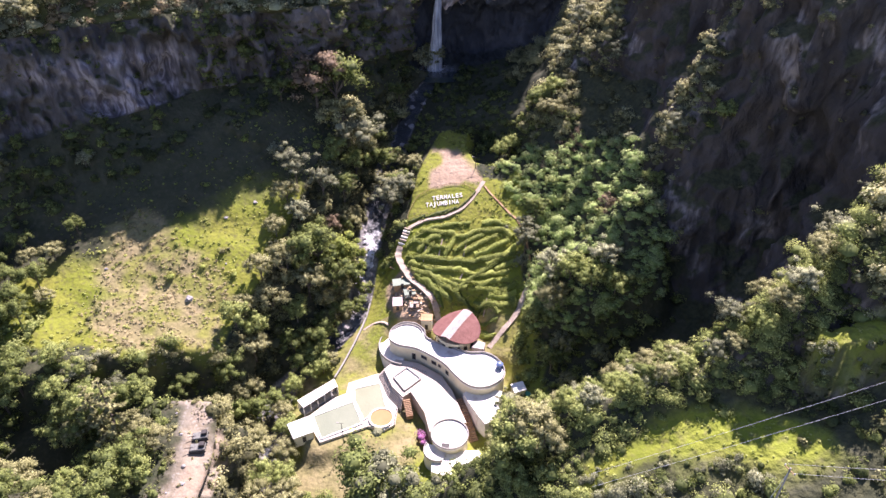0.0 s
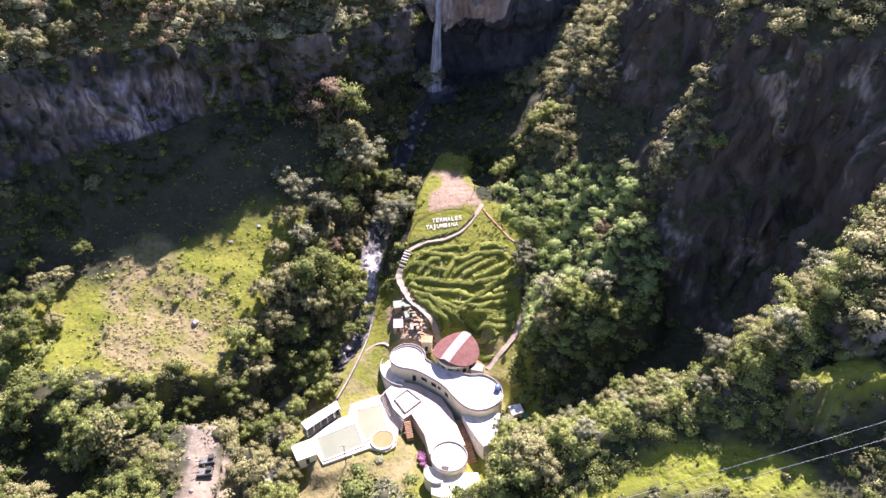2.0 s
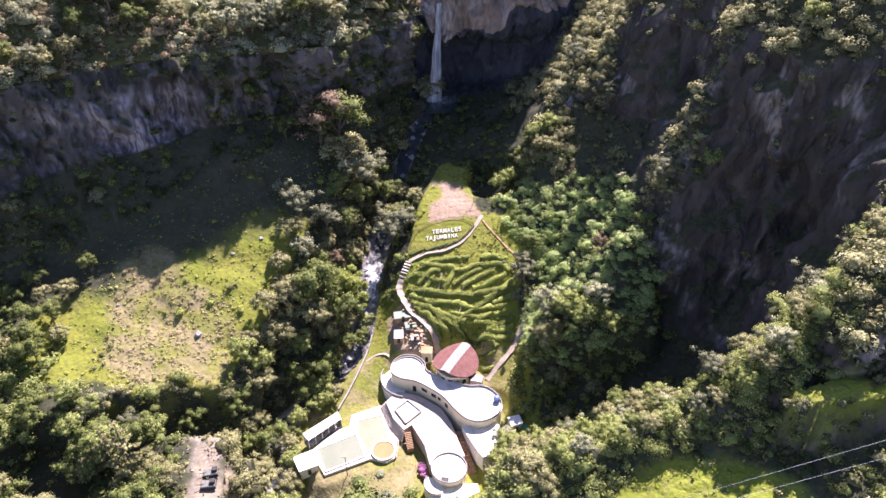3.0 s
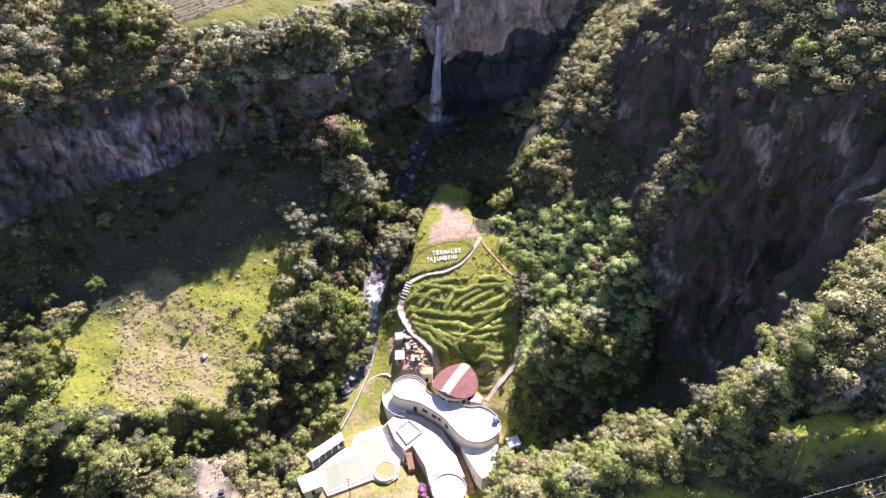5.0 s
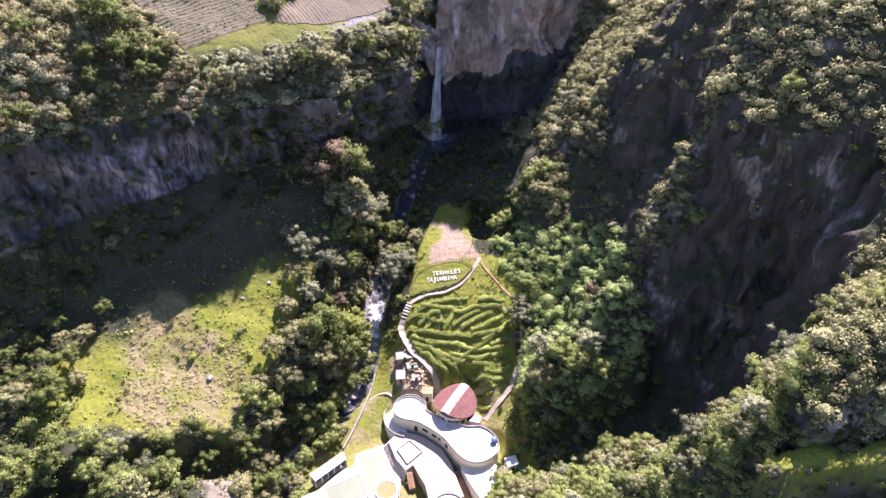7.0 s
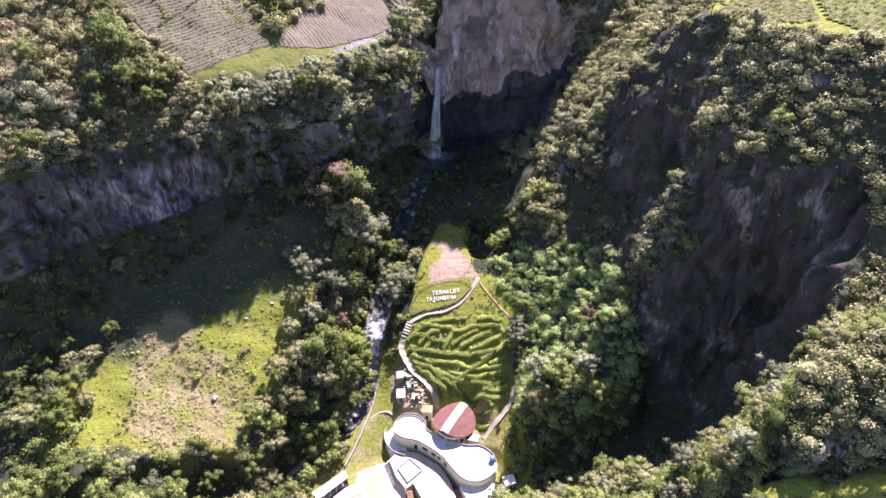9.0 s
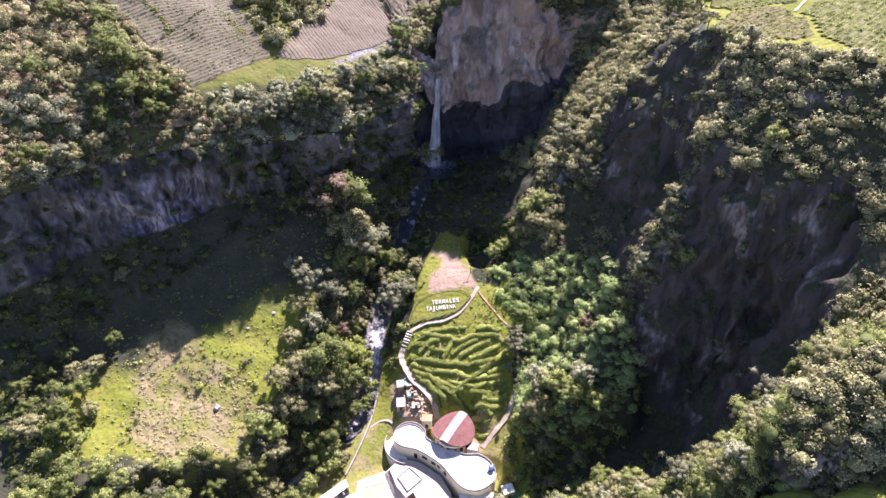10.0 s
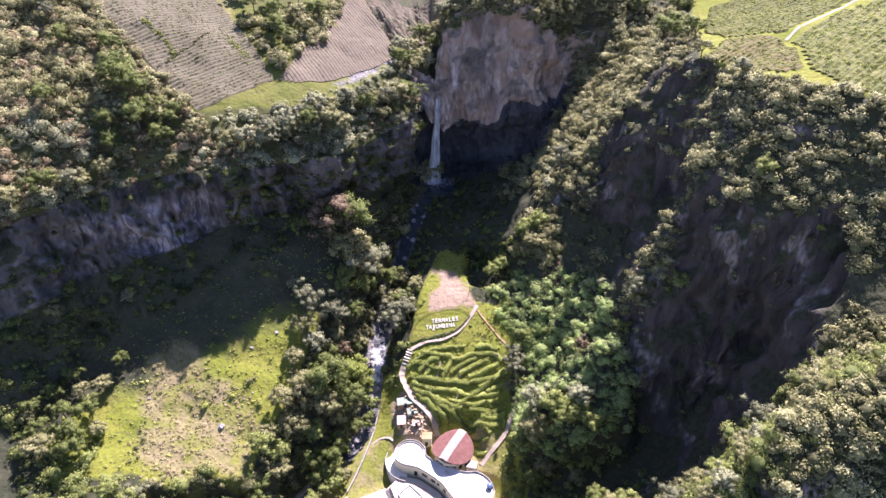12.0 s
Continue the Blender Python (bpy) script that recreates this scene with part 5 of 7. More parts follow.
def wall_on(line, closed, thick, z0, z1, bm=None):
    """A wall of some thickness along a plan line."""
    bm = bm or bmesh.new()
    p = [Vector(q[:2]) for q in line]
    n = len(p)
    sides = []
    for k in range(n):
        a = p[(k - 1) % n] if closed or k else p[k]
        b = p[(k + 1) % n] if closed or k < n - 1 else p[k]
        t = (b - a).normalized()
        off = Vector((-t.y, t.x)) * thick / 2
        sides.append([bm.verts.new((*(p[k] + s * off), z)) for s, z in ((-1, z0), (1, z0), (1, z1), (-1, z1))])
    for k in range(n if closed else n - 1):
        a, b = sides[k], sides[(k + 1) % n]
        for j in range(4):
            bm.faces.new((a[j], b[j], b[(j + 1) % 4], a[(j + 1) % 4]))
    if not closed:
        bm.faces.new(sides[0][::-1])
        bm.faces.new(sides[-1])
    bmesh.ops.recalc_face_normals(bm, faces=bm.faces)
    return bm


def box(bm, c, size, turn=0.0, tilt=0.0):
    r = bmesh.ops.create_cube(bm, size=1.0, matrix=pose(*c, tilt, 0, turn) @ Matrix.Diagonal((*size, 1)))
    return r["verts"]


def disc(c, r, n=40, squash=1.0, a0=0.0, a1=360.0):
    full = abs(a1 - a0) >= 359.9
    k = n if full else n + 1
    return [(c[0] + r * math.cos(radians(a0 + (a1 - a0) * i / n)), c[1] + r * squash * math.sin(radians(a0 + (a1 - a0) * i / n))) for i in range(k)]


def rounded(points, per=5, closed=True):
    """A smooth line through plan points."""
    p = [np.array(q, float) for q in points]
    n, out = len(p), []
    for k in range(n if closed else n - 1):
        idx = [(k - 1) % n, k, (k + 1) % n, (k + 2) % n] if closed else [max(k - 1, 0), k, k + 1, min(k + 2, n - 1)]
        out += [tuple(glide(*[p[i] for i in idx], j / per)) for j in range(per)]
    return out if closed else out + [tuple(p[-1])]


def bevel(bm, w=0.04):
    bmesh.ops.bevel(bm, geom=[e for e in bm.edges if e.calc_face_angle(0) > 0.6], offset=w, segments=1, affect="EDGES")
    return bm


def solo(name, bm, mat, label, category, kind="", group=""):
    ob = part(name, bm, mat, None)
    return tagged(ob, label, category, group, kind)


def ribbon(name, line, width, mat, label, category, lift=0.08, thick=0.5, kind="structure", per=6):
    """A path laid over the land."""
    pts = rounded(line, per, False)
    bm = bmesh.new()
    rows = []
    for k, q in enumerate(pts):
        a, b = Vector(pts[max(k - 1, 0)]), Vector(pts[min(k + 1, len(pts) - 1)])
        t = (b - a).normalized()
        off = Vector((-t.y, t.x)) * width / 2 * (1 + 0.12 * math.sin(k * 1.7))
        z = max(land_z(*(Vector(q) + s * off)) for s in (-1, 0, 1)) + lift
        rows.append([bm.verts.new((q[0] + s * off.x, q[1] + s * off.y, z - d)) for s, d in ((-1, thick), (-1, 0), (1, 0), (1, thick))])
    for a, b in zip(rows, rows[1:]):
        for j in range(3):
            bm.faces.new((a[j], b[j], b[j + 1], a[j + 1]))
    bmesh.ops.recalc_face_normals(bm, faces=bm.faces)
    return solo(name, bm, mat, label, category, kind)


# ---- the river and the fall ----
def river():
    cols = np.where((STRIP >= 7) & (STRIP <= 8))[0]
    c0, c1 = cols[0], cols[-1] + 1
    left, right = GRID[c0 - 1], GRID[c1 + 1]
    line = GRID[(c0 + c1) // 2]
    rows = []
    for s in np.linspace(0, 1, 13):
        p = left * (1 - s) + right * s
        q = np.repeat(p, 2, 0)
        q[1:-1:2] = (p[:-1] + p[1:])[:len(q[1:-1:2])] / 2
        z = np.repeat(line[:, 2], 2)
        z[1:-1:2] = ((line[:-1, 2] + line[1:, 2]) / 2)[:len(z[1:-1:2])]
        q[:, 2] = z + 0.55 + 0.35 * fbm(q, 2.2, 3, 33)
        rows.append(q[16:])
    g = np.array(rows)
    nc, nr = g.shape[:2]
    i = np.arange((nc - 1) * (nr - 1))
    a = (i // (nr - 1)) * nr + i % (nr - 1)
    f = g.reshape(-1, 3)
    foam = 0.03 + 1.35 * np.exp(-((f[:, 1] - 174) / 9) ** 2) + 0.2 * np.clip(fbm(f, 9, 2, 55) - 0.25, 0, 1) * (f[:, 1] < 192)
    ob = new("water", mesh_from("water", f, np.stack([a, a + nr, a + nr + 1, a + 1], 1), [RAPIDS], None, True))
    ob.data.attributes.new("foam", "FLOAT", "POINT").data.foreach_set("value", np.clip(foam, 0, 1).astype(np.float32))
    return tagged(ob, "fast mountain river with white rapids", "river", kind="structure"), g


water, RIVER = river()


def boulder(seed, mat=STONE):
    rng = np.random.default_rng(seed)
    bm = bmesh.new()
    bmesh.ops.create_icosphere(bm, subdivisions=2, radius=1)
    sc = rng.uniform(0.7, 1.3, 3)
    for v in bm.verts:
        n = noise.noise(v.co * 1.3 + Vector((seed * 7.1, 0, 0))) * 0.45
        v.co = Vector(v.co * (1 + n))
        v.co = Vector((v.co.x * sc[0], v.co.y * sc[1], v.co.z * 0.7))
    me = bpy.data.meshes.new("boulder")
    bm.to_mesh(me)
    bm.free()
    me.materials.append(mat)
    return me


ROCKS = [boulder(k) for k in range(5)]
TANROCKS = [boulder(k + 9, EARTHSTONE) for k in range(3)]


def rock(x, y, r, z=None, label="grey weathered boulder lying in the river", group="river boulders", meshes=ROCKS):
    ob = new("boulder", meshes[RNG.integers(len(meshes))])
    ob.matrix_world = pose(x, y, (land_z(x, y) if z is None else z) + r * 0.1, 0, 0, RNG.uniform(0, 360)) @ Matrix.Diagonal((r, r, r, 1))
    return tagged(ob, label, "boulder", group)


for k in range(110):
    i, j = RNG.integers(1, 12), RNG.integers(60, RIVER.shape[1] - 20)
    q = RIVER[i, j]
    if q[1] > 100:
        rock(q[0], q[1], RNG.uniform(0.35, 1.3) * (1.5 if RNG.random() < 0.12 else 1), q[2] - 0.3)
rock(-71.7, 140, 1.3, label="large pale boulder lying on the meadow", group="meadow boulder")
for x, y, r in ((-97, 148, 0.5), (-63, 150, 0.4), (-66, 165, 0.5), (-58, 170, 0.6), (-61, 98, 0.5), (-58, 90, 0.6), (-64, 104, 0.4), (-57, 86, 0.45), (-60, 84, 0.3)):
    rock(x, y, r, label="small pale stone on open ground", group="loose stones")


def waterfall():
    ob = thing("waterfall", "slender white waterfall dropping from the rock lip", "waterfall")
    rng = np.random.default_rng(4)

    def sheet(x0, w0, w1, y_off, seed):
        n, m = 40, 8
        verts = []
        for i in range(n + 1):
            s = i / n
            z = 92.5 - 39.5 * s
            w = w0 + (w1 - w0) * s ** 1.6
            xc = x0 - 2.4 * s
            for j in range(m + 1):
                a = (j / m - 0.5) * math.pi
                verts.append((xc + w * 0.5 * math.sin(a), 263.6 - 4.0 * s ** 0.7 + y_off - 0.5 * w * math.cos(a) * 0.6, z))
        v = np.array(verts)
        v[:, 0] += 0.35 * fbm(v, 2.0, 3, seed, (1, 1, 5))
        v[:, 1] += 0.5 * fbm(v, 1.5, 3, seed + 5, (1, 1, 6))
        i = np.arange(n * m)
        a = (i // m) * (m + 1) + i % m
        return v, np.stack([a, a + m + 1, a + m + 2, a + 1], 1)
    for x0, w0, w1, y_off, seed in ((-1.2, 1.8, 6.4, 0, 80), (-1.5, 1.0, 3.6, -0.9, 85)):
        v, f = sheet(x0, w0, w1, y_off, seed)
        o = new("water_veil", mesh_from("water_veil", v, f, [FALLING], None, True))
        o.parent = ob
    # foam thrown up at the foot
    n = 2200
    r = np.abs(rng.normal(0, 3.4, n))
    a = rng.uniform(0, 6.283, n)
    p = np.stack([-3.8 + r * np.cos(a) * 1.5, 258.6 + r * np.sin(a) * 0.8, 53.8 + np.abs(rng.normal(0, 1.9, n)) * np.exp(-r / 4)], 1)
    v, f = leaf_quads(p, rng.normal(size=(n, 3)) + (0, -0.5, 1), rng.uniform(0.15, 0.4, n), rng)
    o = new("spray", mesh_from("spray", v, f, [FALLING]))
    o.parent = ob
    tagged(o, "white spray at the foot of the fall")


waterfall()
pond = rounded([(-11, 256), (-7, 251), (0, 250), (7, 253), (9, 259), (3, 264), (-5, 264), (-10, 261)])
solo("pool", prism(pond, 51.5, 53.6), water_mat("plunge_pool_water", (0.02, 0.03, 0.035), (0.05, 0.065, 0.075), 3, 0.15), "dark plunge pool under the fall", "pool", "structure")

# ---- the baths: terraces ----
COURT = [(-16.8, 130.3), (-13.6, 134.3), (-7.1, 132.8), (-0.4, 127.7), (2.6, 122.0), (4.5, 115.7), (6.1, 111.0), (-3.4, 108.0), (-4.9, 114.4), (-8.8, 121.7), (-10.9, 119.8), (-14.1, 123.8)]
solo("terrace", prism(COURT, 2.5, 9.8), COURTCON, "pale concrete courtyard terrace of the baths", "terrace", "structure")
for k in range(6):
    grow, top = 0.3 * (6 - k), 7.4 + 0.4 * k
    side = [(-15.0 - grow, 132.4), (-16.7 - grow, 130.4), (-13.9 - grow * 0.7, 123.8 - grow * 0.7), (-10.9 - grow * 0.3, 119.6 - grow), (-10.3, 120.8), (-13.4, 125.0), (-15.8, 130.2)]
    solo("terrace", prism(side, 3.0, top), COURTCON, "pale concrete step between courtyard and pool deck", "terrace", "structure")
DECK = [(-36.6, 114.9), (-30.3, 122), (-27, 123.7), (-26.8, 127.7), (-18.6, 131.4), (-15.3, 129.2), (-12.3, 118.9), (-12.7, 112.8), (-15.3, 111), (-19.8, 112.2), (-31.6, 106.9)]
solo("terrace", prism(DECK, 4.0, 7.0), DECKCON, "off-white pool deck beside the lawn", "terrace", "structure")
WHITE2 = [(5.4, 119.6), (8.3, 122.0), (15.9, 120.4), (16.2, 114.6), (13.3, 110.4), (10.8, 109.2), (9.3, 111.6), (6.9, 116.4)]
solo("terrace", prism(WHITE2, 3.0, 11.4), WHITE, "white upper terrace beside the stairs", "terrace", "structure")
WHITE3 = [(-3.0, 102.8), (9.1, 103.0), (10.3, 97.6), (8.3, 95.9), (2.2, 94.9), (-2.8, 96.7)]
solo("terrace", prism(WHITE3, 2.0, 8.8), WHITE, "white lower terrace below the rotunda", "terrace", "structure")


def stairs(name, top, bottom, width, steps, mat, label):
    ob = thing(name, label, "stairs")
    a, b = Vector(top), Vector(bottom)
    way = b - a
    turn = math.degrees(math.atan2(way.y, way.x))
    depth = math.hypot(way.x, way.y) / steps
    for k in range(steps):
        c = a + way * (k + 0.5) / steps
        bm = bmesh.new()
        h = 1.4
        box(bm, (c.x, c.y, c.z - h / 2), (depth * 1.02, width, h), turn)
        part("step", bm, mat, ob)
    return ob


stairs("stairs", (4.5, 119.8, 9.4), (8.2, 108.6, 5.4), 2.2, 18, EARTH, "brown earthen stairs between the white terraces")
stairs("stairs", (-9.9, 119.4, 9.4), (-8.9, 115.4, 7.2), 1.8, 10, EARTH, "reddish-brown steps down to the pools")


def parapet(points, z0, z1, closed, label, mat=GREYCON, thick=0.22):
    return solo("parapet", wall_on(points, closed, thick, z0, z1), mat, label, "low wall", "structure")


def planter():
    ob = thing("square_planter", "square white planter with a dark coping on the courtyard", "planter")
    sq = [(-13.8, 126.9), (-10.3, 130.5), (-6.2, 126.3), (-10.5, 121.8)]
    part("floor", prism(sq, 9.8, 9.95), WHITE, ob)
    for a, b in zip(sq, sq[1:] + sq[:1]):
        part("kerb", wall_on([a, b], False, 0.35, 9.7, 10.4), GREYCON, ob)
    return ob


planter()


def railing(line, z, count, label):
    ob = thing("railing", label, "railing")
    pts = [Vector(p) for p in line]
    for a, b in zip(pts, pts[1:]):
        bm = bmesh.new()
        limb(bm, (*a, z + 0.95), (*b, z + 0.95), 0.05, 0.05, 6)
        part("handrail", bm, DARKMETAL, ob)
    for k in range(count):
        s = k / (count - 1) * (len(pts) - 1)
        i = min(int(s), len(pts) - 2)
        q = pts[i].lerp(pts[i + 1], s - i)
        bm = bmesh.new()
        limb(bm, (*q, z), (*q, z + 0.95), 0.04, 0.04, 5)
        part("post", bm, DARKMETAL, ob)
    return ob


railing([(-9.2, 130.6), (-4.6, 128.2)], 9.8, 9, "dark metal railing along the courtyard edge")
railing([(-12.4, 119), (-12.9, 111.6)], 7.0, 7, "dark metal railing beside the pools")


# ---- the baths: serpentine building ----
def serpentine():
    ob = thing("bath_house", "serpentine white bath house with a roof terrace", "building")
    out = rounded([(-15.6, 138.4), (-15.2, 142.4), (-12.4, 145.2), (-8.4, 145.0), (-5.6, 142.2), (-4.6, 138.6), (1.0, 135.4), (7.2, 132.6), (12.0, 132.4), (15.4, 129.8), (16.9, 125.8),
                   (15.8, 122.2), (12.6, 119.7), (9.2, 119.1), (6.2, 120.4), (3.2, 123.9), (0.2, 128.2), (-3.8, 131.6), (-7.9, 134.3), (-12.9, 135.7)])
    part("wall", prism(out, 5.5, 13.4), CREAM, ob, "cream rendered wall")
    c = np.mean(out, 0)
    eave = [(p[0] + (p[0] - c[0]) * 0.012, p[1] + (p[1] - c[1]) * 0.012) for p in out]
    part("roof_terrace", prism(eave, 13.4, 13.8), WHITE, ob, "white roof terrace")
    part("coping", wall_on(out, True, 0.2, 13.8, 14.5), GREYCON, ob, "thin grey coping")
    part("inner_coping", wall_on(disc((-10.6, 140.2), 4.6, 24, 1, -10, 150), False, 0.2, 13.8, 14.3), GREYCON, ob)
    # windows and doors on the front
    front = out[-27:-4]
    for k, w, h, z in ((5, 1.2, 1.3, 11.8), (8, 0.9, 0.9, 12.1), (10, 1.6, 1.1, 12.0), (13, 0.9, 1.0, 12.0), (14, 0.9, 1.0, 12.0), (17, 1.0, 2.1, 10.9)):
        a, b = Vector(front[k]), Vector(front[k + 1])
        t = (b - a).normalized()
        n = Vector((t.y, -t.x))
        n = n if n.y < 0 else -n
        m = (a + b) / 2 + n * 0.02
        turn = math.degrees(math.atan2(t.y, t.x))
        bm = bmesh.new()
        box(bm, (m.x, m.y, z), (w + 0.24, 0.16, h + 0.24), turn)
        fr = part("window", bm, GREYCON, ob)
        bm = bmesh.new()
        box(bm, (m.x + n.x * 0.06, m.y + n.y * 0.06, z), (w, 0.14, h), turn)
        part("pane", bm, DARKGLASS, fr)
    return ob


serpentine()
# crescent walk round the round end
crescent = disc((-10.6, 140.2), 8.4, 26, 1, 110, 262) + disc((-10.6, 140.2), 5.2, 26, 1, 262, 110)
solo("terrace", prism(crescent, 4.5, 9.6), WHITE, "white crescent walk round the bath house", "terrace", "structure")
parapet(disc((-10.6, 140.2), 8.4, 26, 1, 110, 262), 9.6, 10.5, False, "curved grey parapet of the crescent walk")


def tank():
    ob = thing("water_tank", "blue plastic water tank on the roof terrace", "tank", pose(15.6, 126.8, 13.8))
    bm = bmesh.new()
    bmesh.ops.create_cone(bm, cap_ends=True, segments=20, radius1=0.9, radius2=1.0, depth=1.5, matrix=Matrix.Translation((0, 0, 0.75)))
    part("barrel", bevel(bm, 0.06), BLUE, ob)
    bm = bmesh.new()
    bmesh.ops.create_cone(bm, cap_ends=True, segments=20, radius1=1.0, radius2=0.45, depth=0.35, matrix=Matrix.Translation((0, 0, 1.68)))
    part("lid", bm, BLUE, ob)


tank()


# ---- the baths: house with the round red roof ----
def red_house():
    ob = thing("round_house", "house with a round red shingled roof and pale ridge", "house")
    cx, cy, r = 4.0, 140.4, 7.0
    ax = Vector((0.5, 0.866))                      # the ridge's direction
    px = Vector((0.866, -0.5))

    def top(u, v):
        return 18.6 - 2.9 * (abs(v) / 6.6) ** 1.25 - 0.35 * (u / 7.0) ** 2

    def at(u, v, lift=0.0):
        return (cx + ax.x * u + px.x * v, cy + ax.y * u + px.y * v, top(u, v) + lift)
    wall = [(cx + 6.1 * math.cos(a), cy + 6.1 * math.sin(a)) for a in np.linspace(0, 2 * math.pi, 25)[:-1]]
    part("wall", prism(wall, 10.5, 15.6, tops=lambda p: 15.4), CREAM, ob, "cream wall with openings")
    for k in range(8):
        a = -2.6 + 0.36 * k
        bm = bmesh.new()
        box(bm, (cx + 6.12 * math.cos(a), cy + 6.12 * math.sin(a), 13.6), (0.14, 1.1, 1.6), math.degrees(a))
        part("window", bm, DARKGLASS, ob)
    # two shingled sides, laid in courses
    for side in (-1, 1):
        slope = part("roof_side", roof_plane(at, side, r), TILE_RED, ob, "dark red shingles")
        for c in range(13):
            v0, v1 = 1.4 + c * 0.4, 1.4 + (c + 1) * 0.4 + 0.06
            bm = bmesh.new()
            lim0, lim1 = math.sqrt(max(r * r - v0 * v0, 0.1)), math.sqrt(max(r * r - min(v1, r - 0.05) ** 2, 0.1))
            a, b, d, e = [bm.verts.new(at(u, side * v, h)) for u, v, h in ((-lim0, v0, 0.03), (lim0, v0, 0.03), (lim1, min(v1, r - 0.05), 0.09), (-lim1, min(v1, r - 0.05), 0.09))]
            f, g = [bm.verts.new(at(u, side * v, h)) for u, v, h in ((-lim1, min(v1, r - 0.05), 0.0), (lim1, min(v1, r - 0.05), 0.0))]
            bm.faces.new((a, b, d, e))
            bm.faces.new((e, d, g, f))
            part("shingle_course", bm, TILE_RED, slope)
    # pale corrugated ridge
    bm = bmesh.new()
    n = 24
    rows = []
    for i in range(n + 1):
        v = -1.5 + 3.0 * i / n
        z = 0.16 + 0.05 * (i % 2)
        rows.append([bm.verts.new(at(u, v, z)) for u in np.linspace(-6.9, 6.9, 8)])
    for a, b in zip(rows, rows[1:]):
        for j in range(7):
            bm.faces.new((a[j], a[j + 1], b[j + 1], b[j]))
    part("ridge_sheet", bm, SHEET, ob, "pale stained ridge sheet")
    return ob


def roof_plane(at, side, r):
    bm = bmesh.new()
    rows = []
    for v in np.linspace(0.6, r - 0.05, 14):
        lim = math.sqrt(r * r - v * v)
        rows.append([(bm.verts.new(at(u, side * v)), bm.verts.new(at(u, side * v, -0.25))) for u in np.linspace(-lim, lim, 16)])
    for a, b in zip(rows, rows[1:]):
        for j in range(15):
            bm.faces.new((a[j][0], a[j + 1][0], b[j + 1][0], b[j][0]))
            bm.faces.new((a[j][1], b[j][1], b[j + 1][1], a[j + 1][1]))
    e = rows[-1]
    for j in range(15):
        bm.faces.new((e[j][0], e[j + 1][0], e[j + 1][1], e[j][1]))
    bmesh.ops.recalc_face_normals(bm, faces=bm.faces)
    return bm


red_house()
bm = prism([(8.2, 134.2), (11.6, 133.4), (12.2, 136.0), (9.6, 137.2)], 10.5, 14.6)
solo("porch", bm, SHEET, "small pale porch beside the round house", "porch")


# ---- the baths: pools ----
def pool(label, shape, mat, rim=0.45, top=7.35, level=7.2):
    ob = thing("thermal_pool", label, "pool")
    part("water", prism(shape, 6.8, level), mat, ob)
    part("rim", wall_on(shape, True, rim, 6.8, top), WHITE, ob, "white rim")
    return ob


pool("shallow rectangular thermal pool with grey-green water", [(-34.8, 115.3), (-24.7, 120.6), (-21.4, 113), (-31.4, 107.9)], POOL_A)
pool("deeper rectangular thermal pool with yellowish water", [(-24.9, 125.3), (-17.8, 127.5), (-15.1, 117.3), (-19.2, 116.1), (-21, 114), (-24.4, 121)], POOL_B)
pool("round thermal pool with ochre water", disc((-16.4, 114.7), 3.2, 36), POOL_C, 0.4, 7.6, 7.4)


def shelter():
    ob = thing("pool_shelter", "long open shelter with a white sheet roof", "shelter")
    a, b, d, e = (-39.1, 118.1), (-30.3, 126.1), (-29.2, 123.9), (-37.2, 116.1)
    bm = bmesh.new()
    for k in range(12):
        s0, s1 = k / 12, (k + 1) / 12 - 0.004
        q = []
        for s in (s0, s1):
            for p0, p1, z in ((a, b, 10.2), (e, d, 9.6)):
                q.append((p0[0] + (p1[0] - p0[0]) * s, p0[1] + (p1[1] - p0[1]) * s, z))
        lo = [bm.verts.new((x, y, z)) for x, y, z in q]
        hi = [bm.verts.new((x, y, z + 0.12)) for x, y, z in q]
        for f in ((0, 1, 3, 2),):
            bm.faces.new([hi[i] for i in f])
            bm.faces.new([lo[i] for i in f[::-1]])
        for i, j in ((0, 1), (1, 3), (3, 2), (2, 0)):
            bm.faces.new((lo[i], lo[j], hi[j], hi[i]))
    bmesh.ops.recalc_face_normals(bm, faces=bm.faces)
    part("roof", bm, WHITE, ob, "white sheet roof")
    part("back_wall", wall_on([a, b], False, 0.2, 6.0, 10.1), CREAM, ob)
    part("end_wall", wall_on([b, d], False, 0.2, 6.0, 9.5), CREAM, ob)
    part("floor", prism([a, b, d, e], 6.0, 7.02), GREYCON, ob)
    for k in range(6):
        s = k / 5
        bm = bmesh.new()
        limb(bm, (e[0] + (d[0] - e[0]) * s, e[1] + (d[1] - e[1]) * s, 6.4), (e[0] + (d[0] - e[0]) * s, e[1] + (d[1] - e[1]) * s, 9.6), 0.1, 0.1)
        part("post", bm, WHITE, ob)
    for k in range(4):
        s = (k + 0.5) / 4
        bm = bmesh.new()
        box(bm, (-38.2 + 8.4 * s, 117.8 + 7.4 * s, 7.3), (1.5, 0.4, 0.5), 41)
        part("bench", bm, GREYCON, ob)
    return ob


shelter()


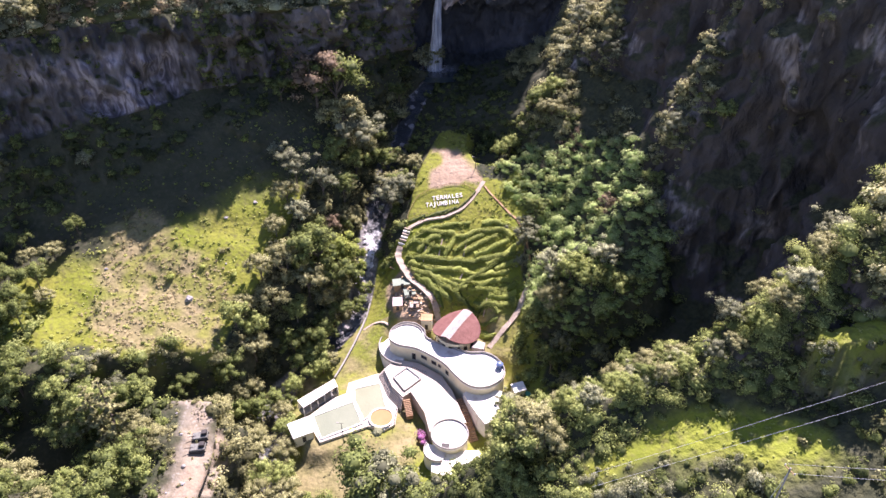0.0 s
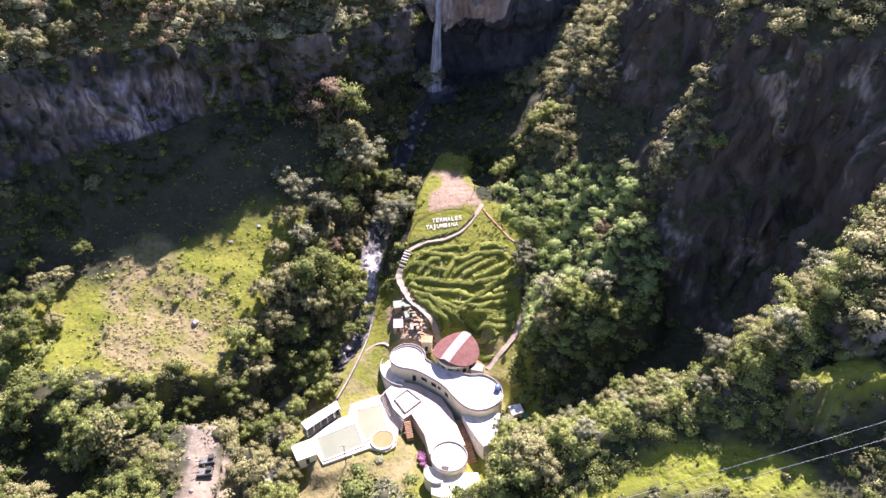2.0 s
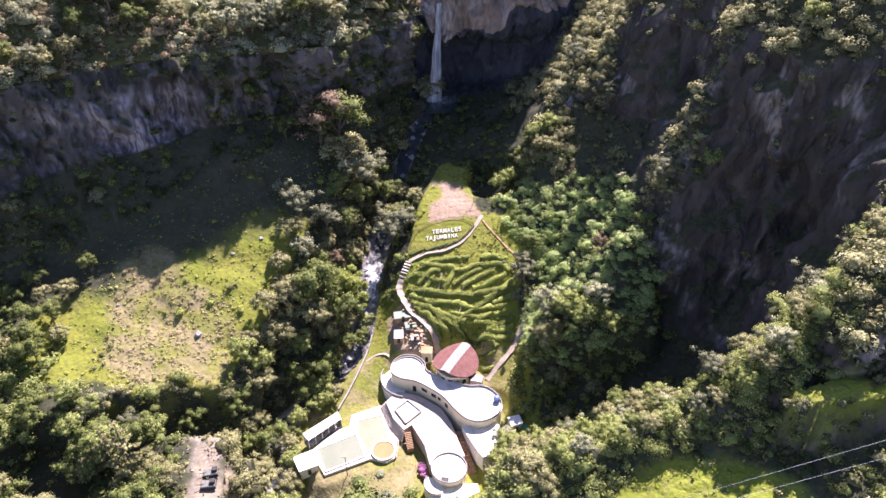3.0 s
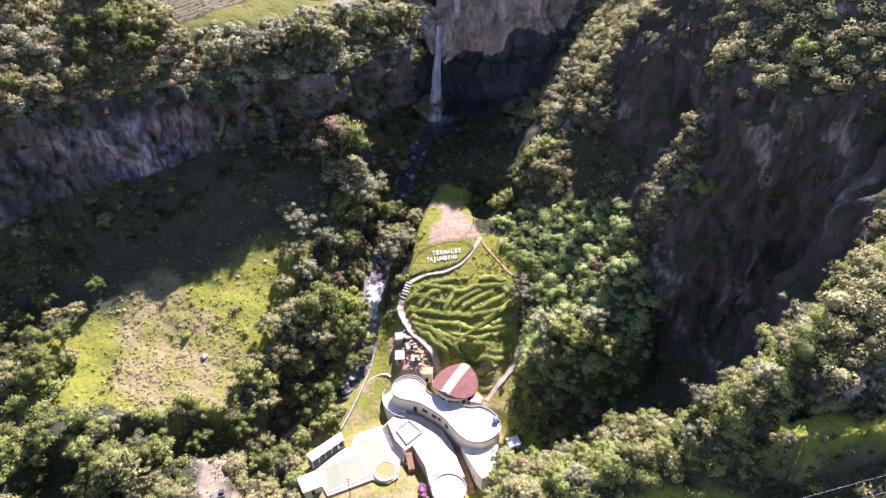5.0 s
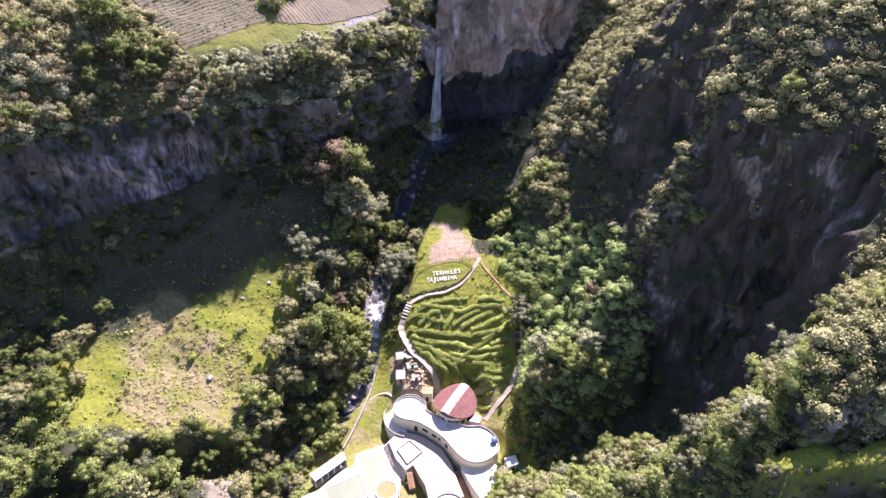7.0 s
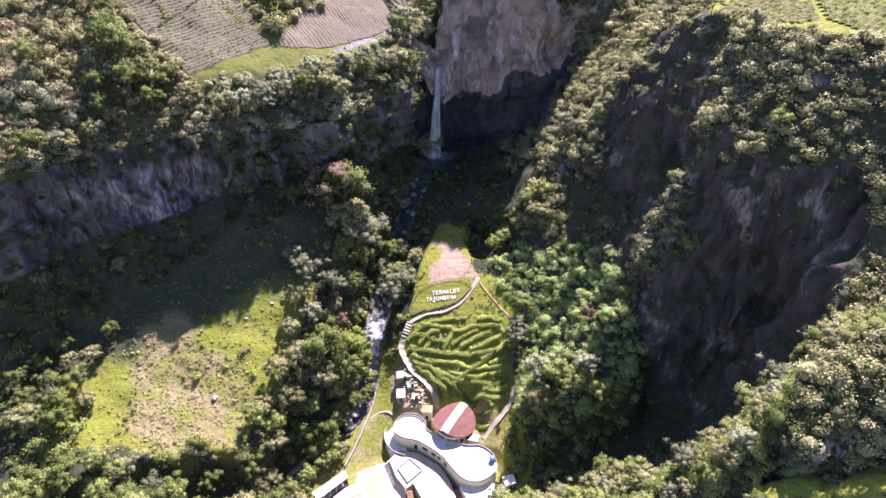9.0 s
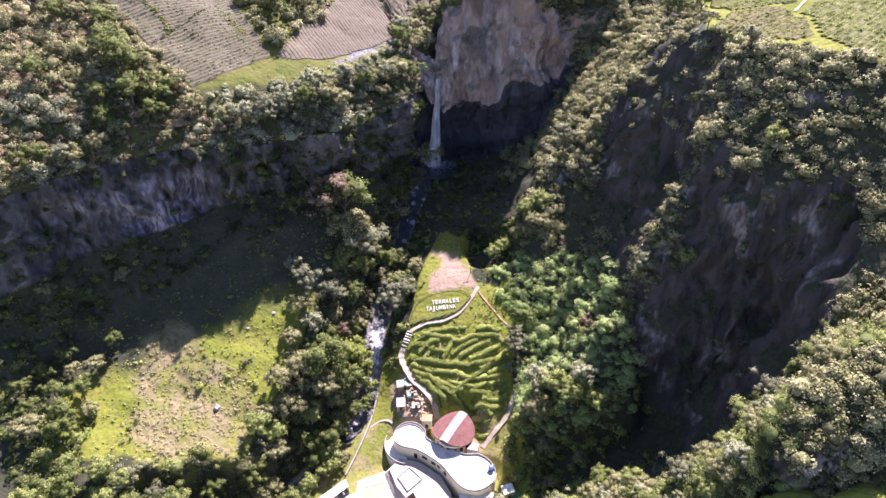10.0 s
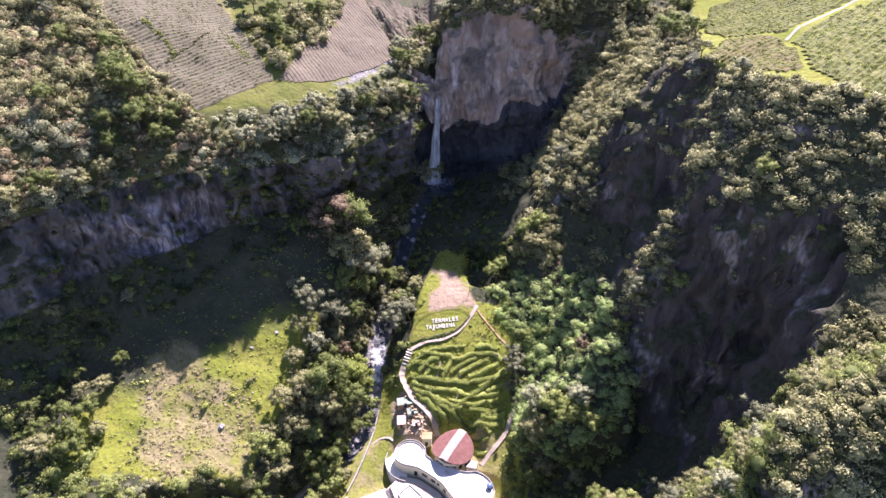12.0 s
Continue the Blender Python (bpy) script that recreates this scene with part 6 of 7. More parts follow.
def hut(label, corners, z, eave, drop, roof_mat, wall_mat, overhang=0.3, door=True):
    """A small shed: four walls, a tilted roof and a door."""
    ob = thing("hut", label, "hut")
    c = np.mean(corners, 0)
    part("wall", prism([tuple(p) for p in corners], z - 1.0, eave - 0.05), wall_mat, ob)
    roof = [tuple(c + (np.array(p) - c) * (1 + overhang / 3)) for p in corners]
    ys = [p[1] for p in roof]
    bm = bmesh.new()
    lo = [bm.verts.new((x, y, eave + drop * (y - min(ys)) / (max(ys) - min(ys)))) for x, y in roof]
    hi = [bm.verts.new(v.co + Vector((0, 0, 0.14))) for v in lo]
    n = len(lo)
    bm.faces.new(hi)
    bm.faces.new(lo[::-1])
    for k in range(n):
        bm.faces.new((lo[k], lo[(k + 1) % n], hi[(k + 1) % n], hi[k]))
    bmesh.ops.recalc_face_normals(bm, faces=bm.faces)
    part("roof", bm, roof_mat, ob)
    if door:
        k = min(range(len(corners)), key=lambda i: corners[i][1] + corners[(i + 1) % n][1])
        a, b = Vector(corners[k]), Vector(corners[(k + 1) % n])
        m, t = (a + b) / 2, (b - a).normalized()
        bm = bmesh.new()
        box(bm, (m.x, m.y, z + 0.95), (0.9, 0.16, 1.9), math.degrees(math.atan2(t.y, t.x)))
        part("door", bm, DARKMETAL, ob)
    return ob


hut("small white-roofed pump hut beside the pool", [(-40.3, 111), (-35.4, 113.4), (-33.5, 108.9), (-38, 106.9)], 6.0, 8.7, 0.4, WHITE, CREAM)


def rotunda():
    ob = thing("rotunda", "round white rotunda with a flat roof", "building")
    c, r = (1.7, 106.4), 4.8
    part("wall", prism(disc(c, r - 0.3, 40), 2.5, 10.3), CREAM, ob, "pale green rendered wall")
    part("roof", prism(disc(c, r, 40), 10.3, 10.7), WHITE, ob)
    part("parapet", wall_on(disc(c, r - 0.1, 40), True, 0.22, 10.7, 11.2), GREYCON, ob, "grey parapet")
    bm = bmesh.new()
    box(bm, (0.6, 102.8, 10.82), (2.0, 1.3, 0.3), -8)
    part("hatch", bevel(bm), DARKMETAL, ob, "dark roof hatch")
    bm = prism(disc((-1.4, 102.6), 3.4, 20, 1, 140, 290) + [(1.2, 103.2)], 2.5, 9.2)
    part("annex", bm, WHITE, ob)
    part("annex_parapet", wall_on(disc((-1.4, 102.6), 3.4, 20, 1, 140, 290), False, 0.2, 9.2, 9.8), GREYCON, ob)
    return ob


rotunda()
hut("white roofed shed beside the upper terrace", [(18.5, 121.8), (21.6, 122.8), (22.4, 120.2), (19.4, 119.2)], 9.0, 12.0, 0.5, WHITE, CREAM)
bm = bmesh.new()
for k in range(5):
    box(bm, (22.6 + 0.3 * k, 119.2 - 0.1 * k, 10.9 + 0.1 * (k % 2)), (0.4, 3.0, 0.08), 20, 18)
cover = solo("tarpaulin", bm, TARP, "green tarpaulin stretched beside the white shed", "tarpaulin")
bm = bmesh.new()
for x, y in ((22.2, 120.4), (23.9, 119.8), (22.6, 117.9), (24.2, 117.5)):
    limb(bm, (x, y, 7.5), (x, y, 10.8), 0.06, 0.06, 5)
part("pole", bm, WOOD, cover)
# huts and building material above the bath house
hut("flat shed with a pale green sheet roof", [(-15.6, 158.6), (-10.4, 159.6), (-10.0, 156.6), (-15.2, 155.6)], land_z(-13, 157), 20.2, 0.3, GREENSHEET, WOOD)
hut("small shed with a pale green roof above the path", [(-12.2, 155.6), (-9.0, 156.2), (-8.4, 153.4), (-11.6, 152.8)], land_z(-10.5, 154.5), 18.8, 0.4, GREENSHEET, CREAM)
hut("boxy timber hut with a pale cream roof", [(-15.4, 153.2), (-12.6, 153.4), (-12.4, 149.8), (-15.2, 149.6)], land_z(-14, 151), 17.2, 0.3, SHEET, WOOD)
hut("tiny timber hut among building debris", [(-10.2, 151.6), (-7.8, 151.8), (-7.4, 149.4), (-9.8, 149.2)], land_z(-9, 150), 17.0, 0.3, SHEET, WOOD)
hut("low hut with a yellowish board roof", [(-6.4, 147.6), (-3.2, 147.4), (-3.4, 144.8), (-6.6, 145.0)], land_z(-5, 146), 15.4, 0.3, WOOD, CREAM)


def debris():
    for k in range(150):
        s = RNG.random()
        x, y = -13.5 + 9.5 * s + RNG.normal(0, 1.8), 159 - 13 * s + RNG.normal(0, 2.0)
        z = land_z(x, y)
        if k % 3 == 0:
            rock(x, y, RNG.uniform(0.25, 0.75), label="tan loose building stone", group="building stones", meshes=TANROCKS)
        else:
            bm = bmesh.new()
            box(bm, (0, 0, 0), (RNG.uniform(1.0, 3.2), RNG.uniform(0.2, 0.7), 0.14))
            ob = solo("plank", bm, WOOD if k % 4 < 3 else PATHCON, "loose timber plank on the slope", "plank", group="loose planks")
            ob.matrix_world = pose(x, y, z + 0.22, RNG.uniform(-12, 12), RNG.uniform(-10, 10), RNG.uniform(0, 180))


debris()
# ---- lawn, bank wall and lamp ----


def bank_wall():
    pts = rounded([(-23.0, 160), (-24.0, 153), (-26.2, 144), (-28.8, 137), (-31.4, 131)], 6, False)
    bm = bmesh.new()
    rows = []
    for k, q in enumerate(pts):
        z = land_z(*q)
        rows.append([bm.verts.new((q[0] + dx, q[1], z + dz)) for dx, dz in ((-0.2, -2.5), (-0.2, 0.9), (0.25, 0.9), (0.25, -2.5))])
    for a, b in zip(rows, rows[1:]):
        for j in range(3):
            bm.faces.new((a[j], b[j], b[j + 1], a[j + 1]))
    bmesh.ops.recalc_face_normals(bm, faces=bm.faces)
    solo("bank_wall", bm, GREYCON, "low concrete wall along the river bank", "wall", "structure")


bank_wall()
ribbon("path", [(-24.5, 147.5), (-21.5, 148.6), (-18.5, 148.0), (-16.5, 146.4)], 0.7, PATHCON, "narrow footpath over the lawn", "path")


def lamp(x, y, h, label, base=None):
    z = land_z(x, y) if base is None else base
    ob = thing("lamp_post", label, "lamp post", pose(x, y, z))
    bm = bmesh.new()
    limb(bm, (0, 0, -0.3), (0, 0, h), 0.13, 0.08, 8)
    part("pole", bm, DARKMETAL, ob)
    bm = bmesh.new()
    limb(bm, (0, 0, h - 0.2), (-0.8, 0.1, h + 0.1), 0.05, 0.04, 6)
    limb(bm, (0, 0, h - 0.2), (0.5, -0.1, h), 0.05, 0.04, 6)
    part("arm", bm, DARKMETAL, ob)
    bm = bmesh.new()
    box(bm, (-0.95, 0.1, h + 0.08), (0.6, 0.3, 0.16))
    part("lamp_head", bevel(bm), GREYCON, ob)
    return ob


lamp(-25.6, 107.4, 7.5, "tall dark lamp post on the lawn")
lamp(11.0, 193.6, 4.2, "dark lamp post at the top of the path")


# ---- paths, steps and the sign garden ----
ribbon("path", [(-1.2, 148.6), (-2.6, 151.0), (-6.8, 155.6), (-9.9, 158.2), (-12.7, 162.4), (-14.3, 166.4), (-13.8, 168.8)], 2.0, PATHCON, "pale footpath beside the garden", "path")
ribbon("path", [(-11.2, 173.8), (-6.2, 175.6), (-2.4, 175.9), (1.1, 176.1), (6.6, 178.4), (11.2, 183.6), (13.6, 187.4)], 1.4, PATHCON, "curving pale footpath under the sign bed", "path")
ribbon("path", [(13.8, 185.2), (16.0, 181.4), (21.0, 174.4), (23.6, 171.2), (25.6, 165.4), (26.6, 158.0), (25.2, 150.6)], 0.6, EARTH, "narrow earthen track along the wood's edge", "path")
ribbon("path", [(25.2, 150.6), (24.0, 148.6), (21.4, 144.0), (16.2, 139.2), (13.4, 136.6)], 1.5, PATHCON, "pale stepped path down to the round-roofed house", "path")
for k in range(7):
    s = k / 6
    x, y = -13.6 + 2.2 * s, 169.2 + 4.4 * s
    bm = bmesh.new()
    box(bm, (0, 0, 0), (2.4, 0.45, 0.7))
    ob = solo("step", bevel(bm, 0.03), WHITE if k % 2 else PATHCON, "pale concrete garden step", "step", group="garden steps")
    ob.matrix_world = pose(x, y, land_z(x, y) + 0.1, 0, 0, -28)

SIGN_BED = [(-11.6, 177.2), (-9.0, 183.4), (-6.0, 185.4), (-2.4, 186.6), (2.0, 187.2), (5.8, 187.0), (9.8, 184.8), (10.4, 182.8), (6.2, 179.4), (1.1, 177.8), (-6.2, 177.4)]


def sign_fence():
    ob = thing("fence", "low timber fence round the sign bed", "fence")
    pts = rounded(SIGN_BED, 6)
    for k, (x, y) in enumerate(pts):
        z = land_z(x, y)
        bm = bmesh.new()
        limb(bm, (x, y, z - 0.3), (x, y, z + 0.8), 0.08, 0.07, 5)
        part("post", bm, WOOD, ob)
    for a, b in zip(pts, pts[1:] + pts[:1]):
        bm = bmesh.new()
        limb(bm, (*a, land_z(*a) + 0.65), (*b, land_z(*b) + 0.65), 0.06, 0.06, 5)
        part("rail", bm, WOOD, ob)
    return ob


sign_fence()


def letters(text, x0, y0, x1, y1, height):
    """White letters lying on the slope, each one of its own."""
    a, b = Vector((x0, y0, land_z(x0, y0))), Vector((x1, y1, land_z(x1, y1)))
    ex = (b - a).normalized()
    m = (a + b) / 2
    up = Vector((m.x - ex.y * 3, m.y + ex.x * 3, 0))
    up.z = land_z(up.x, up.y)
    ey = (up - m)
    ey = (ey - ex * ey.dot(ex)).normalized()
    ez = ex.cross(ey)
    step = (b - a).length / len(text)
    for k, ch in enumerate(text):
        cu = bpy.data.curves.new("letter", "FONT")
        cu.body, cu.size, cu.extrude, cu.offset, cu.align_x = ch, height * 1.4, 0.08, 0.012, "CENTER"
        tmp = new("letter", cu)
        bpy.context.view_layer.update()
        me = bpy.data.meshes.new_from_object(tmp.evaluated_get(bpy.context.evaluated_depsgraph_get()))
        bpy.data.objects.remove(tmp)
        me.materials.append(WHITE)
        ob = new("letter", me)
        p = a + ex * step * (k + 0.5)
        p.z = max(p.z, land_z(p.x, p.y)) + 0.25
        wide = max(v.co.x for v in me.vertices) - min(v.co.x for v in me.vertices)
        sx = min(1.0, step * 0.82 / max(wide, 0.01)) if wide > step * 0.82 else min(1.25, step * 0.72 / max(wide, 0.35))
        ob.matrix_world = Matrix((( ex.x * sx, ey.x, ez.x, p.x), (ex.y * sx, ey.y, ez.y, p.y), (ex.z * sx, ey.z, ez.z, p.z), (0, 0, 0, 1)))
        tagged(ob, "large white letter " + ch + " laid on the grass bed", "letter", "letters of the garden sign")


letters("TERMALES", -3.6, 182.2, 6.6, 182.1, 1.7)
letters("TAJUMBINA", -5.7, 180.2, 5.3, 179.9, 1.7)


def hedge(line, width, height, mat=BRIGHT, tint=0.5, dense=22):
    """A clipped hedge following the slope."""
    pts = np.array(rounded(line, 10, False))
    seg = np.hypot(*np.diff(pts, axis=0).T)
    t = np.concatenate([[0], np.cumsum(seg)])
    s = np.arange(0, t[-1], 0.4)
    cx, cy = np.interp(s, t, pts[:, 0]), np.interp(s, t, pts[:, 1])
    cz = np.array([land_z(x, y) for x, y in zip(cx, cy)])
    tx, ty = np.gradient(cx), np.gradient(cy)
    ln = np.hypot(tx, ty) + 1e-9
    nx, ny = -ty / ln, tx / ln
    m = 7
    ang = np.linspace(-0.15, math.pi + 0.15, m)
    core = np.stack([np.stack([cx + nx * width / 2 * 0.85 * math.cos(a), cy + ny * width / 2 * 0.85 * math.cos(a), cz + height * 0.85 * math.sin(a)], 1) for a in ang])
    f = core.reshape(-1, 3)
    core = core + 0.6 * fbm(f, 2.4, 3, 51).reshape(core.shape[:2])[..., None]
    n = int(t[-1] * dense)
    k = RNG.integers(0, len(s), n)
    a = RNG.uniform(-0.1, math.pi + 0.1, n)
    jit = RNG.uniform(0.85, 1.15, n)
    off = RNG.uniform(-0.2, 0.2, n)
    p = np.stack([cx[k] + nx[k] * width / 2 * np.cos(a) * jit - ny[k] * off, cy[k] + ny[k] * width / 2 * np.cos(a) * jit + nx[k] * off, cz[k] + height * np.sin(a) * jit], 1)
    d = np.stack([nx[k] * np.cos(a), ny[k] * np.cos(a), np.sin(a)], 1)
    v, q = leaf_quads(p, d + RNG.normal(size=d.shape) * 0.5 + (0, 0.15, 0.7), RNG.uniform(0.2, 0.42, n), RNG)
    i = np.arange((m - 1) * (len(s) - 1))
    b = (i // (len(s) - 1)) * len(s) + i % (len(s) - 1)
    cf = np.stack([b, b + 1, b + len(s) + 1, b + len(s)], 1)
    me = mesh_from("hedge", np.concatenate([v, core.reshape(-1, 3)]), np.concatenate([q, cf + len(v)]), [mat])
    # core 0.15 below the leaves' tint: the hedge's inner shade as colour
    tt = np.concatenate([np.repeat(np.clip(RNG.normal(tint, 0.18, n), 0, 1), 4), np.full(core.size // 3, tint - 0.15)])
    me.attributes.new("tint", "FLOAT", "POINT").data.foreach_set("value", tt.astype(np.float32))
    skin = np.concatenate([np.stack([nx * math.cos(a), ny * math.cos(a), np.full(len(s), math.sin(a) + 0.3)], 1) for a in ang])
    bulge(me, np.concatenate([np.repeat(d + RNG.normal(size=d.shape) * 0.3 + (0, 0, 0.25), 4, 0), skin]))
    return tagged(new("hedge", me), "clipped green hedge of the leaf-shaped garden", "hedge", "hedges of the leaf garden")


HEDGES = [  # veins and rows of the leaf-shaped garden
    [(-8.7, 159.4), (-5.1, 156.9), (-0.7, 153.2), (2.8, 151.2)],
    [(-9.9, 161.2), (-4.2, 158.6), (1.5, 154.4), (6.0, 151.6), (11.3, 149)],
    [(-10.6, 163.2), (-4.2, 161.0), (2.8, 159.4), (11.5, 156.6), (20.1, 156.8)],
    [(-11.2, 165.8), (-2.5, 163.2), (8.1, 161.2), (16.8, 161.2), (22.4, 161.2)],
    [(-7.2, 172.6), (1.1, 170.4), (6.4, 168.6), (11.8, 169.6), (18.9, 168.6), (22, 165.8)],
    [(-12, 168), (-8.6, 170.6), (-3.5, 172.6), (3.5, 172.8), (9, 172.4)],
    [(9.9, 162.6), (15.2, 164.0), (20.5, 165.4)],
    [(6.4, 163.8), (11.7, 166.0), (17.1, 167.2)],
    [(3.4, 164.6), (8, 167.0), (13, 168.2)],
]
HEDGES += [
    [(13.3, 159.3), (18.5, 161.0), (22.4, 163.2)],
    [(3.2, 152.8), (9.7, 156.5), (16.8, 159.7)],
    [(10, 152.8), (14, 152.2), (18.0, 151.2), (22.4, 153.2)],
    [(9.7, 151), (16.2, 147.4), (20.4, 147.2)],
    [(9.4, 149), (13.4, 148.2), (17.0, 144.8)],
    [(2.8, 156.4), (9.7, 154.4), (14.8, 154.4), (20, 154.4)],
    [(-8, 166.4), (-4, 169.4), (-0.4, 169.6)], [(0.6, 164), (3, 167.6), (3.6, 169)],
    [(-6, 164.6), (-3, 168)], [(12.4, 171.6), (17, 171.4), (20.6, 169.6)], [(16, 157.6), (20, 158.6), (23, 158)],
    [(9.5, 147.4), (12.5, 145), (16, 143.4)], [(11, 143.5), (13, 141.5), (15, 139.5)], [(18, 151.4), (20.6, 148.6), (21.4, 146)],
    [(-4.4, 155.6), (-1.4, 152.4), (0.6, 150.6)], [(14, 150.4), (18.4, 149.4), (21.6, 149.8)],
    [(-9.6, 169.2), (-6.8, 169), (-3, 167.0), (2, 165.4)], [(-2, 157.6), (3, 155.2), (7, 153.2)],
]
for k, line in enumerate(HEDGES):
    hedge(line, (2.3, 2.0, 1.7)[k % 3], (1.2, 1.0, 0.85)[k % 3], BRIGHT, 0.4 + 0.35 * ((k * 7) % 5) / 5, 64)
for line in ([(-6.2, 162.8), (-5.2, 168.6)], [(-1.6, 162.8), (-0.2, 168.6)], [(6.4, 162.6), (7.6, 167.6)], [(3.4, 153.4), (6.4, 158.2)], [(13.2, 149.8), (12.2, 146.8)]):
    ribbon("path", line, 0.35, PATHCON, "narrow trodden track between the hedges", "path", 0.35, 0.5)
STRAW = foliage("straw_tussock", (0.22, 0.19, 0.085), (0.33, 0.285, 0.14), (0.43, 0.375, 0.22), 0.35)
# dark hedge under the sign bed and growth round the garden
hedge([(-11.4, 176.2), (-6.2, 176.8), (1.1, 177.2), (6.2, 179.0), (10.2, 182.8)], 0.9, 0.7, GREEN, 0.25)
thicket("shrubs", "rough grass and low growth on the garden hill", [10], 0.42, lambda p, n: np.where((p[:, 1] > 146) & (p[:, 1] < 216), 0.25 + patches(p, 6, 14), 0) * outside(p, SAND_TOP, SIGN_BED, BATHS, margin=1.5), (0.25, 0.7), (0.45, 0.2), BRIGHT, leaf=0.3, dense=40, squash=0.6, heart=0.8)
thicket("shrubs", "tufts of grass over the meadow", [5], 0.26, lambda p, n: np.where(p[:, 1] > 118, 0.3 + patches(p, 8, 15), 0), (0.2, 0.6), (0.55, 0.22), BRIGHT, leaf=0.35, dense=40, squash=0.6, lift=3.0, heart=0.9)
thicket("shrubs", "green bushes at the upper end of the meadow", [5], 0.02, lambda p, n: np.where((p[:, 1] > 146) & (p[:, 0] > -84), 0.4 + patches(p, 8, 93), 0), (0.7, 1.6), (0.6, 0.2), BRIGHT)
thicket("shrubs", "dry tussocks on the bleached field", [5], 0.95, lambda p, n: soft_in(p[:, 0], p[:, 1], FIELD_DRY, 5) * np.clip(0.45 + 0.9 * np.sin(1.9 * (p[:, 0] * np.where(p[:, 1] > 137, 0.95, 0.3) + p[:, 1] * np.where(p[:, 1] > 137, 0.2, 0.95) + 4 * fbm(p, 12, 2, 91))), 0.08, 1.4), (0.25, 0.6), (0.68, 0.18), STRAW, leaf=0.35, dense=40, squash=0.4, lift=3.5, heart=0.95)


PINKSOIL = surface("pinkish_soil", (0.135, 0.11, 0.074), (0.165, 0.135, 0.09), 14, (0.11, 0.092, 0.058), 1.5, dist=0.1)
CROPSOIL = surface("crop_soil", (0.112, 0.127, 0.028), (0.155, 0.157, 0.04), 6, (0.10, 0.09, 0.04), 1.0)
FALLOW = surface("fallow_soil", (0.12, 0.125, 0.028), (0.145, 0.12, 0.04), 5, (0.085, 0.07, 0.035), 1.0)


# ---- machinery on the sandy lot ----
MACHINE = surface("machine_paint", (0.17, 0.175, 0.15), (0.13, 0.13, 0.115), 0.7, (0.09, 0.08, 0.07), 0.3, rough=0.6, dist=0.01)


def machine(x, y, turn, label):
    ob = thing("machine", label, "machine", pose(x, y, land_z(x, y), 0, 0, turn))
    bm = bmesh.new()
    box(bm, (0, 0, 0.7), (3.4, 2.0, 0.9))
    part("body", bevel(bm, 0.1), MACHINE, ob, "grey steel box")
    bm = bmesh.new()
    for s in (-1, 1):
        box(bm, (0, s * 0.95, 0.35), (3.6, 0.4, 0.7))
    part("skid", bevel(bm, 0.12), DARKMETAL, ob)
    bm = bmesh.new()
    box(bm, (1.0, 0.2, 1.5), (1.2, 1.2, 0.8))
    part("cabin", bevel(bm, 0.08), DARKMETAL, ob)
    bm = bmesh.new()
    limb(bm, (-0.8, 0, 1.0), (-2.6, -0.6, 1.7), 0.12, 0.08)
    part("arm", bm, DARKMETAL, ob)


machine(-56.4, 97.6, 12, "grey site machine on the sandy lot")
machine(-56.0, 94.4, 8, "second site machine with a dark arm on sand")


# ---- fields on the heights ----
def clip_row(poly, p, d):
    """Where a line through p along d crosses a plan polygon."""
    out = []
    n = len(poly)
    for k in range(n):
        a, b = Vector(poly[k]), Vector(poly[(k + 1) % n])
        e = b - a
        den = d.x * e.y - d.y * e.x
        if abs(den) < 1e-9:
            continue
        w = a - p
        s = (w.x * d.y - w.y * d.x) / den
        if 0 <= s < 1:
            out.append((w.x * e.y - w.y * e.x) / den)
    return sorted(out)


def field(label, poly, turn, spacing, mat, ridge=0.35, plants=None, tuft=0.3, per_m=1.2, tint=0.5):
    """Tilled ground with raised rows, following the land."""
    d = Vector((math.cos(radians(turn)), math.sin(radians(turn))))
    n = Vector((-d.y, d.x))
    c = Vector(np.mean(poly, 0))
    far = max((Vector(p) - c).length for p in poly)
    verts, faces, spots = [], [], []
    for k in range(int(-far / spacing), int(far / spacing) + 1):
        ts = clip_row(poly, c + n * (k * spacing), d)
        for t0, t1 in zip(ts[::2], ts[1::2]):
            m = max(2, int((t1 - t0) / 2.5))
            for i in range(m + 1):
                q = c + n * (k * spacing) + d * (t0 + (t1 - t0) * i / m)
                for s, h in ((-0.52, 0.10), (-0.22, 0.10 + ridge), (0.22, 0.10 + ridge), (0.52, 0.10)):
                    w = q + n * (s * spacing)
                    verts.append((w.x, w.y, land_z(w.x, w.y) + h + 0.03 * RNG.normal()))
                if i:
                    b = len(verts) - 8
                    faces += [(b + j, b + j + 1, b + j + 5, b + j + 4) for j in range(3)]
            for i in range(int((t1 - t0) * per_m) if plants else 0):
                q = c + n * (k * spacing) + d * RNG.uniform(t0, t1)
                spots.append((q.x, q.y, land_z(q.x, q.y) + ridge))
    ob = new("crop_field", mesh_from("crop_field", verts, faces, [mat]))
    tagged(ob, label, "field", kind="structure")
    if spots:
        p = np.array(spots)
        shrub_mass("crops", p, RNG.uniform(0.6, 1.3, len(p)) * tuft, np.clip(RNG.normal(tint, 0.2, len(p)), 0, 1), plants, "rows of low crops on the heights", leaf=0.4, dense=17, squash=0.7)


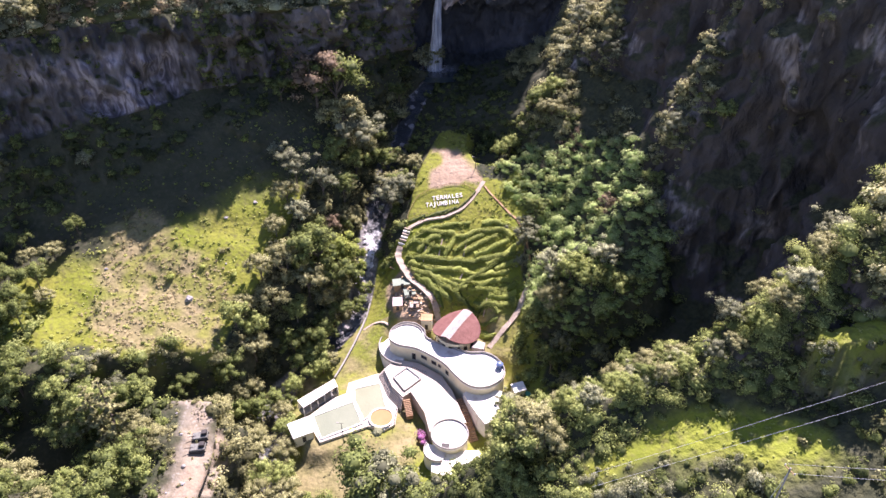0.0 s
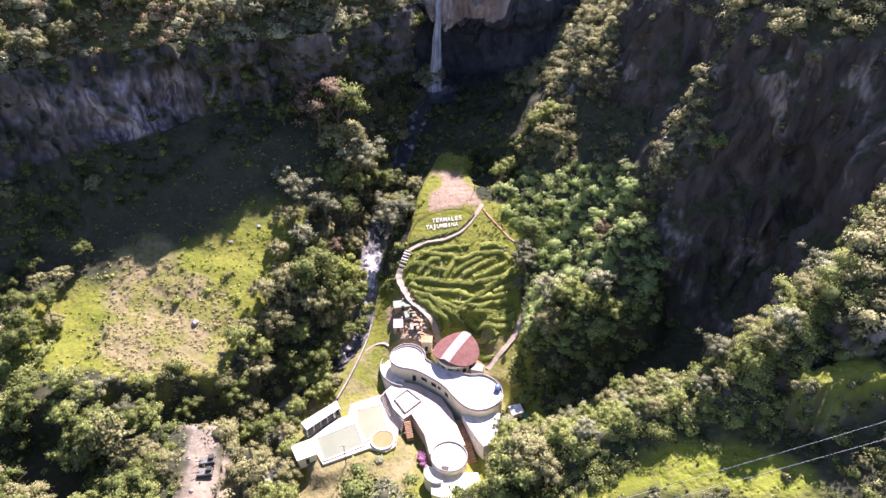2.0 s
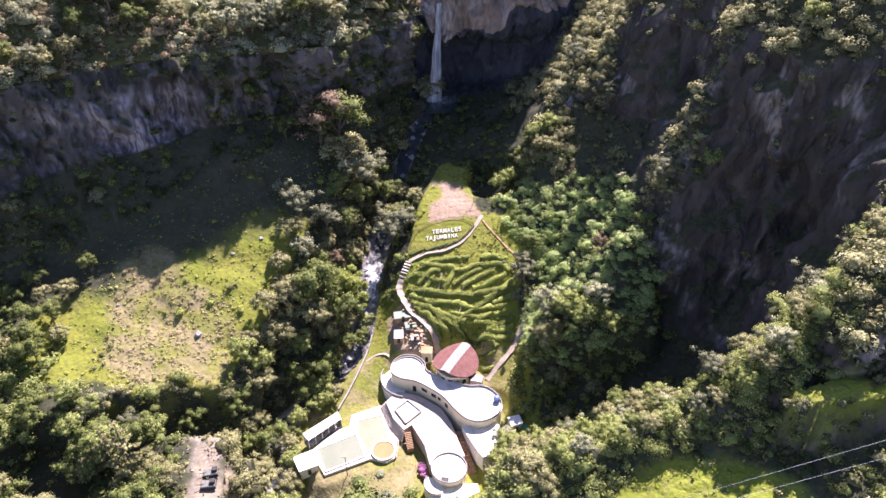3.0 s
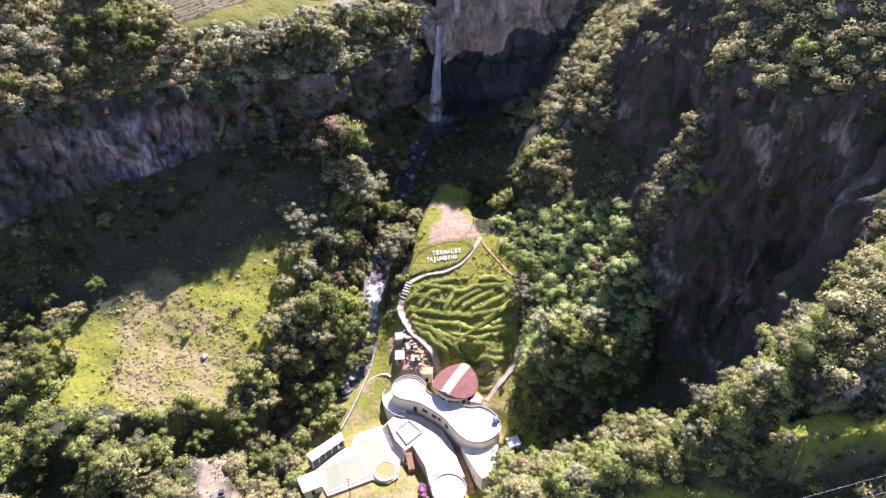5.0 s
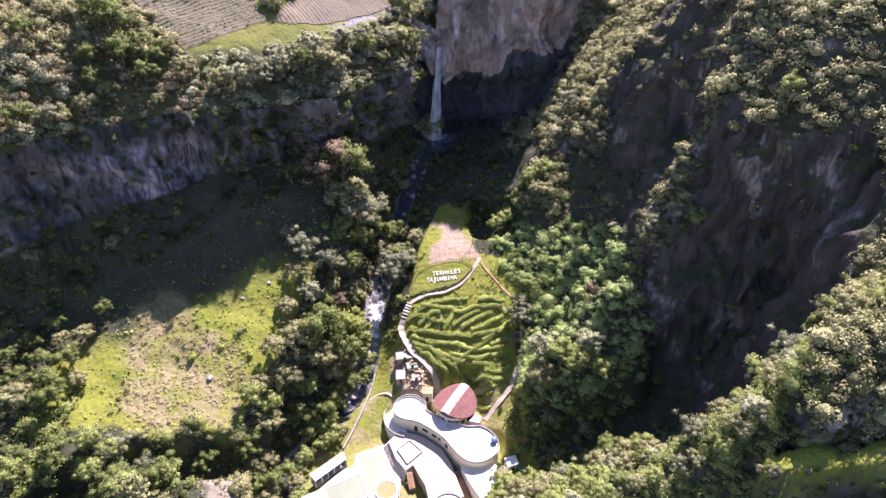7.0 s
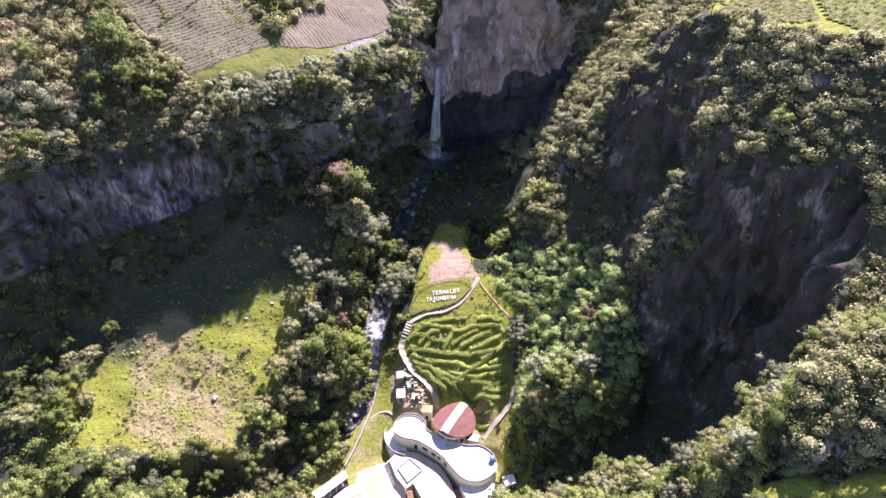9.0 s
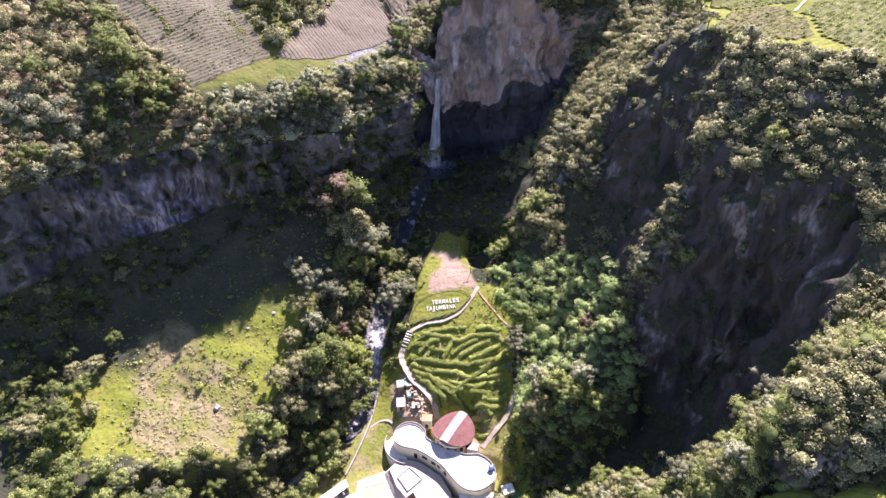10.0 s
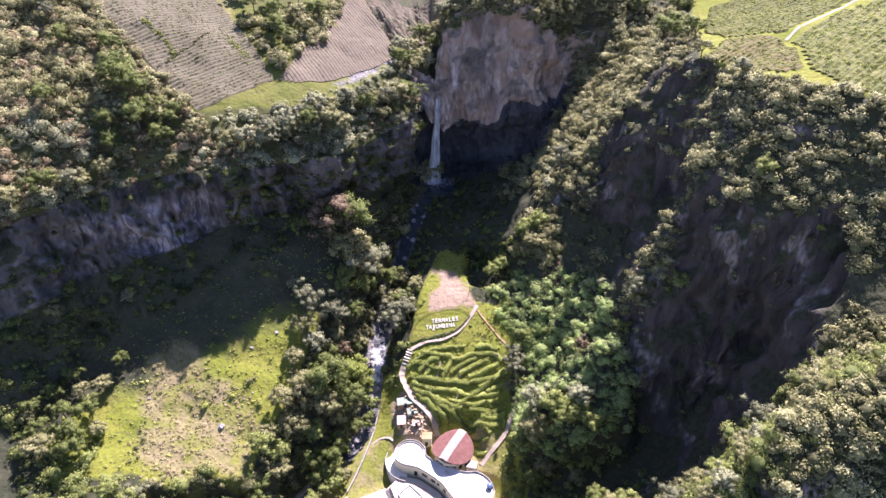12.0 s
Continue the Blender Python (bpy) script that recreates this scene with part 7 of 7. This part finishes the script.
field("brown ploughed field with fine furrows", [(-134, 256), (-87, 216.5), (-64, 238), (-69, 246), (-80, 262), (-94, 280), (-104, 294), (-132, 292)], 41, 1.5, SOIL, 0.21, OLIVE, 0.36, 1.0, 0.5)
field("ploughed field with pinkish-brown furrows", [(-61.5, 238), (-54, 237.5), (-41, 245), (-28, 262), (-15, 280), (3, 322), (0, 336), (-44, 310), (-47, 285), (-60, 243)], -54, 1.5, PINKSOIL, 0.22)
field("terrace field of bright green crop rows", [(97, 238), (96, 218), (107, 204), (116, 211), (131, 221.5), (150, 232), (156, 270), (112, 275)], 10, 1.8, CROPSOIL, 0.35, BRIGHT, 0.55, 1.1, 0.38)
field("green and brown fallow field", [(95, 215), (85, 200), (83, 184), (95, 174.5), (100, 173.5), (105, 190), (106, 201)], 30, 1.6, FALLOW, 0.2, BRIGHT, 0.5, 1.3, 0.3)
field("field of dotted leafy crops", [(109, 200), (107, 190), (102, 173), (105, 162), (111, 152), (140, 175), (158, 226), (131, 216)], 38, 2.0, CROPSOIL, 0.3, BRIGHT, 0.9, 1.0, 0.32)
ribbon("path", [(107.5, 200.5), (116, 208.5), (131, 218.8), (146, 229), (156, 233)], 0.9, PATHCON, "dusty field track between the terraces", "path", 0.05)


def weed_line(label, line, width, per_m, size, mat, tint):
    """Weeds grown up along a line across a field."""
    pts = []
    for (x0, y0), (x1, y1) in zip(line, line[1:]):
        for k in range(int(math.hypot(x1 - x0, y1 - y0) * per_m)):
            s = RNG.uniform()
            x, y = x0 + (x1 - x0) * s + RNG.normal(0, width), y0 + (y1 - y0) * s + RNG.normal(0, width)
            pts.append((x, y, land_z(x, y) + 0.25))
    p = np.array(pts)
    shrub_mass("weeds", p, RNG.uniform(0.5, 1.3, len(p)) * size, np.clip(RNG.normal(tint, 0.2, len(p)), 0, 1), mat, label, leaf=0.4, dense=17, squash=0.7)


weed_line("fresh green weeds between two plots", [(-114.5, 252.4), (-104.7, 245.7), (-100.3, 240)], 0.5, 5, 0.6, BRIGHT, 0.5)
weed_line("green weeds among the furrows", [(-85, 257), (-79.5, 251.5), (-75, 246.5)], 1.1, 8, 0.4, BRIGHT, 0.55)
weed_line("dark grassy furrow across the field", [(-105, 233), (-100.3, 240), (-95.8, 246.4), (-90.8, 256.9)], 0.25, 4, 0.4, OLIVE, 0.2)
for kind, x, y, s in (("bright", -27.5, 166, 0.75), ("leafy", -25.5, 161.5, 0.6), ("dark", -26.5, 155, 0.6)):
    plant(kind, x, y, s)

# ---- power lines over the near slope ----
WIRE = surface("aluminium_wire", (0.70, 0.70, 0.70), (0.76, 0.76, 0.76), 1.0, rough=0.5, dist=0)


def cable(a, b, sag, r=0.045):
    bm = bmesh.new()
    a, b = Vector(a), Vector(b)
    pts = [a.lerp(b, k / 24) - Vector((0, 0, sag * 4 * (k / 24) * (1 - k / 24))) for k in range(25)]
    for p, q in zip(pts, pts[1:]):
        limb(bm, p, q, r, r, 5)
    solo("power_cable", bm, WIRE, "pale overhead cable across the near slope", "cable", group="power cables")


for a, b, sag in (((21.2, 57.9, 60.4), (92.0, 53.5, 106.0), 0.6), ((21.6, 56.6, 59.4), (92.0, 51.8, 104.2), 0.6)):
    cable(a, b, sag, 0.014)


def power_pole(x, y, top):
    z = land_z(x, y)
    ob = thing("power_pole", "weathered power pole with a crossarm on the near slope", "power pole", pose(x, y, z))
    bm = bmesh.new()
    limb(bm, (0, 0, -0.5), (0, 0, top - z), 0.17, 0.11, 10)
    part("pole", bm, GREYCON, ob)
    bm = bmesh.new()
    box(bm, (0, 0, top - z - 0.4), (0.14, 1.8, 0.14), 20)
    part("crossarm", bevel(bm, 0.02), WOOD, ob)
    for s in (-0.8, 0.0, 0.8):
        bm = bmesh.new()
        bmesh.ops.create_cone(bm, cap_ends=True, segments=10, radius1=0.09, radius2=0.05, depth=0.24, matrix=Matrix.Translation((-s * 0.34, s * 0.94, top - z - 0.2)))
        part("insulator", bm, WHITE, ob)
    bm = bmesh.new()
    limb(bm, (0, 0, top - z - 0.6), (-4.0, -1.0, land_z(x - 4, y - 1) - z), 0.03, 0.03, 5)
    part("guy_wire", bm, WIRE, ob)


power_pole(44.8, 51.8, 70.0)
for k in (-0.8, 0.8):
    cable((44.8 - 0.34 * k, 51.8 + 0.94 * k, 69.9), (84.0, 34.0 + 1.2 * k, 90.5), 0.8, 0.011)


# ---- pink bougainvillea by the rotunda ----
PINK = foliage("pink_blossom", (0.30, 0.10, 0.22), (0.46, 0.20, 0.36), (0.55, 0.32, 0.46))
shrub_mass("blossom_bush", np.array([(-5.6, 108.6, 7.2), (-5.0, 107.2, 6.6), (-6.2, 110.0, 6.6)]), np.array([1.6, 1.4, 1.2]), np.array([0.5, 0.6, 0.4]), PINK, "pink flowering bush beside the rotunda", leaf=0.35, dense=60)
